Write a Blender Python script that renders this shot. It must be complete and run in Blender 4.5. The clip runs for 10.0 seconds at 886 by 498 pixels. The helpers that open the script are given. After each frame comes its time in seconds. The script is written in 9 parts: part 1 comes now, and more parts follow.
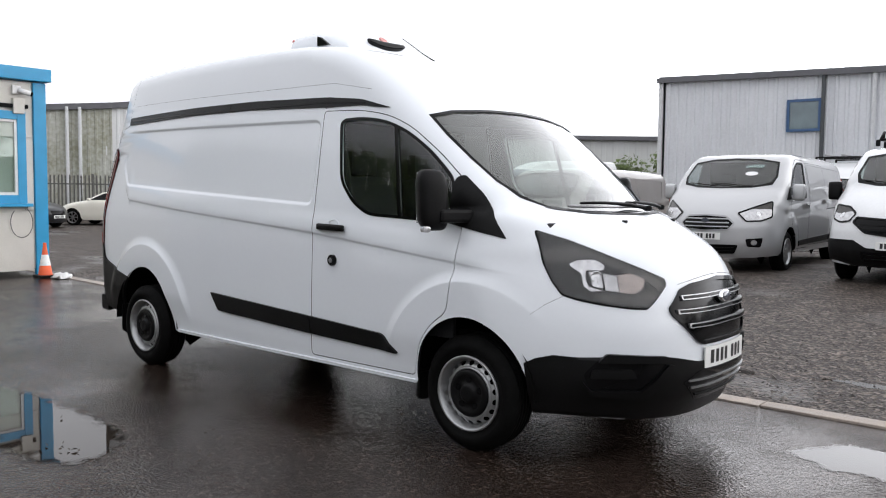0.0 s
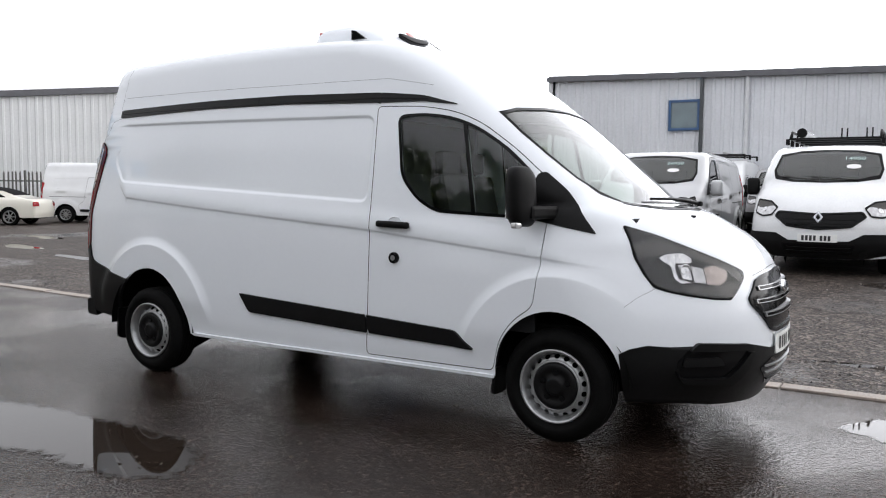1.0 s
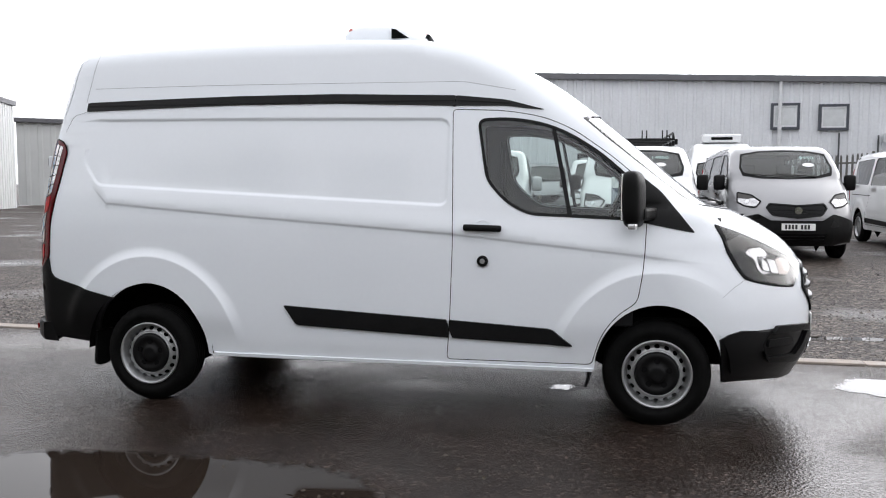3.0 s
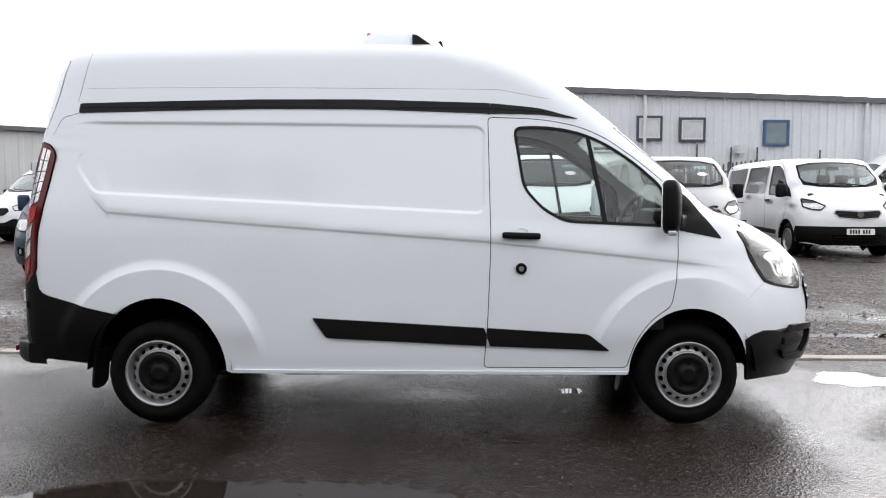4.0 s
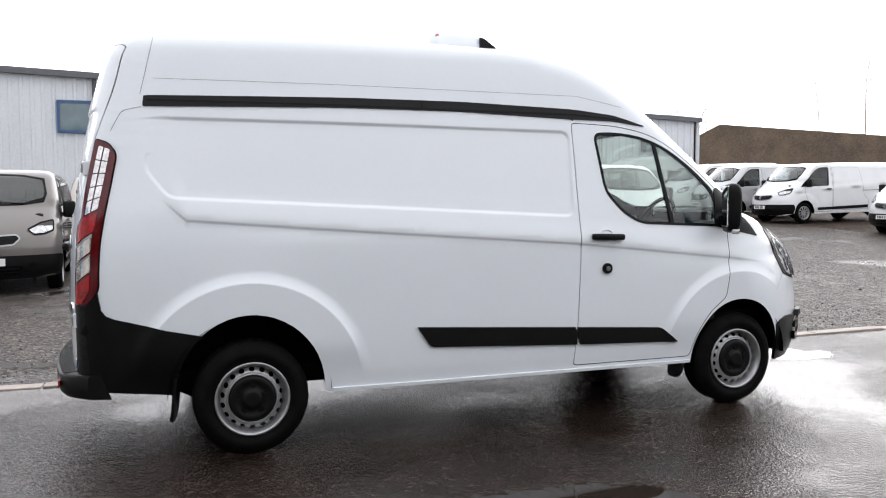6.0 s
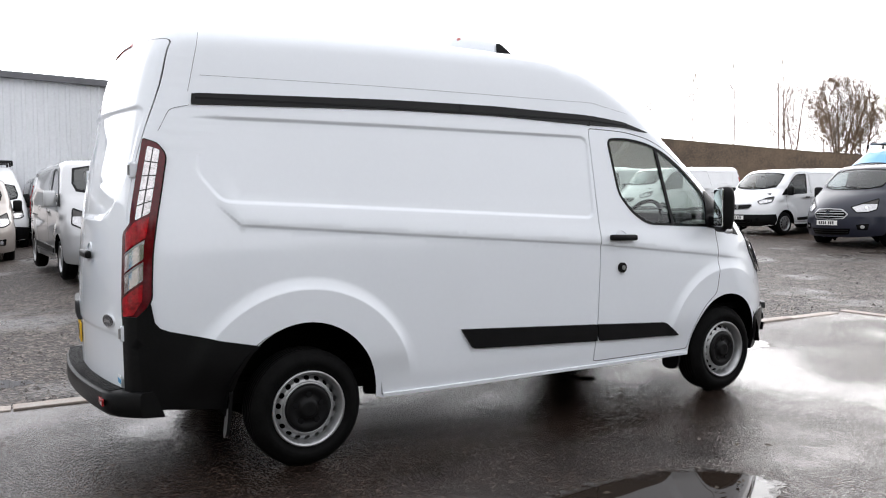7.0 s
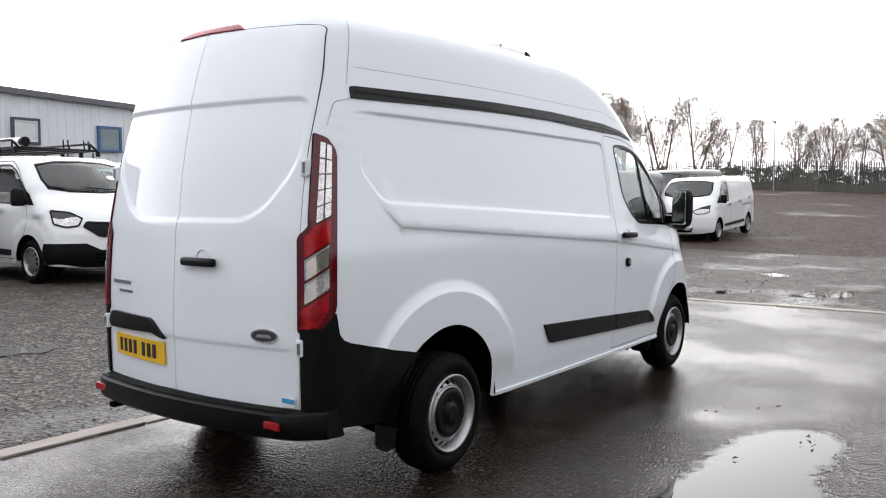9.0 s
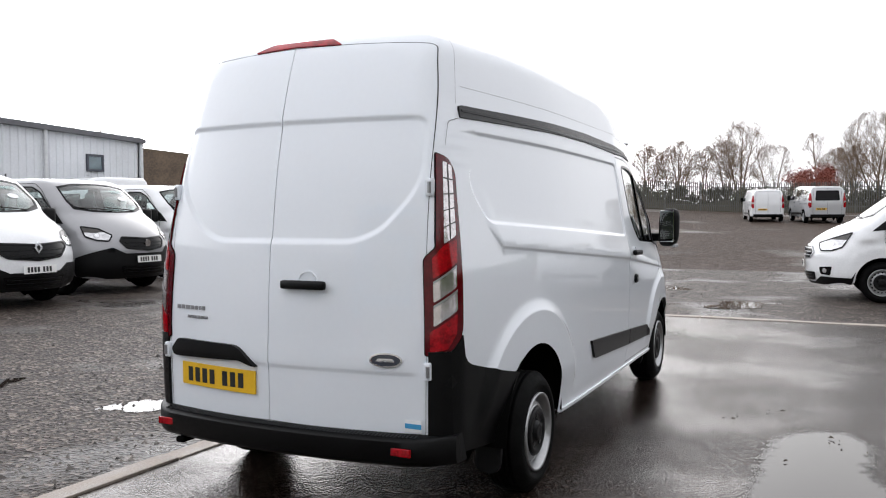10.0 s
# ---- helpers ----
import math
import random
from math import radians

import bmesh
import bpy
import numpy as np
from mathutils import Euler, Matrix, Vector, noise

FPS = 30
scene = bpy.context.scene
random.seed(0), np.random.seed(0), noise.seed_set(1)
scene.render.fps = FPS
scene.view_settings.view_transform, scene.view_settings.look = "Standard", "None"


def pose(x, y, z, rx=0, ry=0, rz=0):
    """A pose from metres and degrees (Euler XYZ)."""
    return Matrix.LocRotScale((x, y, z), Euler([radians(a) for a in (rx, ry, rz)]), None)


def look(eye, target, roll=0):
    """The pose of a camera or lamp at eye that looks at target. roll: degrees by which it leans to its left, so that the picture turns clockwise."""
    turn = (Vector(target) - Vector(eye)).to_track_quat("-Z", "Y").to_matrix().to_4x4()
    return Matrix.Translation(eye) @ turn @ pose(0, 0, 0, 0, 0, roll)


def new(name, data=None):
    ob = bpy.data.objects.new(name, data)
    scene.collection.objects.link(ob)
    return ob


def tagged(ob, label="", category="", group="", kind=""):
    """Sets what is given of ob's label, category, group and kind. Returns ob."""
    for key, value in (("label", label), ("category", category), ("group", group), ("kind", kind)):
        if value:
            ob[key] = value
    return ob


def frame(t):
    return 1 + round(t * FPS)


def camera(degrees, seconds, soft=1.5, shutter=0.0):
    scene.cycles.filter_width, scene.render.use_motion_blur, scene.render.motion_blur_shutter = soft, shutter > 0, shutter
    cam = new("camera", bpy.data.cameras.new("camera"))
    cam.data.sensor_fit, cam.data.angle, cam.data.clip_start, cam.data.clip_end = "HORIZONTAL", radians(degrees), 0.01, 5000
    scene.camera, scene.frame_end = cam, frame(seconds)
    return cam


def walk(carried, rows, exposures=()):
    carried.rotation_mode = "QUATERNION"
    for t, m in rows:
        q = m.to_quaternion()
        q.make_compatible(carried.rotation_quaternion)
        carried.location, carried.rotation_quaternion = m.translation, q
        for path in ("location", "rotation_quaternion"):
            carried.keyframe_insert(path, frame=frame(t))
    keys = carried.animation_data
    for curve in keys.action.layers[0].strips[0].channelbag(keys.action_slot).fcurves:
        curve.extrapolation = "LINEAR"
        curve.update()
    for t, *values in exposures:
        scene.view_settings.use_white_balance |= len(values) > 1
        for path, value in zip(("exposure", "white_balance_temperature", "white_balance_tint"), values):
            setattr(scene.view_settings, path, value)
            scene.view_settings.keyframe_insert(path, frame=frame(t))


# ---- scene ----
from mathutils.geometry import delaunay_2d_cdt

cam = camera(56.9, 10.0, soft=1.1)
PATH = [
    (0, (4.353, -4.416, 1.409), (3.073, -2.886, 1.27), 0.6),
    (0.5, (3.88, -4.767, 1.393), (2.728, -3.138, 1.255), 0.6),
    (1, (3.379, -5.123, 1.402), (2.366, -3.405, 1.256), 0.5),
    (1.5, (2.87, -5.428, 1.405), (1.954, -3.656, 1.257), 0.2),
    (2, (2.327, -5.606, 1.432), (1.6, -3.749, 1.275), 0.2),
    (2.5, (1.789, -5.811, 1.451), (1.25, -3.892, 1.287), 0.1),
    (4, (0.093, -5.996, 1.45), (0.102, -4.001, 1.311), 0.2),
    (4.5, (-0.486, -5.963, 1.438), (-0.322, -3.974, 1.312), -0.0),
    (5, (-1.052, -5.881, 1.424), (-0.721, -3.912, 1.307), -0.1),
    (5.5, (-1.616, -5.733, 1.439), (-1.112, -3.801, 1.315), -0.1),
    (7, (-3.284, -5.081, 1.453), (-2.252, -3.371, 1.329), -0.2),
    (7.5, (-3.786, -4.726, 1.449), (-2.591, -3.127, 1.327), -0.3),
    (8, (-4.318, -4.351, 1.454), (-2.969, -2.88, 1.33), -0.2),
    (8.5, (-4.754, -3.884, 1.442), (-3.268, -2.551, 1.321), -0.2),
    (9, (-5.159, -3.441, 1.458), (-3.541, -2.273, 1.335), -0.1),
    (9.5, (-5.495, -2.916, 1.469), (-3.771, -1.907, 1.367), -0.0),
    (10, (-5.784, -2.38, 1.47), (-3.982, -1.518, 1.39), -0.2),
]
walk(cam, [(t, look(eye, target, roll)) for t, eye, target, roll in PATH],
     exposures=[(0, 0.02), (2, 0.15), (4.5, 0.36), (7.5, 0.34), (10, 0.12)])

# ---- light ----
world = bpy.data.worlds.new("overcast_sky")
scene.world = world
world.use_nodes = True
wn, wl = world.node_tree.nodes, world.node_tree.links
wn.clear()
SUN_EL, SUN_AZ = radians(14), radians(62)          # azimuth clockwise from +y
sky = wn.new("ShaderNodeTexSky")
sky.sky_type, sky.sun_disc = "NISHITA", False
sky.sun_elevation, sky.sun_rotation = SUN_EL, SUN_AZ
sky.air_density, sky.dust_density, sky.ozone_density = 1.0, 4.0, 1.0
grey = wn.new("ShaderNodeHueSaturation")
grey.inputs["Saturation"].default_value = 0.22
# the overcast vault: a little brighter overhead than at the horizon
way = wn.new("ShaderNodeTexCoord")
split = wn.new("ShaderNodeSeparateXYZ")
vault = wn.new("ShaderNodeMapRange")
vault.inputs[3].default_value, vault.inputs[4].default_value = 8.4, 10.4
shade = wn.new("ShaderNodeMix")
shade.data_type, shade.blend_type = "RGBA", "MULTIPLY"
shade.inputs["Factor"].default_value = 1.0
shade.inputs["A"].default_value = (0.98, 0.99, 1.045, 1)
wl.new(way.outputs["Generated"], split.inputs[0])
wl.new(split.outputs["Z"], vault.inputs[0])
# and a low glow over the yard, added to brighten what the wet ground mirrors
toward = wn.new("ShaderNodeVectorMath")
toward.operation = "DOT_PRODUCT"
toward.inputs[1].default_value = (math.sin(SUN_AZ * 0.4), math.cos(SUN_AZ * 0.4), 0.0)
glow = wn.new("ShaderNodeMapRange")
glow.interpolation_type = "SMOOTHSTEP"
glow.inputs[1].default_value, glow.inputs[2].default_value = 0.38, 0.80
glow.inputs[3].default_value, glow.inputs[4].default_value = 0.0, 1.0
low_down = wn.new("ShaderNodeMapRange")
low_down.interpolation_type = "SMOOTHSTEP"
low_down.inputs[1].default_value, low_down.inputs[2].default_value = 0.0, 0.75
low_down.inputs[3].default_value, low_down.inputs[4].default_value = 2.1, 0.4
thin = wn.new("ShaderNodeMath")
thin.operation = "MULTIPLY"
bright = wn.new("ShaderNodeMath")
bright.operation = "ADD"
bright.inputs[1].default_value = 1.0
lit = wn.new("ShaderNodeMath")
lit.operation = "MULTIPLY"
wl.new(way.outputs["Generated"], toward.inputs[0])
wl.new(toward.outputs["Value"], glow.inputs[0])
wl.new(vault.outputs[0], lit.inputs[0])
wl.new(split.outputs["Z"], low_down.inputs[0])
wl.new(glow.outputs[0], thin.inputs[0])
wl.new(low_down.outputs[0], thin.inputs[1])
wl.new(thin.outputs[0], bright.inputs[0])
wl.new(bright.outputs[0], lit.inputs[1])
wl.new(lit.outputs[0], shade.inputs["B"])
cloud = wn.new("ShaderNodeMix")
cloud.data_type = "RGBA"
cloud.inputs["Factor"].default_value = 0.88
wl.new(shade.outputs["Result"], cloud.inputs["B"])
back = wn.new("ShaderNodeBackground")
back.inputs["Strength"].default_value = 0.14
wout = wn.new("ShaderNodeOutputWorld")
wl.new(sky.outputs[0], grey.inputs["Color"])
wl.new(grey.outputs[0], cloud.inputs["A"])
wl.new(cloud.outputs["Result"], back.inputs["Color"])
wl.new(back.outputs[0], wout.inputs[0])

sun_data = bpy.data.lights.new("sun", "SUN")
sun_data.energy, sun_data.angle, sun_data.color = 0.5, radians(75), (1.0, 0.95, 0.88)
sun = new("sun", sun_data)
sun.matrix_world = look((0, 0, 0), (-math.sin(SUN_AZ) * math.cos(SUN_EL), -math.cos(SUN_AZ) * math.cos(SUN_EL), -math.sin(SUN_EL)))
sun.location = (20, 12, 30)


# ---- materials ----
def material(name, base, rough=0.5, metal=0.0, vary=0.0, scale=8.0, fine=90.0, bump=0.0, bump_scale=120.0, coat=0.0,
             second=None, rough_vary=0.0, random_vary=0.0, spec=0.5, emit=None, emit_strength=0.0):
    """Two scales of noise over a base colour, with bump and gloss of their own."""
    m = bpy.data.materials.new(name)
    m.use_nodes = True
    n, l = m.node_tree.nodes, m.node_tree.links
    p = n["Principled BSDF"]
    p.inputs["Roughness"].default_value = rough
    p.inputs["Metallic"].default_value = metal
    p.inputs["Coat Weight"].default_value = coat
    p.inputs["Coat Roughness"].default_value = 0.04
    p.inputs["Specular IOR Level"].default_value = spec
    p.inputs["Base Color"].default_value = (*base, 1)
    if emit:
        p.inputs["Emission Color"].default_value = (*emit, 1)
        p.inputs["Emission Strength"].default_value = emit_strength
    co = n.new("ShaderNodeTexCoord")
    if vary or second or rough_vary:
        big = n.new("ShaderNodeTexNoise")
        big.inputs["Scale"].default_value, big.inputs["Detail"].default_value = scale, 6
        small = n.new("ShaderNodeTexNoise")
        small.inputs["Scale"].default_value, small.inputs["Detail"].default_value = fine, 3
        l.new(co.outputs["Object"], big.inputs["Vector"])
        l.new(co.outputs["Object"], small.inputs["Vector"])
        both = n.new("ShaderNodeMath")
        both.operation = "MULTIPLY_ADD"
        both.inputs[1].default_value = 0.45
        l.new(small.outputs["Fac"], both.inputs[0])
        half = n.new("ShaderNodeMath")
        half.operation = "MULTIPLY"
        half.inputs[1].default_value = 0.55
        l.new(big.outputs["Fac"], half.inputs[0])
        l.new(half.outputs[0], both.inputs[2])
        ramp = n.new("ShaderNodeValToRGB")
        dark = second or tuple(c * (1 - vary) for c in base)
        light = base if second else tuple(min(1, c * (1 + vary)) for c in base)
        ramp.color_ramp.elements[0].position, ramp.color_ramp.elements[1].position = 0.36, 0.64
        ramp.color_ramp.elements[0].color, ramp.color_ramp.elements[1].color = (*dark, 1), (*light, 1)
        l.new(both.outputs[0], ramp.inputs[0])
        last = ramp.outputs[0]
        if random_vary:
            info = n.new("ShaderNodeObjectInfo")
            hue = n.new("ShaderNodeHueSaturation")
            rng = n.new("ShaderNodeMapRange")
            rng.inputs[3].default_value, rng.inputs[4].default_value = 1 - random_vary, 1 + random_vary
            l.new(info.outputs["Random"], rng.inputs[0])
            l.new(rng.outputs[0], hue.inputs["Value"])
            l.new(last, hue.inputs["Color"])
            last = hue.outputs[0]
        l.new(last, p.inputs["Base Color"])
        if rough_vary:
            rr = n.new("ShaderNodeMapRange")
            rr.inputs[1].default_value, rr.inputs[2].default_value = 0.35, 0.65
            rr.inputs[3].default_value, rr.inputs[4].default_value = max(0.02, rough - rough_vary), min(1, rough + rough_vary)
            l.new(big.outputs["Fac"], rr.inputs[0])
            l.new(rr.outputs[0], p.inputs["Roughness"])
    if bump:
        bn = n.new("ShaderNodeTexNoise")
        bn.inputs["Scale"].default_value, bn.inputs["Detail"].default_value = bump_scale, 4
        l.new(co.outputs["Object"], bn.inputs["Vector"])
        bb = n.new("ShaderNodeBump")
        bb.inputs["Strength"].default_value, bb.inputs["Distance"].default_value = bump, 0.01
        l.new(bn.outputs["Fac"], bb.inputs["Height"])
        l.new(bb.outputs[0], p.inputs["Normal"])
    return m


def glass(name, tint, gloss=0.02, sky_haze=0.0, ior=1.5):
    """A thin pane: tinted see-through with a Fresnel reflection and, to a given share, pale haze painted in for
    mirrored sky.
    """
    m = bpy.data.materials.new(name)
    m.use_nodes = True
    n, l = m.node_tree.nodes, m.node_tree.links
    n.clear()
    tr, gl, mix = n.new("ShaderNodeBsdfTransparent"), n.new("ShaderNodeBsdfGlossy"), n.new("ShaderNodeMixShader")
    fr, o = n.new("ShaderNodeLayerWeight"), n.new("ShaderNodeOutputMaterial")
    tr.inputs[0].default_value = (*tint, 1)
    gl.inputs["Roughness"].default_value = gloss
    fr.inputs["Blend"].default_value = 0.5
    rim = n.new("ShaderNodeMath")             # Schlick: the same from both sides of the pane
    rim.operation = "POWER"
    rim.inputs[1].default_value = 5.0
    l.new(fr.outputs["Facing"], rim.inputs[0])
    head_on = ((ior - 1) / (ior + 1)) ** 2
    schlick = n.new("ShaderNodeMath")
    schlick.operation = "MULTIPLY_ADD"
    schlick.inputs[1].default_value, schlick.inputs[2].default_value = 1 - head_on, head_on
    l.new(rim.outputs[0], schlick.inputs[0])
    faces = n.new("ShaderNodeMath")            # a pane mirrors at both of its faces
    faces.operation, faces.use_clamp = "MULTIPLY", True
    faces.inputs[1].default_value = 1.85
    l.new(schlick.outputs[0], faces.inputs[0])
    l.new(faces.outputs[0], mix.inputs[0])
    clear = tr.outputs[0]
    if sky_haze:
        # pale diffuse haze painted into the pane, standing in for bright mirrored sky
        fog, two, haze_noise, co = n.new("ShaderNodeBsdfDiffuse"), n.new("ShaderNodeMixShader"), n.new("ShaderNodeTexNoise"), n.new("ShaderNodeTexCoord")
        fog.inputs[0].default_value = (0.78, 0.80, 0.76, 1)
        haze_noise.inputs["Scale"].default_value, haze_noise.inputs["Detail"].default_value = 2.2, 3
        rng = n.new("ShaderNodeMapRange")
        rng.inputs[1].default_value, rng.inputs[2].default_value = 0.3, 0.7
        rng.inputs[3].default_value, rng.inputs[4].default_value = sky_haze * 0.75, sky_haze * 1.2
        l.new(co.outputs["Object"], haze_noise.inputs["Vector"])
        l.new(haze_noise.outputs["Fac"], rng.inputs[0])
        l.new(rng.outputs[0], two.inputs[0])
        l.new(tr.outputs[0], two.inputs[1])
        through_haze, hazes = n.new("ShaderNodeBsdfTranslucent"), n.new("ShaderNodeMixShader")
        through_haze.inputs[0].default_value = (0.78, 0.80, 0.76, 1)
        hazes.inputs[0].default_value = 0.5
        l.new(fog.outputs[0], hazes.inputs[1])
        l.new(through_haze.outputs[0], hazes.inputs[2])
        l.new(hazes.outputs[0], two.inputs[2])
        clear = two.outputs[0]
    l.new(clear, mix.inputs[1])
    l.new(gl.outputs[0], mix.inputs[2])
    l.new(mix.outputs[0], o.inputs[0])
    return m


def paint(name, base, rough=0.2, vary=0.02, metal=0.0):
    """Lacquered car paint: a sharp clear coat over a softer base."""
    m = material(name, base, max(rough, 0.42), metal, vary=vary, scale=2.5, fine=40, coat=1.0, rough_vary=0.05, spec=0.25)
    m.node_tree.nodes["Principled BSDF"].inputs["Coat Roughness"].default_value = 0.012
    if max(base) < 0.1:
        m.node_tree.nodes["Principled BSDF"].inputs["Coat Weight"].default_value = 0.55
    return m


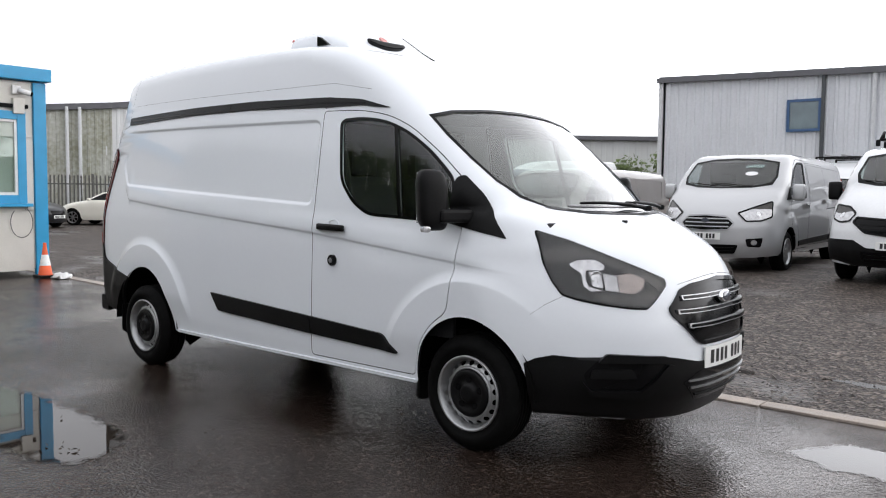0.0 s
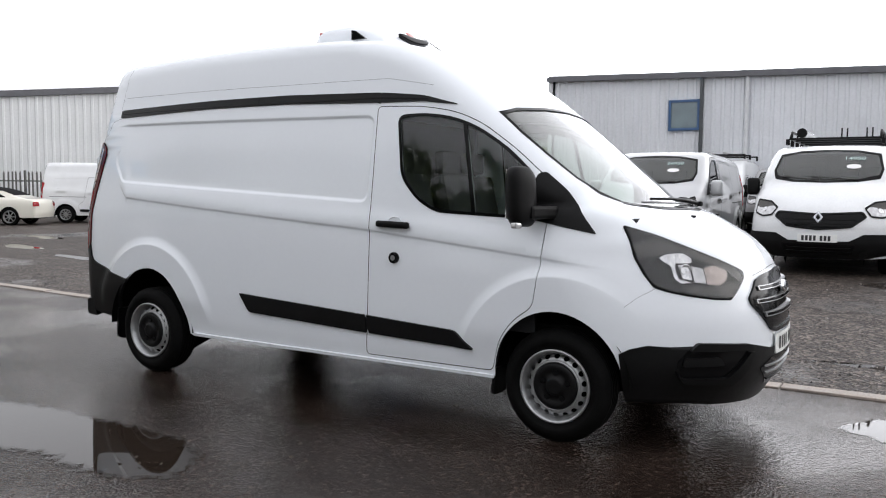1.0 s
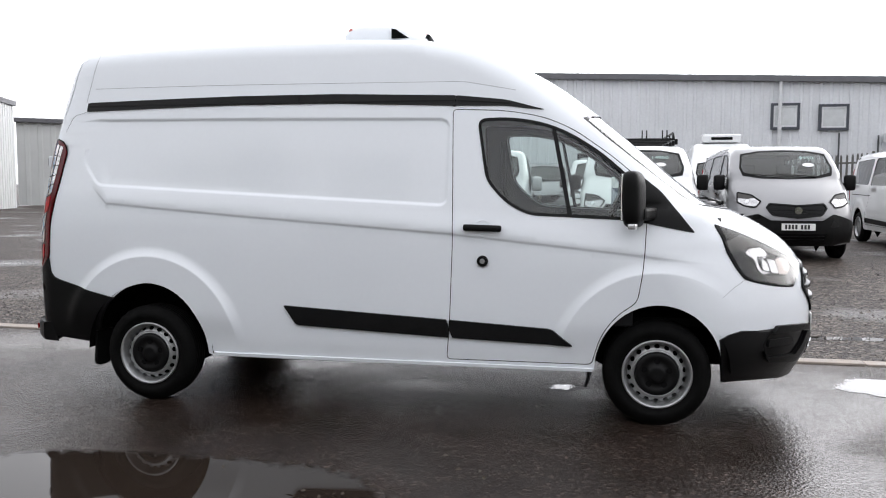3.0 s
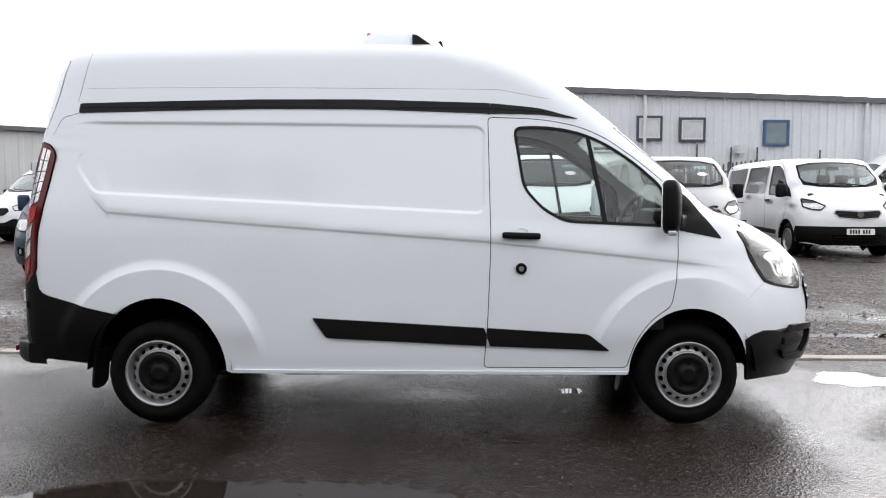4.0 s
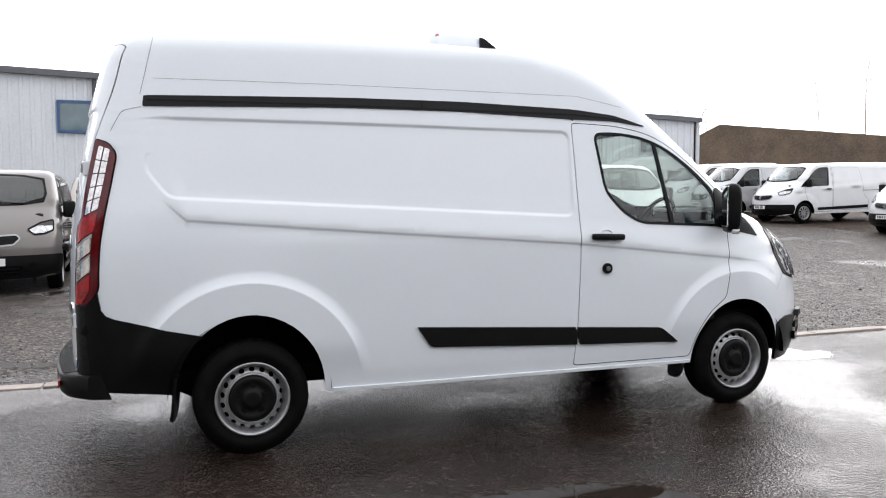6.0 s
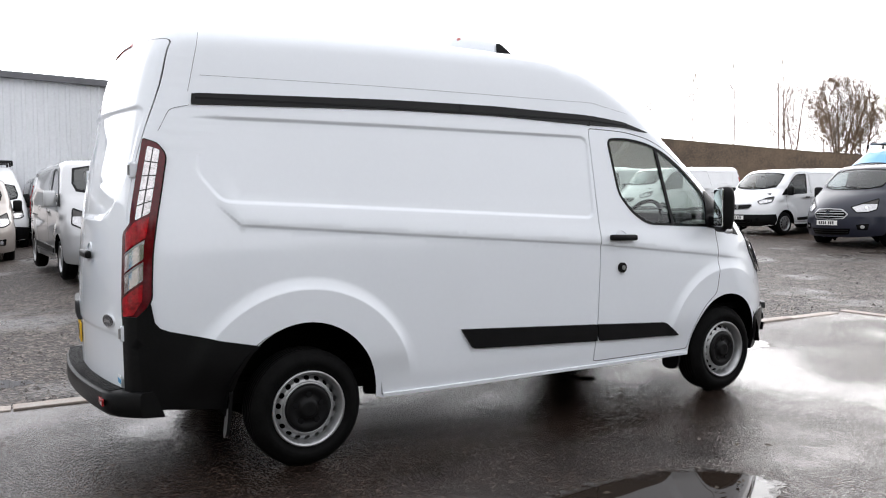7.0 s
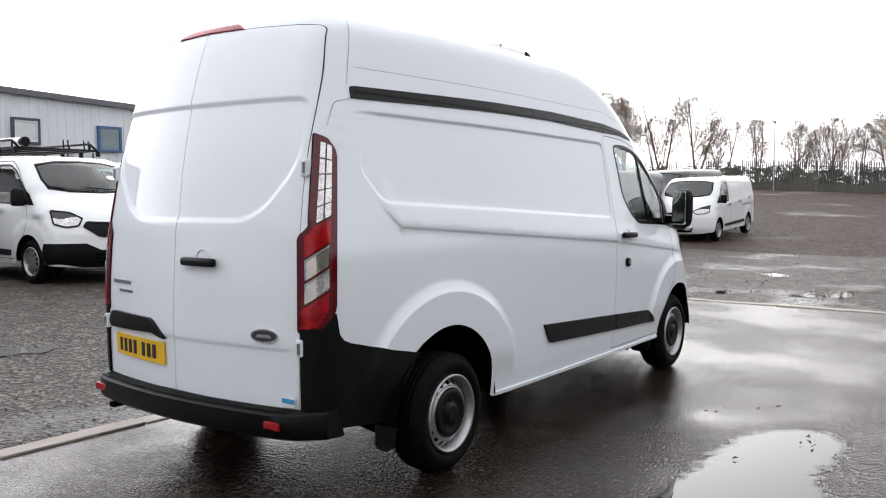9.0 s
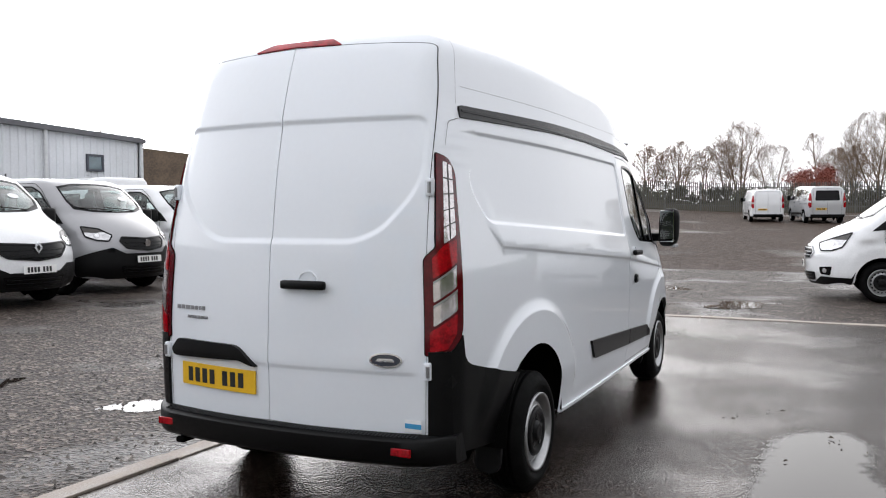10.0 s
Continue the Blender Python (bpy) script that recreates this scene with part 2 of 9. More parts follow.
M = {
    "white": paint("white_paint", (0.80, 0.83, 0.87), 0.14, vary=0.008),
    "white2": paint("white_van_paint", (0.78, 0.79, 0.80), vary=0.05),
    "silver": paint("silver_paint", (0.50, 0.505, 0.515), 0.3, metal=0.5),
    "silver_dull": paint("dull_silver_paint", (0.30, 0.30, 0.31), 0.34, metal=0.4),
    "tan": paint("champagne_silver_paint", (0.42, 0.38, 0.35), 0.32, metal=0.5),
    "grey": paint("grey_brown_paint", (0.16, 0.145, 0.135), 0.3, metal=0.5),
    "navy": paint("dark_navy_paint", (0.012, 0.014, 0.026), 0.22),
    "black": paint("black_paint", (0.02, 0.021, 0.024), 0.2),
    "blue": paint("blue_metallic_paint", (0.012, 0.028, 0.065), 0.26, metal=0.2),
    "skyblue": paint("sky_blue_paint", (0.10, 0.38, 0.66)),
    "cream": paint("ivory_paint", (0.80, 0.77, 0.68)),
    "plastic": material("black_textured_plastic", (0.0042, 0.0042, 0.0045), 0.40, vary=0.3, scale=6, bump=0.12, bump_scale=500, spec=0.16),
    "strip": material("satin_black_strip", (0.006, 0.006, 0.0065), 0.32, vary=0.3, scale=6, bump=0.08, bump_scale=400, spec=0.2),
    "gloss_black": material("gloss_black_plastic", (0.004, 0.004, 0.0045), 0.12, spec=0.15),
    "gap": material("panel_gap_shadow_rubber", (0.008, 0.008, 0.009), 0.8, spec=0.1),
    "rubber": material("tyre_rubber", (0.0038, 0.0038, 0.0038), 0.65, vary=0.4, scale=14, bump=0.25, bump_scale=260, spec=0.07),
    "steel": material("silver_wheel_steel", (0.40, 0.405, 0.41), 0.40, 0.85, vary=0.1, scale=20, bump=0.04, bump_scale=300),
    "chrome": material("chrome", (0.75, 0.76, 0.78), 0.12, 1.0),
    "satin": material("satin_grey_trim", (0.35, 0.35, 0.36), 0.3, 0.8),
    "lamp_house": material("headlamp_housing", (0.006, 0.006, 0.0065), 0.2, spec=0.12),
    "red_lens": material("red_lamp_plastic", (0.30, 0.0015, 0.006), 0.10, vary=0.5, scale=22, bump=0.06, bump_scale=60, coat=0.35, spec=0.3),
    "deep_red": material("dark_red_lamp_plastic", (0.085, 0.001, 0.004), 0.12, vary=0.3, scale=25, coat=0.35, spec=0.3),
    "clear_lens": material("clear_lamp_reflector", (0.55, 0.55, 0.56), 0.2, 0.6, vary=0.3, scale=18, bump=0.12, bump_scale=30, coat=0.4),
    "tail_clear": material("clear_pink_lamp_plastic", (0.60, 0.57, 0.57), 0.14, 0.85, vary=0.2, scale=14, bump=0.22, bump_scale=16, coat=0.6),
    "amber": material("amber_lamp_plastic", (0.75, 0.32, 0.16), 0.2, coat=0.6),
    "glass": glass("clear_window_glass", (0.80, 0.86, 0.83)),
    "tint": glass("tinted_door_glass", (0.80, 0.87, 0.85)),
    "lens": glass("clear_lamp_lens", (0.90, 0.90, 0.90), ior=1.45),
    "lamp_grey": material("grey_lamp_bezel", (0.05, 0.047, 0.045), 0.25, 0.3, vary=0.25, scale=20),
    "lamp_pink": material("rosy_indicator_reflector", (0.36, 0.31, 0.29), 0.2, 0.6, vary=0.3, scale=25, bump=0.3, bump_scale=60),
    "lamp_chrome": material("lamp_reflector_chrome", (0.62, 0.62, 0.63), 0.16, 1.0, vary=0.2, scale=30, bump=0.35, bump_scale=55),
    # both screens hold some pale haze that imitates the sky's reflection
    "screen_glass": glass("misted_windscreen_glass", (0.80, 0.88, 0.82), sky_haze=0.22),
    "pale_screen": glass("bright_windscreen_glass", (0.62, 0.70, 0.70), sky_haze=0.09),
    "mirror": material("mirror_glass", (0.8, 0.82, 0.83), 0.02, 1.0),
    "dash": material("dark_dashboard_plastic", (0.014, 0.0145, 0.016), 0.6, vary=0.2, scale=12, spec=0.2),
    "seat": material("dark_grey_seat_cloth", (0.03, 0.03, 0.033), 0.9, vary=0.25, scale=30, bump=0.3, bump_scale=400, spec=0.1),
    "liner": material("pale_headlining_cloth", (0.42, 0.42, 0.40), 0.9, vary=0.1, scale=10),
    "under": material("dark_underbody", (0.003, 0.003, 0.003), 0.9, spec=0.04),
    "plate_yellow": material("yellow_plate", (0.80, 0.47, 0.02), 0.35, vary=0.05, scale=20),
    "plate_white": material("white_plate", (0.80, 0.80, 0.78), 0.35, vary=0.04, scale=20),
    "ink": material("black_ink", (0.015, 0.015, 0.016), 0.4),
    "badge_blue": material("dark_badge_enamel", (0.03, 0.035, 0.05), 0.15, coat=0.8),
    "sticker_white": material("white_sticker", (0.8, 0.8, 0.8), 0.4),
    "sticker_blue": material("blue_sticker", (0.05, 0.30, 0.55), 0.4),
    "price_green": material("pale_green_price_card", (0.45, 0.62, 0.60), 0.5),
    "red_badge": material("red_badge", (0.60, 0.22, 0.20), 0.3),
    "concrete": material("concrete_edging", (0.36, 0.31, 0.27), 0.6, vary=0.28, scale=5, fine=70, bump=0.35, bump_scale=160, rough_vary=0.25, random_vary=0.12),
    "clad_grey": material("pale_grey_cladding", (0.68, 0.695, 0.72), 0.5, vary=0.06, scale=0.7, fine=12, rough_vary=0.1),
    "clad_white": material("white_cladding", (0.70, 0.71, 0.71), 0.5, vary=0.06, scale=0.6, fine=12),
    "clad_dirty": material("algae_stained_cladding", (0.52, 0.53, 0.49), 0.7, second=(0.27, 0.27, 0.20), scale=0.5, fine=6),
    "clad_far": material("distant_cladding", (0.60, 0.61, 0.60), 0.6, vary=0.1, scale=0.5),
    "roof_trim": material("dark_grey_roof_trim", (0.12, 0.12, 0.13), 0.5, vary=0.15, scale=3),
    "pipe_white": material("pale_downpipe", (0.62, 0.63, 0.64), 0.5, vary=0.08),
    "trim_grey": material("dark_grey_cab_lining", (0.06, 0.061, 0.063), 0.8, vary=0.15, scale=10),
    "pipe_dark": material("dark_downpipe", (0.06, 0.065, 0.07), 0.5, vary=0.1),
    "win_frame": material("dark_window_frame", (0.05, 0.055, 0.07), 0.4),
    "win_blue": material("blue_window_frame", (0.04, 0.10, 0.22), 0.4, vary=0.1),
    "win_glass": material("office_window_glass", (0.10, 0.15, 0.17), 0.05, 0.0, vary=0.3, scale=1.5, coat=1.0),
    "win_pale": material("blinded_window_glass", (0.52, 0.54, 0.55), 0.12, vary=0.12, scale=4, coat=1.0),
    "cabin_blue": material("blue_cabin_trim", (0.02, 0.30, 0.56), 0.35, vary=0.08, scale=4),
    "cabin_wall": material("cream_cabin_panel", (0.62, 0.60, 0.55), 0.55, vary=0.08, scale=2, fine=50, bump=0.05),
    "cone_orange": material("orange_cone_plastic", (0.75, 0.11, 0.03), 0.5, vary=0.15, scale=12),
    "cone_white": material("white_cone_sleeve", (0.75, 0.75, 0.74), 0.5, vary=0.1, scale=20),
    "brown_roof": material("rusty_brown_barn", (0.20, 0.145, 0.10), 0.9, second=(0.10, 0.078, 0.06), scale=0.8, fine=8, bump=0.4, bump_scale=6),
    "fence": material("galvanised_palisade", (0.12, 0.118, 0.11), 0.65, 0.2, vary=0.3, scale=3),
    "bark": material("bare_tree_bark", (0.27, 0.19, 0.13), 0.9, second=(0.16, 0.116, 0.084), scale=3, fine=20),
    "birch": material("pale_birch_bark", (0.36, 0.27, 0.20), 0.9, second=(0.2, 0.14, 0.10), scale=3, fine=20),
    "red_leaf": material("rust_red_leaves", (0.22, 0.055, 0.035), 0.8, vary=0.4, scale=3),
    "green_leaf": material("hedge_leaves", (0.10, 0.14, 0.04), 0.7, vary=0.5, scale=3),
    "bank_earth": material("bank_earth", (0.085, 0.075, 0.05), 0.9, second=(0.045, 0.042, 0.03), scale=1.5, fine=12, bump=0.5, bump_scale=8),
    "bank_leaf": material("dull_bank_leaves", (0.075, 0.075, 0.045), 0.8, vary=0.5, scale=1.5),
    "ivy": material("dark_thicket", (0.10, 0.085, 0.055), 0.9, vary=0.4, scale=1.5),
    "dead_leaf": material("fallen_leaf", (0.05, 0.035, 0.02), 0.5, vary=0.4, scale=20),
    "water": None,
}


def wet_asphalt():
    """Rolled asphalt after rain: fine chippings, a thin film of water that thickens in soft patches."""
    m = bpy.data.materials.new("wet_asphalt")
    m.use_nodes = True
    n, l = m.node_tree.nodes, m.node_tree.links
    p = n["Principled BSDF"]
    co = n.new("ShaderNodeTexCoord")
    chips, grit, patch, tone = (n.new("ShaderNodeTexVoronoi"), n.new("ShaderNodeTexVoronoi"), n.new("ShaderNodeTexNoise"), n.new("ShaderNodeTexNoise"))
    chips.inputs["Scale"].default_value, grit.inputs["Scale"].default_value = 66, 150
    patch.inputs["Scale"].default_value, patch.inputs["Detail"].default_value = 0.55, 3
    tone.inputs["Scale"].default_value, tone.inputs["Detail"].default_value = 1.7, 9
    for t in (chips, grit, patch, tone):
        l.new(co.outputs["Object"], t.inputs["Vector"])

    def ranged(src, a, b, c, d):
        r = n.new("ShaderNodeMapRange")
        r.interpolation_type = "SMOOTHSTEP"
        for i, x in enumerate((a, b, c, d)):
            r.inputs[i + 1].default_value = x
        l.new(src, r.inputs[0])
        return r.outputs[0]

    film = ranged(patch.outputs["Fac"], 0.40, 0.66, 0.0, 1.0)
    cell = n.new("ShaderNodeSeparateColor")
    l.new(chips.outputs["Color"], cell.inputs[0])
    pale = n.new("ShaderNodeMath")
    pale.operation = "POWER"
    pale.inputs[1].default_value = 6.0
    l.new(cell.outputs[0], pale.inputs[0])
    stones = n.new("ShaderNodeMix")
    stones.data_type = "RGBA"
    stones.inputs["A"].default_value, stones.inputs["B"].default_value = (0.0185, 0.0132, 0.0108, 1), (0.075, 0.057, 0.047, 1)
    l.new(pale.outputs[0], stones.inputs["Factor"])
    mul = n.new("ShaderNodeMix")
    mul.data_type, mul.blend_type = "RGBA", "MULTIPLY"
    mul.inputs["Factor"].default_value = 1.0
    ramp = n.new("ShaderNodeValToRGB")
    ramp.color_ramp.elements[0].position, ramp.color_ramp.elements[1].position = 0.34, 0.66
    ramp.color_ramp.elements[0].color, ramp.color_ramp.elements[1].color = (0.60, 0.56, 0.54, 1), (1.15, 1.1, 1.08, 1)
    l.new(tone.outputs["Fac"], ramp.inputs[0])
    l.new(stones.outputs["Result"], mul.inputs["A"])
    l.new(ramp.outputs[0], mul.inputs["B"])
    l.new(mul.outputs["Result"], p.inputs["Base Color"])
    l.new(ranged(film, 0, 1, 0.20, 0.07), p.inputs["Roughness"])
    tops = ranged(chips.outputs["Distance"], 0.22, 0.62, 0.88, 0.10)
    level = n.new("ShaderNodeMix")
    l.new(film, level.inputs["Factor"])
    l.new(tops, level.inputs["A"])
    level.inputs["B"].default_value = 0.62
    l.new(level.outputs["Result"], p.inputs["Specular IOR Level"])
    p.inputs["Specular Tint"].default_value = (1.0, 0.905, 0.845, 1)
    coarse, fine = n.new("ShaderNodeBump"), n.new("ShaderNodeBump")
    coarse.inputs["Distance"].default_value, fine.inputs["Distance"].default_value = 0.0048, 0.0016
    l.new(ranged(film, 0, 1, 0.95, 0.38), coarse.inputs["Strength"])
    l.new(ranged(film, 0, 1, 0.8, 0.25), fine.inputs["Strength"])
    l.new(chips.outputs["Distance"], coarse.inputs["Height"])
    l.new(grit.outputs["Distance"], fine.inputs["Height"])
    l.new(coarse.outputs[0], fine.inputs["Normal"])
    l.new(fine.outputs[0], p.inputs["Normal"])
    return m


def wet_ground(name, dry, wet, stone, stone_scale, bump, rough_lo, rough_hi, pool_scale, pool_lo, pool_hi, spec=(0.3, 0.5), lumps=0.03):
    """Wet aggregate: stones by Voronoi cells, a wet film that comes and goes by noise."""
    m = bpy.data.materials.new(name)
    m.use_nodes = True
    n, l = m.node_tree.nodes, m.node_tree.links
    p = n["Principled BSDF"]
    co = n.new("ShaderNodeTexCoord")
    vo = n.new("ShaderNodeTexVoronoi")
    vo.inputs["Scale"].default_value = stone_scale
    big = n.new("ShaderNodeTexNoise")
    big.inputs["Scale"].default_value, big.inputs["Detail"].default_value = pool_scale, 5
    mid = n.new("ShaderNodeTexNoise")
    mid.inputs["Scale"].default_value, mid.inputs["Detail"].default_value = 3.0, 8
    for t in (vo, big, mid):
        l.new(co.outputs["Object"], t.inputs["Vector"])
    wetness = n.new("ShaderNodeMapRange")
    wetness.inputs[1].default_value, wetness.inputs[2].default_value = pool_lo, pool_hi
    l.new(big.outputs["Fac"], wetness.inputs[0])
    cell = n.new("ShaderNodeSeparateColor")
    l.new(vo.outputs["Color"], cell.inputs[0])
    stones = n.new("ShaderNodeMix")
    stones.data_type = "RGBA"
    stones.inputs["A"].default_value, stones.inputs["B"].default_value = (*dry, 1), (*stone, 1)
    pw = n.new("ShaderNodeMath")
    pw.operation = "POWER"
    pw.inputs[1].default_value = 3.0
    l.new(cell.outputs[0], pw.inputs[0])
    l.new(pw.outputs[0], stones.inputs["Factor"])
    patch = n.new("ShaderNodeMix")
    patch.data_type, patch.blend_type = "RGBA", "MULTIPLY"
    patch.inputs["Factor"].default_value = 0.75
    tone = n.new("ShaderNodeValToRGB")
    tone.color_ramp.elements[0].position, tone.color_ramp.elements[1].position = 0.3, 0.7
    tone.color_ramp.elements[0].color, tone.color_ramp.elements[1].color = (0.55, 0.52, 0.50, 1), (1.25, 1.2, 1.15, 1)
    l.new(mid.outputs["Fac"], tone.inputs[0])
    l.new(stones.outputs["Result"], patch.inputs["A"])
    l.new(tone.outputs[0], patch.inputs["B"])
    col = n.new("ShaderNodeMix")
    col.data_type = "RGBA"
    col.inputs["B"].default_value = (*wet, 1)
    fade = n.new("ShaderNodeMath")
    fade.operation = "MULTIPLY"
    fade.inputs[1].default_value = 0.7
    l.new(wetness.outputs[0], fade.inputs[0])
    l.new(fade.outputs[0], col.inputs["Factor"])
    l.new(patch.outputs["Result"], col.inputs["A"])
    l.new(col.outputs["Result"], p.inputs["Base Color"])
    ro = n.new("ShaderNodeMapRange")
    ro.inputs[3].default_value, ro.inputs[4].default_value = rough_hi, rough_lo
    l.new(wetness.outputs[0], ro.inputs[0])
    l.new(ro.outputs[0], p.inputs["Roughness"])
    sp = n.new("ShaderNodeMapRange")
    sp.inputs[3].default_value, sp.inputs[4].default_value = spec
    l.new(wetness.outputs[0], sp.inputs[0])
    l.new(sp.outputs[0], p.inputs["Specular IOR Level"])
    lump = n.new("ShaderNodeBump")
    lump.inputs["Distance"].default_value, lump.inputs["Strength"].default_value = lumps, 0.8
    l.new(mid.outputs["Fac"], lump.inputs["Height"])
    bb = n.new("ShaderNodeBump")
    bb.inputs["Distance"].default_value = 0.6 / stone_scale
    l.new(lump.outputs[0], bb.inputs["Normal"])
    st = n.new("ShaderNodeMapRange")
    st.inputs[3].default_value, st.inputs[4].default_value = bump, bump * 0.25
    l.new(wetness.outputs[0], st.inputs[0])
    l.new(st.outputs[0], bb.inputs["Strength"])
    l.new(vo.outputs["Distance"], bb.inputs["Height"])
    l.new(bb.outputs[0], p.inputs["Normal"])
    return m


M["asphalt"] = wet_asphalt()
M["gravel"] = wet_ground("wet_gravel", (0.026, 0.0208, 0.0183), (0.013, 0.0107, 0.0095), (0.225, 0.192, 0.170), 34, 1.0, 0.10, 0.5, 0.45, 0.54, 0.70, spec=(0.14, 0.5), lumps=0.05)
M["lot"] = wet_ground("rough_brown_hardstanding", (0.046, 0.034, 0.028), (0.020, 0.015, 0.0125), (0.15, 0.118, 0.10), 18, 0.9, 0.15, 0.6, 0.16, 0.56, 0.74, spec=(0.06, 0.45), lumps=0.05)


def island_stone(name, dark, light):
    """Loose stones, each of its own tone."""
    m = bpy.data.materials.new(name)
    m.use_nodes = True
    n, l = m.node_tree.nodes, m.node_tree.links
    p = n["Principled BSDF"]
    p.inputs["Roughness"].default_value = 0.45
    p.inputs["Specular IOR Level"].default_value = 0.3
    geo, ramp = n.new("ShaderNodeNewGeometry"), n.new("ShaderNodeValToRGB")
    ramp.color_ramp.elements[0].color, ramp.color_ramp.elements[1].color = (*dark, 1), (*light, 1)
    l.new(geo.outputs["Random Per Island"], ramp.inputs[0])
    l.new(ramp.outputs[0], p.inputs["Base Color"])
    return m


M["stone"] = island_stone("loose_stone", (0.02, 0.017, 0.015), (0.24, 0.215, 0.195))


def pool_water():
    """Still water that thins out over the ground towards its edge."""
    m = material("puddle_water", (0.022, 0.016, 0.0125), 0.02, 0.0, bump=0.012, bump_scale=7, spec=0.30)
    n, l = m.node_tree.nodes, m.node_tree.links
    depth, no, co, add, rng = n.new("ShaderNodeAttribute"), n.new("ShaderNodeTexNoise"), n.new("ShaderNodeTexCoord"), n.new("ShaderNodeMath"), n.new("ShaderNodeMapRange")
    depth.attribute_name = "depth"
    no.inputs["Scale"].default_value, no.inputs["Detail"].default_value = 16.0, 8
    add.operation = "ADD"
    rng.interpolation_type = "SMOOTHSTEP"
    rng.inputs[1].default_value, rng.inputs[2].default_value = 0.55, 0.95
    tr, mix = n.new("ShaderNodeBsdfTransparent"), n.new("ShaderNodeMixShader")
    l.new(co.outputs["Object"], no.inputs["Vector"])
    l.new(depth.outputs["Fac"], add.inputs[0])
    l.new(no.outputs["Fac"], add.inputs[1])
    l.new(add.outputs[0], rng.inputs[0])
    l.new(rng.outputs[0], mix.inputs[0])
    l.new(tr.outputs[0], mix.inputs[1])
    l.new(n["Principled BSDF"].outputs[0], mix.inputs[2])
    l.new(mix.outputs[0], n["Material Output"].inputs[0])
    return m


M["water"] = pool_water()


def wet_film(name, rough=0.08, scale=22.0, low=0.40, high=0.62, bump=0.0):
    """The thin wet margin of a pool: half of the ground still shows through it."""
    m = bpy.data.materials.new(name)
    m.use_nodes = True
    n, l = m.node_tree.nodes, m.node_tree.links
    p, o = n["Principled BSDF"], n["Material Output"]
    p.inputs["Base Color"].default_value = (0.03, 0.0215, 0.017, 1)
    p.inputs["Roughness"].default_value = rough
    tr, mix, co, no, rng = n.new("ShaderNodeBsdfTransparent"), n.new("ShaderNodeMixShader"), n.new("ShaderNodeTexCoord"), n.new("ShaderNodeTexNoise"), n.new("ShaderNodeMapRange")
    no.inputs["Scale"].default_value, no.inputs["Detail"].default_value = scale, 6
    rng.inputs[1].default_value, rng.inputs[2].default_value = low, high
    if bump:
        bb, grit = n.new("ShaderNodeBump"), n.new("ShaderNodeTexVoronoi")
        grit.inputs["Scale"].default_value = 95
        bb.inputs["Strength"].default_value, bb.inputs["Distance"].default_value = bump, 0.004
        l.new(co.outputs["Object"], grit.inputs["Vector"])
        l.new(grit.outputs["Distance"], bb.inputs["Height"])
        l.new(bb.outputs[0], p.inputs["Normal"])
    l.new(co.outputs["Object"], no.inputs["Vector"])
    l.new(no.outputs["Fac"], rng.inputs[0])
    l.new(rng.outputs[0], mix.inputs[0])
    l.new(tr.outputs[0], mix.inputs[1])
    l.new(p.outputs[0], mix.inputs[2])
    l.new(mix.outputs[0], o.inputs[0])
    return m


M["film"] = wet_film("wet_pool_margin")


# ---- mesh tools ----
def mesh_of(name, verts, faces, mat, smooth=False):
    me = bpy.data.meshes.new(name)
    me.from_pydata([tuple(map(float, v)) for v in verts], [], [tuple(map(int, f)) for f in faces])
    me.materials.append(mat)
    if smooth:
        me.shade_smooth()
    me.update()
    return me


def put(name, me, parent=None, label="", m=None):
    ob = new(name, me)
    if parent is not None:
        ob.parent = parent
    if m is not None:
        ob.matrix_basis = m
    if label:
        ob["label"] = label
    return ob


def part(name, bm, mat, parent, label="", smooth=False, m=None):
    me = bpy.data.meshes.new(name)
    bm.to_mesh(me)
    bm.free()
    me.materials.append(mat)
    if smooth:
        me.shade_smooth()
    return put(name, me, parent, label, m)


def thing(name, label, category, m=None, group="", kind=""):
    ob = new(name)
    ob.empty_display_size = 0.2
    if m is not None:
        ob.matrix_basis = m
    return tagged(ob, label, category, group, kind)


def box_bm(size, at=(0, 0, 0), bevel=0.0, bm=None, turn=None):
    bm = bm or bmesh.new()
    m = Matrix.Translation(at) @ (turn or Matrix.Identity(4)) @ Matrix.Diagonal((*size, 1))
    made = bmesh.ops.create_cube(bm, size=1, matrix=m)["verts"]
    if bevel:
        edges = list({e for v in made for e in v.link_edges})
        bmesh.ops.bevel(bm, geom=edges, offset=bevel, segments=2, affect="EDGES", profile=0.6)
    return bm


def cyl_bm(r, depth, at=(0, 0, 0), axis="Z", seg=24, r2=None, bm=None, bevel=0.0):
    bm = bm or bmesh.new()
    turn = {"Z": Matrix.Identity(4), "X": Matrix.Rotation(radians(90), 4, "Y"), "Y": Matrix.Rotation(radians(-90), 4, "X")}[axis]
    made = bmesh.ops.create_cone(bm, cap_ends=True, segments=seg, radius1=r, radius2=r if r2 is None else r2, depth=depth,
                                 matrix=Matrix.Translation(at) @ turn)["verts"]
    if bevel:
        edges = [e for e in {e for v in made for e in v.link_edges} if len(e.link_faces) == 2 and any(len(f.verts) > 4 for f in e.link_faces)]
        bmesh.ops.bevel(bm, geom=edges, offset=bevel, segments=2, affect="EDGES")
    return bm


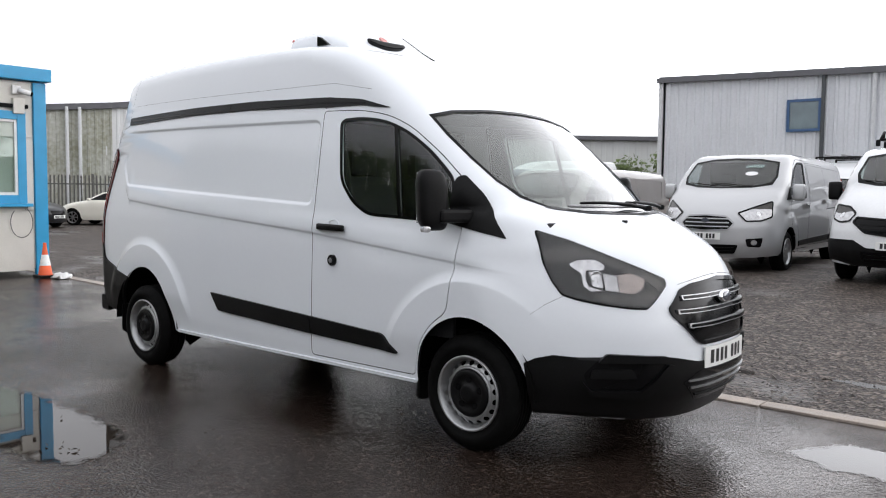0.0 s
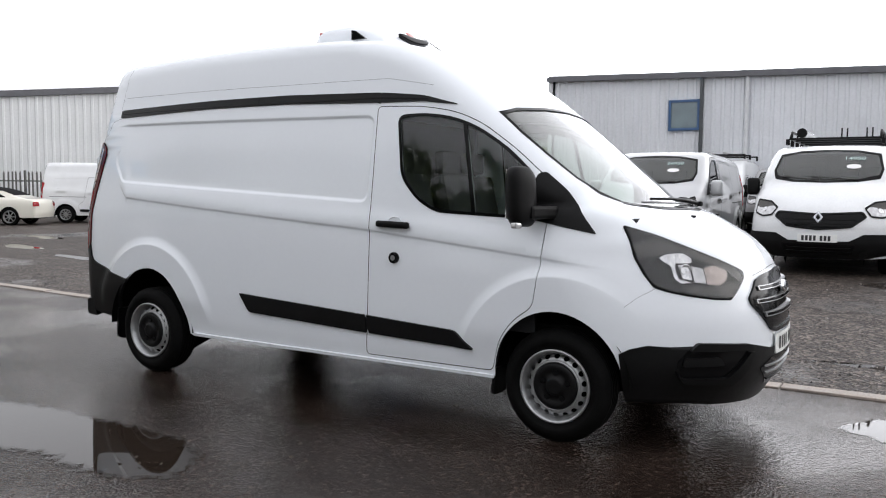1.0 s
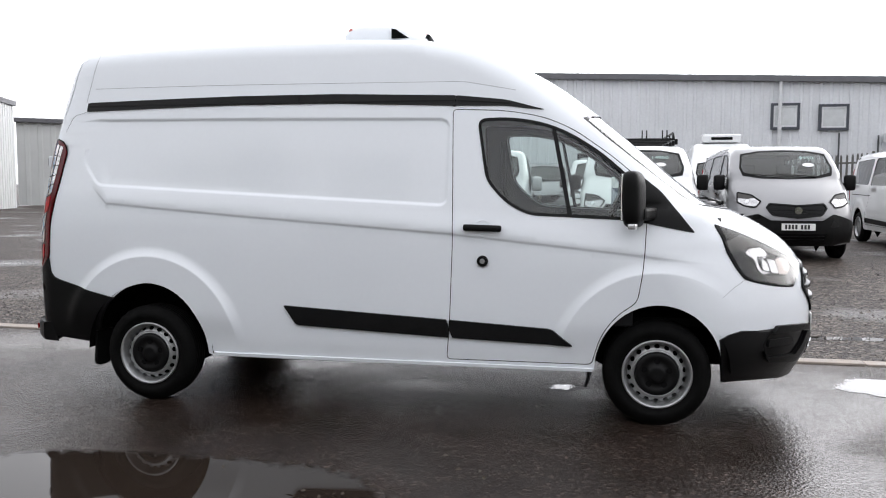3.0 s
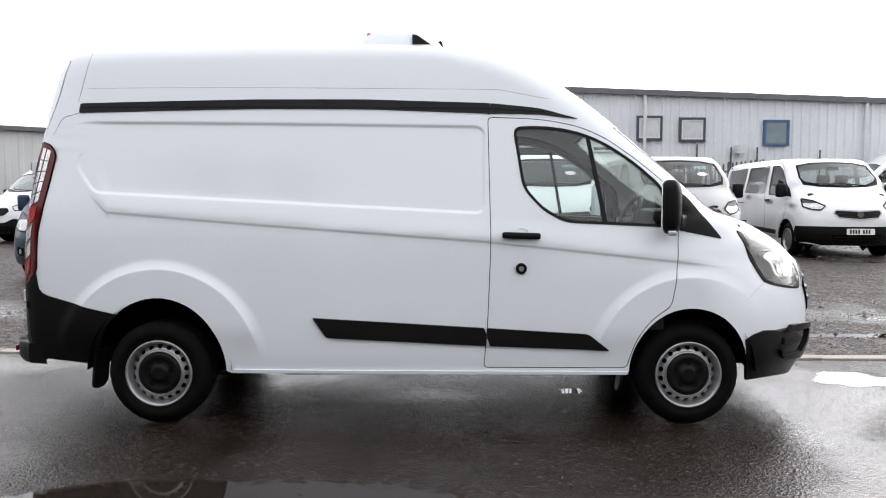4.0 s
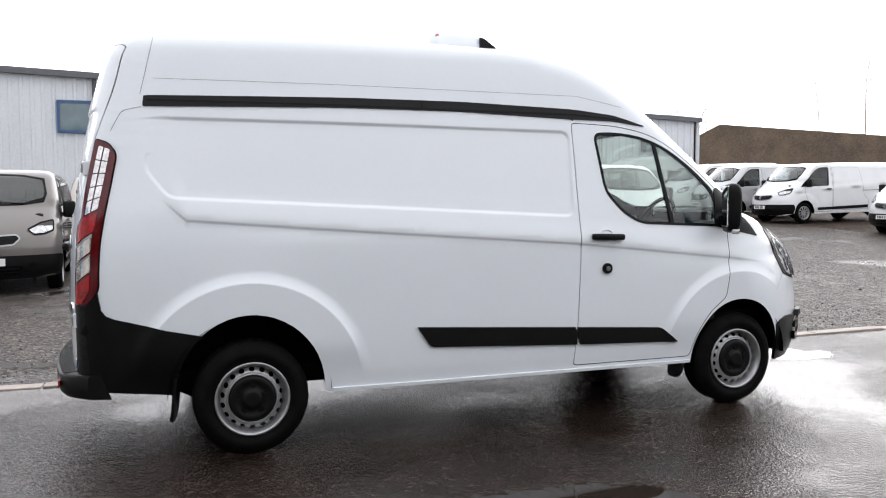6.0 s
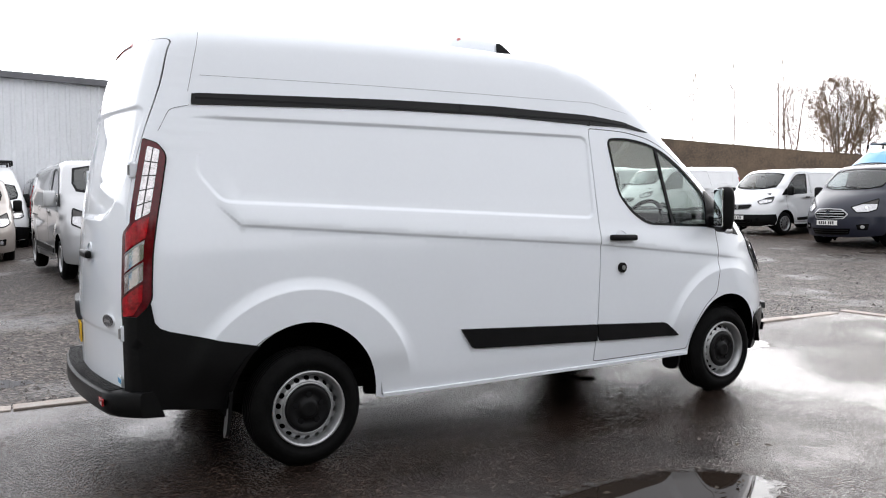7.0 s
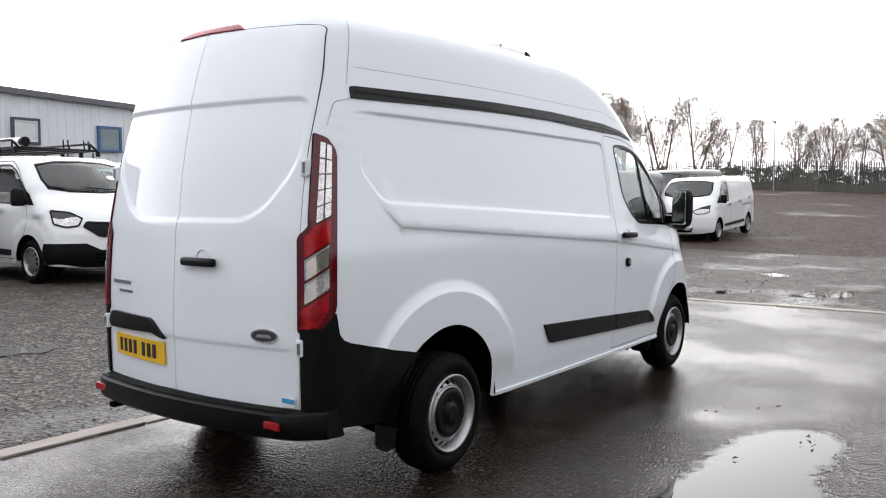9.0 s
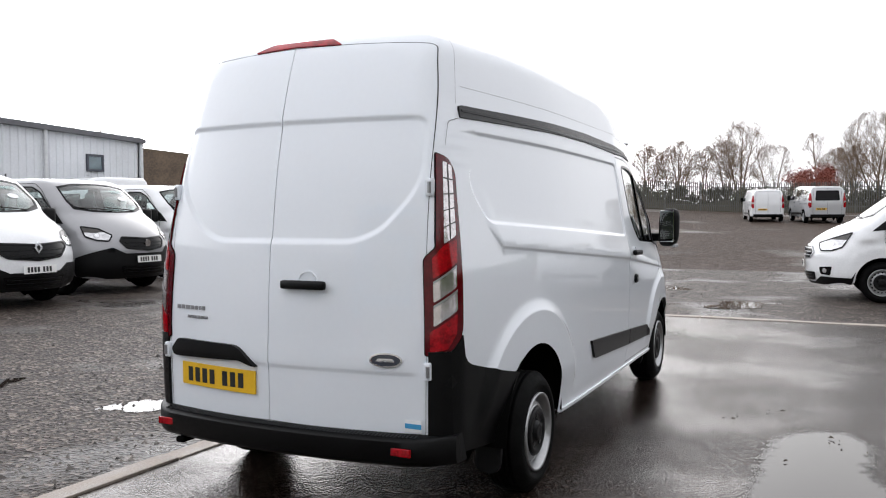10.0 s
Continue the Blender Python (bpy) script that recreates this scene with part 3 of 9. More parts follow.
def lathe(profile, seg=48, axis="Y"):
    """Verts and faces of a profile of (radius, along) turned round an axis."""
    v, f = [], []
    for r, a in profile:
        for k in range(seg):
            t = 2 * math.pi * k / seg
            c, s = r * math.cos(t), r * math.sin(t)
            v.append((c, a, s) if axis == "Y" else ((c, s, a) if axis == "Z" else (a, c, s)))
    for i in range(len(profile) - 1):
        for k in range(seg):
            k2 = (k + 1) % seg
            f.append((i * seg + k, i * seg + k2, (i + 1) * seg + k2, (i + 1) * seg + k))
    return v, f


def tube(points, r, seg=8, r_end=None):
    """Verts and faces of a round bar along points."""
    pts = [Vector(p) for p in points]
    v, f = [], []
    for i, p in enumerate(pts):
        d = (pts[min(i + 1, len(pts) - 1)] - pts[max(i - 1, 0)]).normalized()
        a = d.orthogonal().normalized()
        b = d.cross(a)
        rr = r if r_end is None else r + (r_end - r) * i / (len(pts) - 1)
        for k in range(seg):
            t = 2 * math.pi * k / seg
            v.append(p + rr * (math.cos(t) * a + math.sin(t) * b))
    for i in range(len(pts) - 1):
        for k in range(seg):
            k2 = (k + 1) % seg
            f.append((i * seg + k, i * seg + k2, (i + 1) * seg + k2, (i + 1) * seg + k))
    f.append(tuple(range(seg))[::-1])
    f.append(tuple((len(pts) - 1) * seg + k for k in range(seg)))
    return v, f


def join(*pieces):
    v, f = [], []
    for pv, pf in pieces:
        o = len(v)
        v += list(pv)
        f += [tuple(i + o for i in q) for q in pf]
    return v, f


def prism(outline, z0, z1):
    """Upright prism over a plan outline."""
    k = len(outline)
    v = [(x, y, z0) for x, y in outline] + [(x, y, z1) for x, y in outline]
    f = [tuple(range(k))[::-1], tuple(range(k, 2 * k))] + [(i, (i + 1) % k, k + (i + 1) % k, k + i) for i in range(k)]
    return v, f


def smoothstep(a, b, x):
    t = np.clip((np.asarray(x, float) - a) / (b - a), 0, 1)
    return t * t * (3 - 2 * t)


def rise(x, y):
    """Height of the ground: level asphalt, the yard beyond the edging climbs gently."""
    x, y = np.asarray(x, float), np.asarray(y, float)
    h = (0.25 * smoothstep(-4.6, 0.2, x) - 0.05) * smoothstep(1.3, 8.5, y) + 0.36 * smoothstep(5.5, 17, y) * smoothstep(8, 14, x) + 0.010 * np.clip(x - 6.5, 0, 44) + 0.028 * np.clip(x - 18, 0, 42)
    return h



# ---- ground ----
def edge_y(x):
    """The line of the concrete edging between asphalt and gravel."""
    return np.interp(x, [-40, -14, -8.8, -3, 3, 6.42], [3.9, 2.0, 1.64, 1.27, 1.10, 1.10])


EDGE_X = 6.42


def build_ground():
    xs = np.unique(np.concatenate([[-900, -500, -250, -120, -80], np.arange(-60, -12, 4.0), np.arange(-12, EDGE_X, 0.6), [EDGE_X], np.arange(7, 22, 0.8), np.arange(22, 60, 3.0), [60, 75, 100, 160, 260, 500, 900]]))
    ys = np.unique(np.concatenate([[-900, -500, -250, -120, -70], np.arange(-40, -8, 4.0), np.arange(-8, 1.1, 0.6), [1.1], np.arange(1.5, 12, 0.7), np.arange(12, 60, 3.0), [60, 80, 120, 180, 260, 500, 900]]))
    X, Y = np.meshgrid(xs, ys, indexing="ij")
    lift = (edge_y(X) - 1.1) * np.clip(1 - np.abs(Y - 1.1) / 30, 0, 1)
    Y2 = Y + lift
    Z = rise(X, Y2)
    nx, ny = X.shape
    verts = np.stack([X, Y2, Z], -1).reshape(-1, 3)
    faces, idx = [], []
    for i in range(nx - 1):
        for j in range(ny - 1):
            faces.append((i * ny + j, (i + 1) * ny + j, (i + 1) * ny + j + 1, i * ny + j + 1))
            cx, cy = (xs[i] + xs[i + 1]) / 2, (ys[j] + ys[j + 1]) / 2
            idx.append(0 if cx < EDGE_X and cy < 1.1 else (1 if cx < 16 else 2))
    me = mesh_of("ground", verts, faces, M["asphalt"], smooth=True)
    me.materials.append(M["gravel"])
    me.materials.append(M["lot"])
    me.polygons.foreach_set("material_index", idx)
    tagged(put("ground", me), "wet dark asphalt apron beside brown-grey gravel yard", "ground", kind="structure")


build_ground()


def build_edging():
    """Concrete edging stones laid flush along the asphalt, each its own piece."""
    base = thing("kerb_edging", "worn pale concrete edging stones between asphalt and gravel", "kerb", kind="structure")
    rnd = random.Random(4)
    v, f = [], []
    L, W, H = 0.905, 0.15, 0.12
    bm = box_bm((L, W, H), (0, 0, -H / 2), 0.008)
    me = bpy.data.meshes.new("edging_stone")
    bm.to_mesh(me)
    bm.free()
    me.materials.append(M["concrete"])
    x = -24.0
    while x < EDGE_X - 0.4:
        y0, y1 = float(edge_y(x)), float(edge_y(x + 0.915))
        a = math.degrees(math.atan2(y1 - y0, 0.915))
        put("edging_stone", me, base, m=pose(x + 0.457, (y0 + y1) / 2 + 0.02, 0.014 + rnd.uniform(-0.004, 0.004), rnd.uniform(-0.4, 0.4), rnd.uniform(-0.3, 0.3), a))
        x += 0.915
    y = 1.17
    while y > -16:
        put("edging_stone", me, base, m=pose(EDGE_X + 0.02, y - 0.457, 0.014 + rnd.uniform(-0.004, 0.004), 0, rnd.uniform(-0.4, 0.4), 90))
        y -= 0.915


build_edging()


def blob(cx, cy, rx, ry, seed, turn=0.0, n=72, rough=0.28):
    """An irregular outline of a pool."""
    rnd = random.Random(seed)
    ph = [rnd.uniform(0, 6.28) for _ in range(7)]
    out = []
    for k in range(n):
        t = 2 * math.pi * k / n
        r = 1 + rough * sum(math.sin((i + 2) * t + ph[i]) / (i + 1.6) for i in range(7))
        x, y = rx * r * math.cos(t), ry * r * math.sin(t)
        c, s = math.cos(turn), math.sin(turn)
        out.append((cx + c * x - s * y, cy + s * x + c * y))
    return out


def ragged(outline, amount, seed):
    """An outline with the uneven creeping edge of water on rough ground."""
    pts = []
    n = len(outline)
    for i in range(n):
        p, q = Vector((*outline[i], 0)), Vector((*outline[(i + 1) % n], 0))
        k = max(1, int((q - p).length / 0.012))
        d = (q - p).normalized()
        side = Vector((d.y, -d.x, 0))
        for j in range(k):
            w = p.lerp(q, j / k)
            s = sum(noise.noise(Vector((w.x * f, w.y * f, seed))) * a for f, a in ((1.6, 1.0), (5, 0.5), (14, 0.16)))
            pts.append(tuple((w + side * s * amount)[:2]))
    return pts


def puddle(outline, label, margin=False):
    cx, cy = sum(p[0] for p in outline) / len(outline), sum(p[1] for p in outline) / len(outline)
    z = float(rise(cx, cy)) + 0.006
    big = len(outline) > 300
    uv, tri = triangles(outline, [], 0.05 if big else 0.12)
    me = mesh_of("puddle", [(x, y, float(rise(x, y)) * 0.3 + z * 0.7 - 0.002) for x, y in uv], tri, M["water"], smooth=True)
    shore = segment_gap(uv[:, 0], uv[:, 1], outline[::2] + [outline[0]])
    reach = 0.22 if margin else 0.10
    me.attributes.new("depth", "FLOAT", "POINT").data.foreach_set("value", np.clip(shore / reach, 0, 1).astype(np.float32))
    ob = tagged(put("puddle", me), label, "puddle", kind="structure")
    if margin:
        wide = ragged(outline[::6], 0.10, 9.0) if len(outline) > 300 else outline
        wide = [(cx + (x - cx) * 1.09, cy + (y - cy) * 1.13) for x, y in wide]
        uv, tri = triangles(wide, [], 0.25)
        me = mesh_of("wet_margin", [(x, y, float(rise(x, y)) * 0.3 + z * 0.7 - 0.0045) for x, y in uv], tri, M["film"], smooth=True)
        put("wet_margin", me, ob)
    return ob


# ---- buildings ----
def wall_line(p, q, z0a, za, zb, mat, parent, rib=0.333, depth=0.035, name="wall"):
    """A profiled metal wall from p to q in plan, with its eave height at each end; ribs stand out of its right side."""
    P, Q = Vector((*p, 0)), Vector((*q, 0))
    L = (Q - P).length
    d = (Q - P) / L
    nrm = Vector((d.y, -d.x, 0))
    prof, s = [], 0.0
    while s < L:
        for ds, o in ((0, 0), (rib * 0.55, 0), (rib * 0.65, depth), (rib * 0.9, depth)):
            if s + ds < L:
                prof.append((s + ds, o))
        s += rib
    prof.append((L, 0))
    v, f = [], []
    for s, o in prof:
        c = P + d * s + nrm * o
        top = za + (zb - za) * s / L
        v += [(c.x, c.y, z0a), (c.x, c.y, top)]
    for i in range(len(prof) - 1):
        f.append((2 * i, 2 * i + 2, 2 * i + 3, 2 * i + 1))
    k = len(v)
    back = [(P - nrm * 0.12), (Q - nrm * 0.12)]
    v += [(back[0].x, back[0].y, z0a), (back[1].x, back[1].y, z0a), (back[1].x, back[1].y, zb), (back[0].x, back[0].y, za)]
    f += [(k, k + 3, k + 2, k + 1), (0, 1, k + 3, k), (k - 2, k + 1, k + 2, k - 1), (1, k - 1, k + 2, k + 3)]
    return put(name, mesh_of(name, v, f, mat), parent)


def bar_between(a, b, w, h, mat, parent, name):
    """A square-edged bar from a to b."""
    A, B = Vector(a), Vector(b)
    L = (B - A).length
    bm = box_bm((L, w, h), (0, 0, 0), 0.01)
    turn = (B - A).to_track_quat("X", "Z").to_matrix().to_4x4()
    return part(name, bm, mat, parent, m=Matrix.Translation((A + B) / 2) @ turn)


def wall_window(parent, origin, d, s0, s1, z0, z1, frame_mat, pane_mat, blind=False, inner=False):
    """A framed window let into a wall that runs along d from origin."""
    d = Vector((*d, 0)).normalized()
    c = Vector((*origin, 0)) + d * ((s0 + s1) / 2)
    a = math.degrees(math.atan2(d.y, d.x))
    w, h = s1 - s0, z1 - z0
    win = put("window", None, parent, m=pose(c.x, c.y, (z0 + z1) / 2, 0, 0, a))
    bm = box_bm((w, 0.12, 0.09), (0, -0.03, h / 2 - 0.045))
    box_bm((w, 0.14, 0.09), (0, -0.03, -h / 2 + 0.045), bm=bm)
    box_bm((0.09, 0.119, h - 0.18), (-w / 2 + 0.045, -0.03, 0), bm=bm)
    box_bm((0.09, 0.119, h - 0.18), (w / 2 - 0.045, -0.03, 0), bm=bm)
    part("window_frame", bm, frame_mat, win)
    if inner:
        bm = bmesh.new()
        for sx in (-1, 1):
            box_bm((0.06, 0.03, h - 0.18), (sx * (w / 2 - 0.12), -0.06, 0), bm=bm)
        for sz in (-1, 1):
            box_bm((w - 0.30, 0.029, 0.06), (0, -0.06, sz * (h / 2 - 0.12)), bm=bm)
        part("inner_frame", bm, M["pipe_white"], win)
    part("pane", box_bm((w - 0.18, 0.02, h - 0.18), (0, -0.045, 0)), pane_mat, win)
    return win


def build_long_shed():
    b = thing("industrial_shed", "long pale grey metal-clad industrial shed with dark eaves", "building")
    y, xa, xb, za, zb = 25.4, -9.63, 21.2, 5.77, 4.83
    eave = lambda x: za + (zb - za) * (x - xa) / (xb - xa)
    wall_line((xa, y), (xb, y), 0.0, za, zb, M["clad_grey"], b)
    wall_line((xb, y), (xb, y + 18), 0.0, zb, zb + 0.3, M["clad_grey"], b, name="end_wall")
    wall_line((xa, y + 18), (xa, y), 0.0, za + 0.3, za, M["clad_grey"], b, name="end_wall")
    v = [(xa - 0.1, y - 0.15, za), (xb + 0.1, y - 0.15, zb), (xb + 0.1, y + 18, zb + 1.2), (xa - 0.1, y + 18, za + 1.2)]
    v += [(a, c, z + 0.12) for a, c, z in v]
    put("roof", mesh_of("roof", v, [(3, 2, 1, 0), (4, 5, 6, 7), (0, 1, 5, 4), (1, 2, 6, 5), (2, 3, 7, 6), (3, 0, 4, 7)], M["roof_trim"]), b)
    bar_between((xa - 0.15, y - 0.16, za - 0.02), (xb + 0.15, y - 0.16, zb - 0.02), 0.16, 0.17, M["roof_trim"], b, "gutter")
    bar_between((xa - 0.04, y - 0.02, 0), (xa - 0.04, y - 0.02, za - 0.1), 0.16, 0.16, M["pipe_white"], b, "corner_flashing")
    bar_between((xb + 0.04, y - 0.02, 0), (xb + 0.04, y - 0.02, zb - 0.1), 0.16, 0.16, M["pipe_white"], b, "corner_flashing")
    for x, mat in ((-3.76, "pipe_dark"), (-2.2, "pipe_white"), (7.88, "pipe_white"), (16.3, "pipe_white")):
        part("downpipe", cyl_bm(0.07, eave(x), (x, y - 0.14, eave(x) / 2), seg=12), M[mat], b)
    # windows
    wall_window(b, (0, y - 0.04), (1, 0), -4.95, -3.82, 3.62, 4.73, M["win_blue"], M["win_glass"])
    wall_window(b, (0, y - 0.04), (1, 0), 7.58, 8.56, 3.43, 4.37, M["win_frame"], M["win_pale"], inner=True)
    wall_window(b, (0, y - 0.04), (1, 0), 9.2, 10.2, 3.39, 4.31, M["win_frame"], M["win_pale"], inner=True)
    wall_window(b, (0, y - 0.04), (1, 0), 12.42, 13.4, 3.25, 4.23, M["win_blue"], M["win_glass"])
    wall_window(b, (0, y - 0.04), (1, 0), 18.27, 19.12, 3.38, 4.08, M["win_frame"], M["win_glass"])
    # flues and posts along the wall foot
    for x, h in ((6.2, 3.2), (9.9, 3.3), (11.2, 3.2), (12.2, 3.2), (14.6, 3.1)):
        part("conduit", cyl_bm(0.03, h - 2.0, (x, y - 0.1, 2 + (h - 2.0) / 2), seg=8), M["pipe_dark"], b)
    part("wall_fan", cyl_bm(0.18, 0.3, (11.5, y - 0.25, 3.1), seg=14), M["pipe_white"], b)


build_long_shed()


def build_far_works():
    """The older works behind the palisade fence."""
    b = thing("works_building", "tall works building with white cladding and algae-stained end", "building")
    P0, P1, P2, P3 = (-37.5, 8.2), (-32.9, 15.5), (-27.7, 23.8), (-31.9, 37.0)
    wall_line(P0, P1, 0, 4.75, 5.33, M["clad_dirty"], b)
    wall_line(P1, P2, 0, 5.33, 6.3, M["clad_white"], b)
    wall_line(P2, P3, 0, 6.3, 6.05, M["clad_white"], b)
    bar_between((*P0, 4.75), (*P1, 5.33), 0.35, 0.28, M["roof_trim"], b, "gutter")
    bar_between((*P1, 5.33), (*P2, 6.3), 0.35, 0.28, M["roof_trim"], b, "gutter")
    bar_between((*P2, 6.3), (*P3, 6.05), 0.35, 0.28, M["roof_trim"], b, "gutter")
    v = [(*P0, 4.75), (*P1, 5.33), (*P2, 6.3), (*P3, 6.05), (-48, 30, 6.6), (-47, 14, 6.0)]
    put("roof", mesh_of("roof", v + [(x, y, z + 0.1) for x, y, z in v], [(0, 1, 2, 3, 4, 5)[::-1], (6, 7, 8, 9, 10, 11)] + [(i, (i + 1) % 6, 6 + (i + 1) % 6, 6 + i) for i in range(6)], M["roof_trim"]), b)
    d = Vector((P3[0] - P2[0], P3[1] - P2[1]))
    wall_window(b, P2, d, 6.4, 9.3, 3.25, 4.3, M["win_frame"], M["win_blue"])
    d1 = Vector((P1[0] - P0[0], P1[1] - P0[1])).normalized()
    for s in (6.7, 7.25):
        c = Vector(P0) + d1 * s
        part("downpipe", cyl_bm(0.08, 5.2, (c.x + 0.12, c.y - 0.1, 2.6), seg=10), M["pipe_white"], b)
    part("wall_lamp", box_bm((0.35, 0.3, 0.45), (-33.2, 15.4, 3.2), 0.03), M["pipe_white"], b)


build_far_works()


def build_low_unit():
    b = thing("low_unit", "low distant pale clad unit with shallow roof", "building")
    wall_line((-36, 42.5), (-10, 55.5), 0, 5.55, 5.0, M["clad_far"], b, rib=0.8)
    bar_between((-36.3, 42.2, 5.6), (-9.7, 55.4, 5.05), 0.5, 0.28, M["roof_trim"], b, "gutter")
    v = [(-36, 42.5, 5.5), (-10, 55.5, 4.98), (-18, 70, 6.4), (-44, 57, 6.9)]
    put("roof", mesh_of("roof", v + [(x, y, z + 0.1) for x, y, z in v], [(3, 2, 1, 0), (4, 5, 6, 7)] + [(i, (i + 1) % 4, 4 + (i + 1) % 4, 4 + i) for i in range(4)], M["clad_far"]), b)
    # the dark canopy that stands above it
    c = thing("canopy_block", "distant flat-roofed block with a dark overhanging canopy", "building")
    part("wall", box_bm((6, 5, 7.4), (-19.5, 72, 3.7), 0.02), M["clad_far"], c)
    part("roof", box_bm((8.5, 7, 0.35), (-20.2, 71.5, 7.6), 0.02), M["roof_trim"], c)


build_low_unit()


def build_barn():
    b = thing("brown_barn", "long low rusty brown barn roof beyond the yard", "building")
    pts = [(33.4, 42.2, 5.3), (35.3, 41.5, 6.35), (39.5, 37.6, 5.75), (46, 29.2, 4.5), (52, 22, 3.6)]
    v, f = [], []
    for i, (x, y, z) in enumerate(pts):
        v += [(x, y, 0), (x, y, z), (x + 9, y + 9, z + 0.6), (x + 9, y + 9, 0)]
    for i in range(len(pts) - 1):
        a, c = 4 * i, 4 * i + 4
        f += [(a, c, c + 1, a + 1), (a + 1, c + 1, c + 2, a + 2), (a + 2, c + 2, c + 3, a + 3)]
    f += [(0, 1, 2, 3), (len(v) - 4, len(v) - 1, len(v) - 2, len(v) - 3)]
    put("wall", mesh_of("wall", v, [q for i, q in enumerate(f) if i % 3 != 1 or i >= len(f) - 2], M["brown_roof"]), b)
    put("roof", mesh_of("roof", [(x, y, z + 0.02) for x, y, z in v], [q for i, q in enumerate(f) if i % 3 == 1 and i < len(f) - 2], M["brown_roof"]), b)


build_barn()


def build_cabin():
    b = thing("site_cabin", "cream portable cabin with bright blue fascia and corner trim", "cabin")
    x, y1, y0, top = -9.1, 1.62, -4.4, 3.08
    bm = box_bm((2.9, y1 - y0 - 0.02, top - 0.12), (x - 1.45, (y0 + y1) / 2 - 0.02, top / 2 + 0.06))
    part("body", bm, M["cabin_wall"], b)
    for k, yy in enumerate((1.32, 0.1, -1.1, -2.3, -3.5)):
        for zz, h in ((0.55, 0.92), (1.6, 1.1), (2.63, 0.86)):
            if k == 0 and zz == 1.6 or True:
                part("wall_panel", box_bm((0.02, 1.18, h), (x + 0.012, yy - 0.5 + 0.0, zz), 0.004), M["cabin_wall"], b) if not (k < 2 and zz == 1.6) else None
    part("wall_panel", box_bm((0.02, 0.14, 1.1), (x + 0.012, 1.36, 1.6), 0.004), M["cabin_wall"], b)
    part("fascia", box_bm((3.1, y1 - y0 + 0.12, 0.2), (x - 1.42, (y0 + y1) / 2 + 0.02, top + 0.11), 0.012), M["cabin_blue"], b, "bright blue roof fascia")
    part("corner_trim", box_bm((0.10, 0.2, top - 0.02), (x + 0.0, y1 - 0.08, top / 2), 0.012), M["cabin_blue"], b, "blue corner trim")
    w = put("window", None, b, m=pose(x + 0.03, 0.55, 1.88, 0, 0, 90))
    bm = bmesh.new()
    W, H = 1.52, 1.44
    for sx in (-1, 1):
        box_bm((0.13, 0.07, H), (sx * (W / 2 - 0.065), 0, 0), 0.006, bm)
    for sz in (-1, 1):
        box_bm((W - 0.26, 0.069, 0.13), (0, 0, sz * (H / 2 - 0.065)), 0.006, bm)
    part("window_frame", bm, M["cabin_blue"], w, "blue window frame")
    bm = bmesh.new()
    for sx in (-1, 0.02, 1):
        box_bm((0.045, 0.04, H - 0.26), (sx * (W / 2 - 0.15), 0, 0), 0.004, bm)
    for sz in (-1, 1):
        box_bm((W - 0.30, 0.039, 0.045), (0, 0, sz * (H / 2 - 0.15)), 0.004, bm)
    part("inner_frame", bm, M["cone_white"], w)
    part("pane", box_bm((W - 0.28, 0.012, H - 0.28), (0, 0.012, 0)), M["tint"], w)
    part("sill", box_bm((W + 0.1, 0.16, 0.05), (0, -0.05, -H / 2 - 0.025), 0.006), M["cabin_blue"], w)
    for k in range(22):
        part("blind_slat", box_bm((W - 0.32, 0.04, 0.004), (0, 0.05, -H / 2 + 0.2 + k * 0.05), turn=Matrix.Rotation(radians(35), 4, "X")), M["win_pale"], w)
    part("shutter_rail", box_bm((0.06, 1.2, 0.06), (x + 0.05, 0.75, 2.68), 0.006), M["gap"], b)
    # security camera on the wall
    c = thing("security_camera", "white dome-nosed security camera on the cabin wall", "camera")
    part("mount", box_bm((0.06, 0.13, 0.13), (x + 0.055, 1.18, 2.93), 0.008), M["cone_white"], c)
    bm = cyl_bm(0.042, 0.2, (0, 0, 0), axis="Y", seg=18, bevel=0.01)
    part("barrel", bm, M["cone_white"], c, smooth=True, m=pose(x + 0.12, 1.28, 2.90, -16, 0, -20))
    part("lens", cyl_bm(0.034, 0.03, (0, 0.105, 0), axis="Y", seg=16), M["gloss_black"], c, m=pose(x + 0.12, 1.28, 2.90, -16, 0, -20))
    j = thing("junction_box", "grey junction box fixed to the cabin wall", "junction box")
    part("box", box_bm((0.08, 0.17, 0.24), (x + 0.065, 1.2, 2.68), 0.012), M["cabin_wall"], j)
    cab = thing("loose_cable", "thin grey cable hanging in a loop on the cabin wall", "cable")
    pts = [(x + 0.045, 1.27, 2.5), (x + 0.05, 1.29, 1.6), (x + 0.05, 1.31, 1.1)] + [(x + 0.05, 1.22 + 0.17 * math.sin(t), 0.86 + 0.24 * math.cos(t)) for t in np.linspace(0.5, 5.6, 18)]
    v, f = tube(pts, 0.006, 5)
    put("cord", mesh_of("cord", v, f, M["pipe_dark"]), cab)


build_cabin()


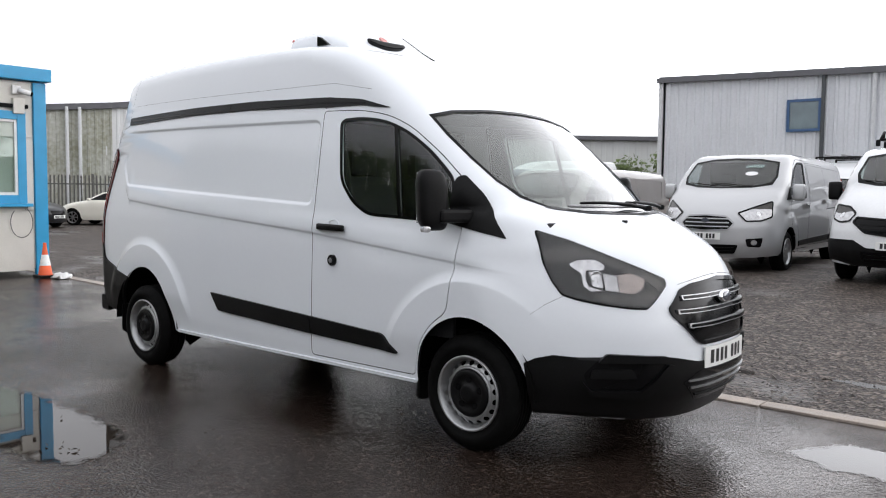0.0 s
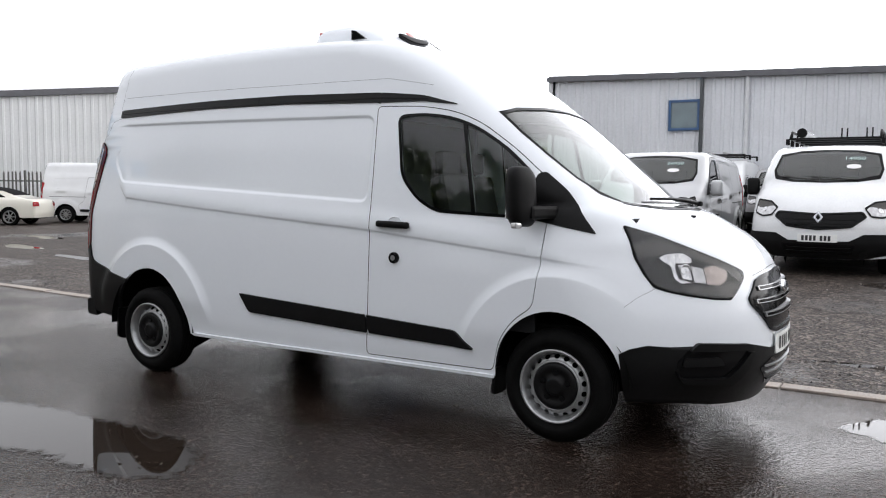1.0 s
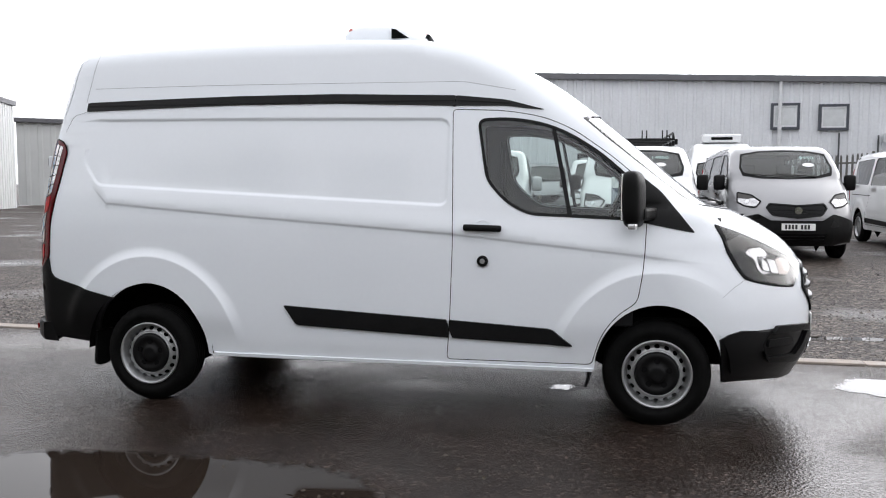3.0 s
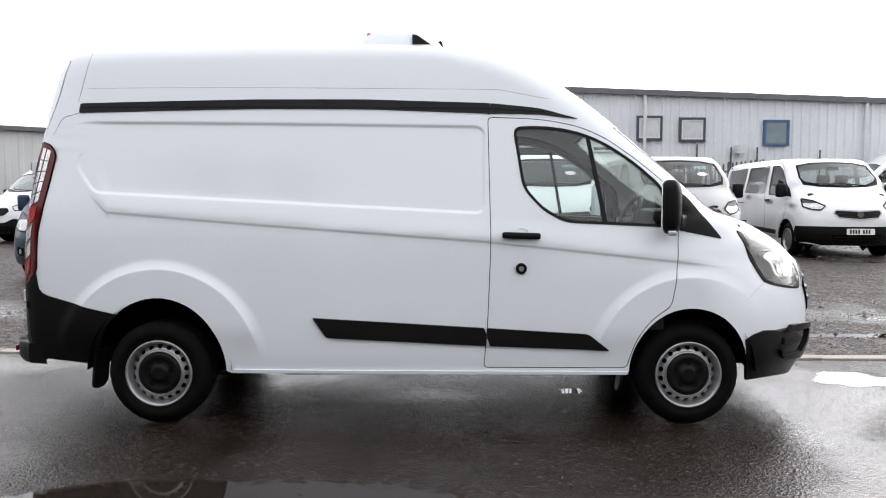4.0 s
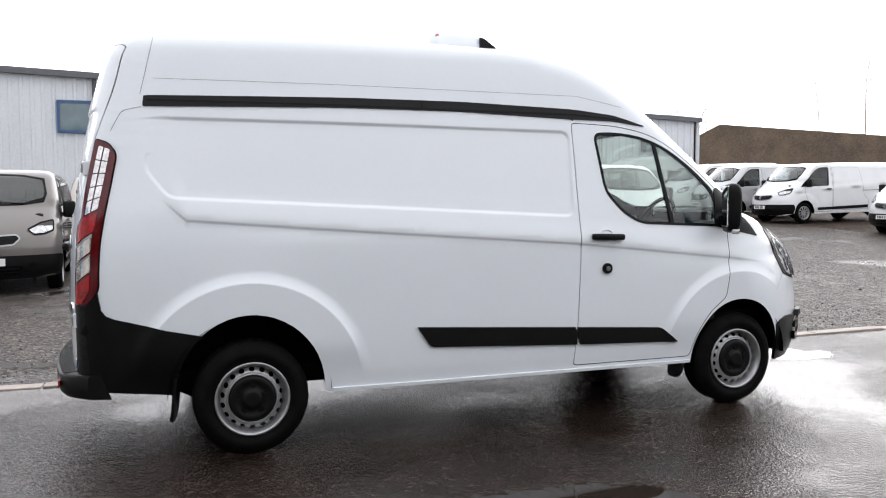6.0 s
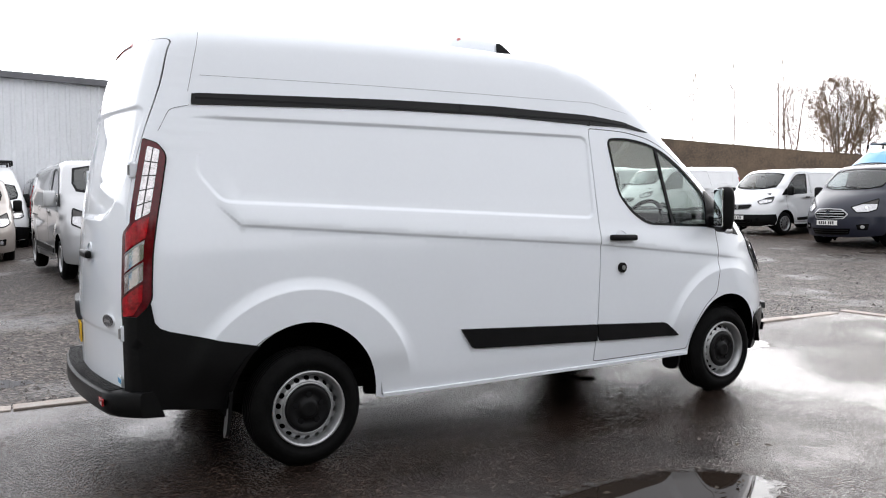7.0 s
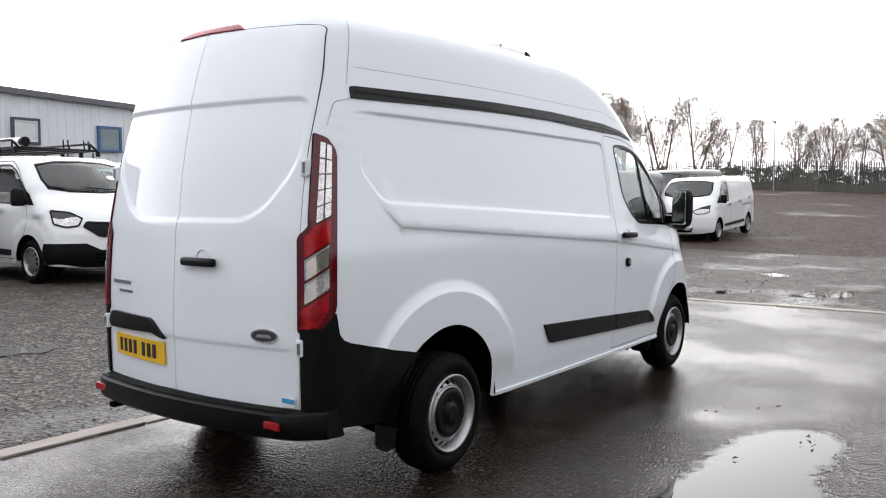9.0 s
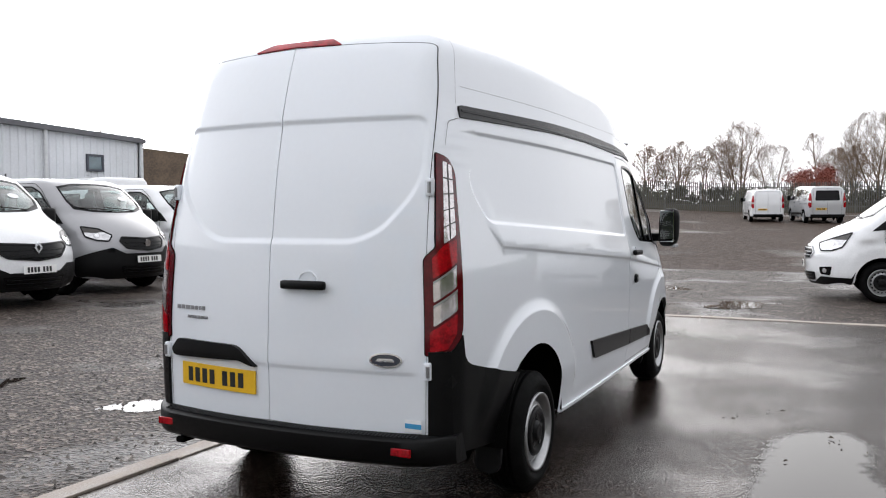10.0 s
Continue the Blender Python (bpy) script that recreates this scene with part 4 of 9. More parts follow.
def build_cone():
    c = thing("traffic_cone", "orange and white traffic cone standing by the cabin corner", "traffic cone", m=pose(-8.72, 1.42, 0) @ Matrix.Scale(0.78, 4))
    bm = box_bm((0.36, 0.36, 0.05), (0, 0, 0.025), 0.015)
    part("base", bm, M["plastic"], c)
    for name, r1, r2, z0, z1, mat in (("lower_cone", 0.135, 0.105, 0.05, 0.24, "cone_orange"), ("sleeve", 0.106, 0.062, 0.24, 0.46, "cone_white"), ("upper_cone", 0.060, 0.03, 0.46, 0.66, "cone_orange")):
        v, f = lathe([(r1, z0), (r2, z1), (r2 - 0.012, z1), (0.002, z1 - 0.004)] if name == "upper_cone" else [(r1, z0), (r2, z1), (r2 - 0.01, z1 + 0.001)], 28, "Z")
        put(name, mesh_of(name, v, f, M[mat], True), c)
    part("grip", cyl_bm(0.034, 0.05, (0, 0, 0.675), seg=16, bevel=0.008), M["cone_orange"], c)
    r = thing("crumpled_rag", "crumpled white plastic rag on the ground", "litter", m=pose(-8.35, 1.5, 0))
    rnd = random.Random(3)
    bm = bmesh.new()
    bmesh.ops.create_icosphere(bm, subdivisions=3, radius=0.12)
    for q in bm.verts:
        n = noise.noise(q.co * 14) * 0.06
        q.co = Vector((q.co.x * 1.7 + n, q.co.y + n, max(-0.02, q.co.z * 0.5 + n)))
    part("rag", bm, M["cone_white"], r, smooth=True, m=pose(0, 0, 0.03))


build_cone()


# ---- vehicle shells ----
def spline(table):
    """A monotone cubic through (x, y) rows."""
    t = sorted(table)
    x, y = np.array([a for a, _ in t], float), np.array([b for _, b in t], float)
    h, d = np.diff(x), np.diff(y) / np.diff(x)
    m = np.empty_like(x)
    m[0], m[-1] = d[0], d[-1]
    w1, w2 = 2 * h[1:] + h[:-1], h[1:] + 2 * h[:-1]
    ok = d[1:] * d[:-1] > 0
    m[1:-1] = np.where(ok, (w1 + w2) / (w1 / np.where(ok, d[:-1], 1) + w2 / np.where(ok, d[1:], 1)), 0)

    def at(v):
        v = np.asarray(v, float)
        i = np.clip(np.searchsorted(x, v) - 1, 0, len(h) - 1)
        s = (v - x[i]) / h[i]
        inner = ((1 + 2 * s) * (1 - s) ** 2 * y[i] + s * (1 - s) ** 2 * h[i] * m[i] + s * s * (3 - 2 * s) * y[i + 1] + s * s * (s - 1) * h[i] * m[i + 1])
        return np.where(v < x[0], y[0] + (v - x[0]) * m[0], np.where(v > x[-1], y[-1] + (v - x[-1]) * m[-1], inner))

    return at


def smax(a, b, k):
    h = np.maximum(k - np.abs(a - b), 0) / k
    return np.maximum(a, b) + h * h * k * 0.25


class Shell:
    """A car body as one smooth skin: nose and windscreen by height, flanks by height, tail by height, roof by length."""

    def __init__(self, nose, bow, flank, tail, roof, crown=0.05, tail_bow=0.06, half=0.9, taper=None, detail=None, tail_detail=None, front_power=None, k_nose=0.14, k_roof=0.22, k_tail=0.10):
        self.nose, self.bow, self.flank, self.tail, self.roof = spline(nose), spline(bow), spline(flank), spline(tail), spline(roof)
        self.crown, self.tail_bow, self.half = crown, tail_bow, half
        self.taper = taper or (lambda x, z: 0.0)
        self.detail = detail or (lambda x, z: 0.0)
        self.tail_detail = tail_detail or (lambda y, z: 0.0)
        self.k = k_nose, k_roof, k_tail
        self.power = front_power

    def f(self, x, y, z):
        a = np.abs(y)
        q = (a / self.half) ** 2
        slope = (self.nose(z + 0.004) - self.nose(z - 0.004)) / 0.008
        bowed = q if self.power is None else (a / self.half) ** self.power(z)
        front = (x - self.nose(z) + self.bow(z) * bowed) / np.sqrt(1 + slope**2)
        top = z - self.roof(x) + self.crown * q
        side = a - self.flank(z) - self.taper(x, z) - self.detail(x, z)
        rear = self.tail(z) + self.tail_bow * q - self.tail_detail(y, z) - x
        return smax(smax(side, smax(front, top, 0.10), np.where(top > front, self.k[1], self.k[0])), rear, self.k[2])

    def along(self, base, d, reach=3.6):
        """Where rays from points inside, along d, leave the skin."""
        base, d = np.asarray(base, float), np.asarray(d, float)
        lo, hi = np.zeros(len(base)), np.full(len(base), reach)
        for _ in range(20):
            mid = (lo + hi) / 2
            p = base + mid[:, None] * d
            out = self.f(p[:, 0], p[:, 1], p[:, 2]) > 0
            hi, lo = np.where(out, mid, hi), np.where(out, lo, mid)
        return base + lo[:, None] * d

    def normal(self, p, e=0.004):
        g = np.stack([self.f(*(p + e * s).T) - self.f(*(p - e * s).T) for s in np.eye(3)], -1)
        return g / np.maximum(np.linalg.norm(g, axis=1, keepdims=True), 1e-9)

    def onto(self, uv, way):
        """Places on the skin for flat coordinates. way: degrees of the outward direction in plan (-90 the right flank), or 'top'."""
        uv = np.asarray(uv, float)
        if way == "top":
            base = np.stack([uv[:, 0], uv[:, 1], np.full(len(uv), 0.6)], -1)
            return self.along(base, np.array([0, 0, 1.0]))
        a = np.radians(way)
        t, n = np.array([-np.sin(a), np.cos(a), 0]), np.array([np.cos(a), np.sin(a), 0])
        base = uv[:, :1] * t + np.array([0, 0, 1.0]) * uv[:, 1:2]
        return self.along(base, n)


def segment_gap(px, pz, line):
    """Distance of points from a polyline."""
    best = np.full(np.shape(px), 9.0)
    for (x0, z0), (x1, z1) in zip(line[:-1], line[1:]):
        dx, dz = x1 - x0, z1 - z0
        s = np.clip(((px - x0) * dx + (pz - z0) * dz) / (dx * dx + dz * dz), 0, 1)
        best = np.minimum(best, np.hypot(px - x0 - s * dx, pz - z0 - s * dz))
    return best


def within(px, pz, poly):
    """Whether points lie in a polygon."""
    px, pz = np.asarray(px, float), np.asarray(pz, float)
    odd = np.zeros(px.shape, bool)
    for (x0, z0), (x1, z1) in zip(poly, list(poly[1:]) + [poly[0]]):
        if z0 != z1:
            odd ^= ((z0 > pz) != (z1 > pz)) & (px < (x1 - x0) * (pz - z0) / (z1 - z0) + x0)
    return odd


def rounded(poly, r, n=5):
    """A polygon with its corners rounded; r is one radius or one for each corner."""
    out, k = [], len(poly)
    for i in range(k):
        p, a, b = np.array(poly[i], float), np.array(poly[i - 1], float), np.array(poly[(i + 1) % k], float)
        rr = r[i] if isinstance(r, (list, tuple)) else r
        da, db = a - p, b - p
        la, lb = np.linalg.norm(da), np.linalg.norm(db)
        cut = min(rr, la * 0.45, lb * 0.45)
        if cut < 1e-4:
            out.append(tuple(p))
            continue
        s, e = p + da / la * cut, p + db / lb * cut
        for j in range(n + 1):
            t = j / n
            out.append(tuple((1 - t) ** 2 * s + 2 * t * (1 - t) * p + t * t * e))
    return out


def grown(poly, d):
    """A polygon offset outwards by d (inwards if negative)."""
    P = np.array(poly, float)
    area = np.sum(P[:, 0] * np.roll(P[:, 1], -1) - np.roll(P[:, 0], -1) * P[:, 1])
    sgn = 1 if area > 0 else -1
    e = np.roll(P, -1, 0) - P
    n = np.stack([e[:, 1], -e[:, 0]], -1) * sgn
    n /= np.maximum(np.linalg.norm(n, axis=1, keepdims=True), 1e-9)
    m = n + np.roll(n, 1, 0)
    m /= np.maximum((m * m).sum(1, keepdims=True) / 2, 0.35)
    return [tuple(p) for p in P + d * m]


# the large van of the scene: x ahead from the middle of the wheelbase, y to its left, z up
PANEL_RECESS = rounded([(-2.13, 1.885), (-2.20, 1.60), (-2.07, 1.435), (0.37, 1.315), (0.375, 1.86)], [0.10, 0.06, 0.05, 0.06, 0.07])
CREASE = [(-2.11, 1.44), (-1.98, 1.32), (-1.04, 1.25), (0.39, 1.15), (1.56, 1.03), (1.95, 0.985)]


def van_taper(x, z):
    back = np.clip((-np.asarray(x) - 0.6) / 1.7, 0, 1.3)
    ahead = 0.045 * smoothstep(0.3, 1.8, x) * smoothstep(0.9, 1.25, z)
    return -back**2 * (0.084 + 0.026 * smoothstep(1.0, 2.0, z)) - 0.018 * smoothstep(1.0, 2.1, -np.asarray(x)) - ahead


def van_detail(x, z):
    x, z = np.asarray(x, float), np.asarray(z, float)
    gap = segment_gap(x, z, PANEL_RECESS + [PANEL_RECESS[0]])
    signed = np.where(within(x, z, PANEL_RECESS), gap, -gap)
    d = -0.011 * smoothstep(-0.006, 0.018, signed)
    s = z - np.interp(x, [p[0] for p in CREASE], [p[1] for p in CREASE])
    s = s * np.where(x < -1.98, 0.735, 1.0)
    fade = smoothstep(-2.12, -2.0, x) * (1 - smoothstep(1.5, 2.1, x))
    d = d + fade * 0.010 * (smoothstep(-0.016, 0.006, s) - smoothstep(0.02, 0.17, s))
    for hx, r0, r1, lift in ((-1.65, 0.632, 0.705, 0.026), (1.65, 0.595, 0.665, 0.022)):
        r = np.hypot(x - hx, (z - 0.335) * 1.0)
        d = d + lift * np.clip((r1 - r) / (r1 - r0), 0, 1) ** 1.6 * smoothstep(0.40, 0.62, z)
    return d


TAIL_RECESS = rounded([(-0.70, 1.928), (0.70, 1.928), (0.705, 1.66), (0.655, 1.555), (0.53, 1.41), (0.40, 1.352), (-0.40, 1.352), (-0.53, 1.41), (-0.655, 1.555), (-0.705, 1.66)], 0.06)


def van_tail(y, z):
    """Pressings of the rear doors: a sunk upper panel and a fold at the height of the plate."""
    y, z = np.asarray(y, float), np.asarray(z, float)
    gap = segment_gap(y, z, TAIL_RECESS + [TAIL_RECESS[0]])
    signed = np.where(within(y, z, TAIL_RECESS), gap, -gap)
    s = z - 0.772
    fold = (smoothstep(-0.024, 0.004, s) - smoothstep(0.02, 0.17, s)) * (1 - smoothstep(0.66, 0.73, np.abs(y)))
    return -0.012 * smoothstep(-0.014, 0.02, signed) + 0.006 * fold


BIG_SHELL = Shell(
    nose=[(0.2, 2.555), (0.30, 2.615), (0.40, 2.67), (0.50, 2.69), (0.65, 2.69), (0.82, 2.665), (0.92, 2.63), (1.0, 2.59), (1.10, 2.50), (1.20, 2.355), (1.28, 2.20),
          (1.34, 2.02), (1.45, 1.87), (1.64, 1.64), (1.80, 1.445), (2.0, 1.19), (2.08, 1.08), (2.16, 0.95), (2.24, 0.79), (2.32, 0.57), (2.37, 0.36), (2.40, 0.12), (2.43, -0.4)],
    bow=[(0.2, 0.55), (0.7, 0.58), (1.0, 0.60), (1.15, 0.50), (1.3, 0.33), (1.45, 0.24), (1.8, 0.22), (2.05, 0.22), (2.2, 0.20), (2.4, 0.12)],
    flank=[(0.2, 0.93), (0.31, 0.95), (0.45, 0.972), (0.7, 0.985), (1.0, 0.988), (1.15, 0.985), (1.3, 0.968), (1.5, 0.936), (1.7, 0.905), (1.85, 0.880), (1.95, 0.862), (2.05, 0.845), (2.2, 0.822), (2.4, 0.785)],
    tail=[(0.2, -2.60), (0.5, -2.63), (0.9, -2.635), (1.2, -2.62), (1.6, -2.575), (1.9, -2.515), (2.1, -2.46), (2.3, -2.39), (2.5, -2.30)],
    roof=[(-2.7, 2.33), (-2.4, 2.365), (-2.0, 2.395), (-1.0, 2.415), (-0.3, 2.42), (0.3, 2.43), (1.0, 2.50), (2.0, 2.6), (3.0, 2.7)],
    crown=0.035, tail_bow=0.125, front_power=lambda z: 2.7 - 0.7 * smoothstep(1.05, 1.3, z), taper=van_taper, detail=van_detail, tail_detail=van_tail, k_roof=0.12)


def stepped(line, step, closed=False):
    """A polyline cut into pieces no longer than step."""
    out, k = [], len(line)
    for i in range(k if closed else k - 1):
        p, q = np.array(line[i], float), np.array(line[(i + 1) % k], float)
        n = max(1, int(math.ceil(np.linalg.norm(q - p) / step)))
        out += [tuple(p + (q - p) * j / n) for j in range(n)]
    return out if closed else out + [tuple(line[-1])]


def triangles(outer, holes, step, extra=()):
    """A flat mesh that keeps every outline exactly."""
    loops = [outer, *holes]
    pts, edges = [], []
    for lp in loops:
        o, k = len(pts), len(lp)
        pts += [tuple(p) for p in lp]
        edges += [(o + i, o + (i + 1) % k) for i in range(k)]
    rim = np.array(pts)
    lo, hi = rim.min(0), rim.max(0)
    gx, gy = np.meshgrid(np.arange(lo[0], hi[0], step), np.arange(lo[1], hi[1], step * 0.87), indexing="ij")
    gx = gx + (np.arange(gx.shape[1]) % 2) * step / 2
    g = np.stack([gx.ravel(), gy.ravel()], -1)
    if len(extra):
        e = np.array(extra)
        gap = np.full(len(g), 9.0)
        for i in range(0, len(e), 64):
            gap = np.minimum(gap, np.hypot(g[:, None, 0] - e[None, i:i + 64, 0], g[:, None, 1] - e[None, i:i + 64, 1]).min(1))
        g = g[gap > step * 0.45]
        g = np.concatenate([g, e])
    ok = within(g[:, 0], g[:, 1], outer)
    for h in holes:
        ok &= ~within(g[:, 0], g[:, 1], h)
    g = g[ok]
    near = np.full(len(g), 9.0)
    for i in range(0, len(rim), 64):
        near = np.minimum(near, np.hypot(g[:, None, 0] - rim[None, i:i + 64, 0], g[:, None, 1] - rim[None, i:i + 64, 1]).min(1))
    g = g[near > step * 0.42] if not len(extra) else g[near > 0.004]
    coords = [Vector(p) for p in pts] + [Vector(p) for p in g]
    v, _, f, *_ = delaunay_2d_cdt(coords, edges, [], 0, 1e-7)
    v = np.array([tuple(p) for p in v])
    f = np.array(f)
    c = v[f].mean(1)
    ok = within(c[:, 0], c[:, 1], outer)
    for h in holes:
        ok &= ~within(c[:, 0], c[:, 1], h)
    return v, f[ok]


def skin(shell, way, outer, holes=(), step=0.05, lift=0.0, skirt=0.0, extra=(), mirror=False, rim_step=None):
    """Verts and faces of a piece of a shell, outlined in flat coordinates."""
    rs = rim_step or step
    outer = stepped(outer, rs, True)
    holes = [stepped(h, rs, True) for h in holes]
    uv, f = triangles(outer, holes, step, extra)
    p = shell.onto(uv, way)
    n = shell.normal(p)
    p = p + n * lift
    a, b, c = p[f[:, 0]], p[f[:, 1]], p[f[:, 2]]
    face_n = np.cross(b - a, c - a)
    if (face_n * n[f[:, 0]]).sum() < 0:
        f = f[:, ::-1]
    faces = [tuple(t) for t in f]
    if skirt:
        count = {}
        for t in faces:
            for i in range(3):
                e = (t[i], t[(i + 1) % 3])
                if (e[1], e[0]) in count:
                    del count[(e[1], e[0])]
                else:
                    count[e] = 1
        low, o = {}, len(p)
        add = []
        for e in count:
            for i in e:
                if i not in low:
                    low[i] = o + len(add)
                    add.append(p[i] - n[i] * skirt)
        faces += [(e[1], e[0], low[e[0]], low[e[1]]) for e in count]
        if add:
            p = np.concatenate([p, np.array(add)])
    if mirror:
        p = p * (1, -1, 1)
        faces = [t[::-1] for t in faces]
    return p, faces


def skin_part(name, shell, way, outer, mat, parent, label="", sharp=35, soft=0.004, **kw):
    p, f = skin(shell, way, outer, **kw)
    me = mesh_of(name, p, f, mat, True)
    me.set_sharp_from_angle(angle=radians(sharp))
    n = shell.normal(np.asarray(p), soft)
    own = [tuple(n[i]) if len(q) == 3 else (0, 0, 0) for q in f for i in q]
    me.normals_split_custom_set(own)
    return put(name, me, parent, label)


def welded(name, pieces, mat, parent, label="", gap=0.0025, sharp=35, shell=None):
    v, f = join(*pieces)
    bm = bmesh.new()
    vs = [bm.verts.new(tuple(map(float, p))) for p in v]
    for q in f:
        try:
            bm.faces.new([vs[i] for i in q])
        except ValueError:
            pass
    bmesh.ops.remove_doubles(bm, verts=bm.verts, dist=gap)
    me = bpy.data.meshes.new(name)
    bm.to_mesh(me)
    bm.free()
    me.materials.append(mat)
    me.shade_smooth()
    me.set_sharp_from_angle(angle=radians(sharp))
    if shell:
        co = np.empty(len(me.vertices) * 3)
        me.vertices.foreach_get("co", co)
        me.normals_split_custom_set_from_vertices([tuple(q) for q in shell.normal(co.reshape(-1, 3))])
    return put(name, me, parent, label)


def arch(hx, rx, rz, z0, hz=0.335, n=26):
    """The outline of a wheel opening, from back to front."""
    a0 = math.asin(max(-1, min(1, (z0 - hz) / rz)))
    return [(hx - rx * math.cos(t), hz + rz * math.sin(t)) for t in np.linspace(a0, math.pi - a0, n)]


def body_pieces(shell, sp, step, rim):
    """The four patches of a body: flanks, top, nose, tail."""
    yf, zf, zl = sp["nose_y"], sp["nose_z"], sp["low_front"]
    nose_seam = shell.onto([(-yf, z) for z in np.arange(zl, zf, rim).tolist() + [zf]], 0)           # upwards, on the right
    lead = shell.onto([(y, zf) for y in stepped([(-yf,), (yf,)], rim) for y in y], 0)
    ty, tz, tl = sp["tail_y"], sp["tail_z"], sp["low_rear"]
    tail_w = spline(sp["tail_w"])
    zs = np.arange(tl, tz, rim).tolist() + [tz]
    tail_seam = shell.onto([(float(tail_w(z)) if z < tz else ty, z) for z in zs], 180)              # upwards, on the right (u = -y)
    over = shell.onto([(u, tz) for u in [p[0] for p in stepped([(-ty,), (ty,)], rim)]], 180)          # across, from left to right
    J, R = nose_seam[-1], tail_seam[-1]
    plan = [(J[0], J[1])] + [(x, -y) for x, y in sp["seam"]] + [(R[0], R[1])]
    curve = spline([(x, y) for x, y in plan])
    xs = np.linspace(J[0], R[0], int((J[0] - R[0]) / rim) + 1)
    seam = shell.onto([(x, float(curve(x))) for x in xs[1:-1]], "top")
    seam = np.concatenate([[J], seam, [R]])                                                          # from nose to tail, on the right
    low = [(tail_seam[0][0], tl)] + sp["bottom"] + [(nose_seam[0][0], zl)]
    side = stepped(low, rim)[:-1] + [(p[0], p[2]) for p in nose_seam[:-1]] + [(p[0], p[2]) for p in seam[:-1]] + [(p[0], p[2]) for p in tail_seam[::-1]][:-1]
    right = skin(shell, -90, side, sp["side_holes"], step, skirt=sp.get("skirt", 0.0), rim_step=9, extra=sp.get("side_extra", ()))
    left = skin(shell, -90, side, sp["side_holes"], step, skirt=sp.get("skirt", 0.0), rim_step=9, extra=sp.get("side_extra", ()), mirror=True)
    top = [(p[0], p[1]) for p in lead[:-1]] + [(p[0], -p[1]) for p in seam[:-1]] + [(p[0], p[1]) for p in over[:-1]] + [(p[0], p[1]) for p in seam[::-1]][:-1]
    screen3 = shell.onto(stepped(sp["screen"], rim, True), 0)
    top_holes = [[(p[0], p[1]) for p in screen3]] if sp.get("cut_screen", True) else []
    upper = skin(shell, "top", top, top_holes, step, rim_step=9)
    face = [(p[1], p[2]) for p in nose_seam] + [(p[1], p[2]) for p in lead[1:-1]] + [(-p[1], p[2]) for p in nose_seam[::-1]]
    bottom = stepped([face[-1], face[0]], rim)[1:-1]
    nose = skin(shell, 0, face + bottom, sp.get("nose_holes", []), step, rim_step=9)
    rear = [(-p[1], p[2]) for p in tail_seam[::-1]] + stepped([(-tail_seam[0][1], tl), (tail_seam[0][1], tl)], rim)[1:-1] + [(p[1], p[2]) for p in tail_seam] + [(-p[1], p[2]) for p in over[1:-1]]
    tail = skin(shell, 180, rear, sp.get("tail_holes", []), step, rim_step=9)
    return [right, left, upper, nose, tail], screen3


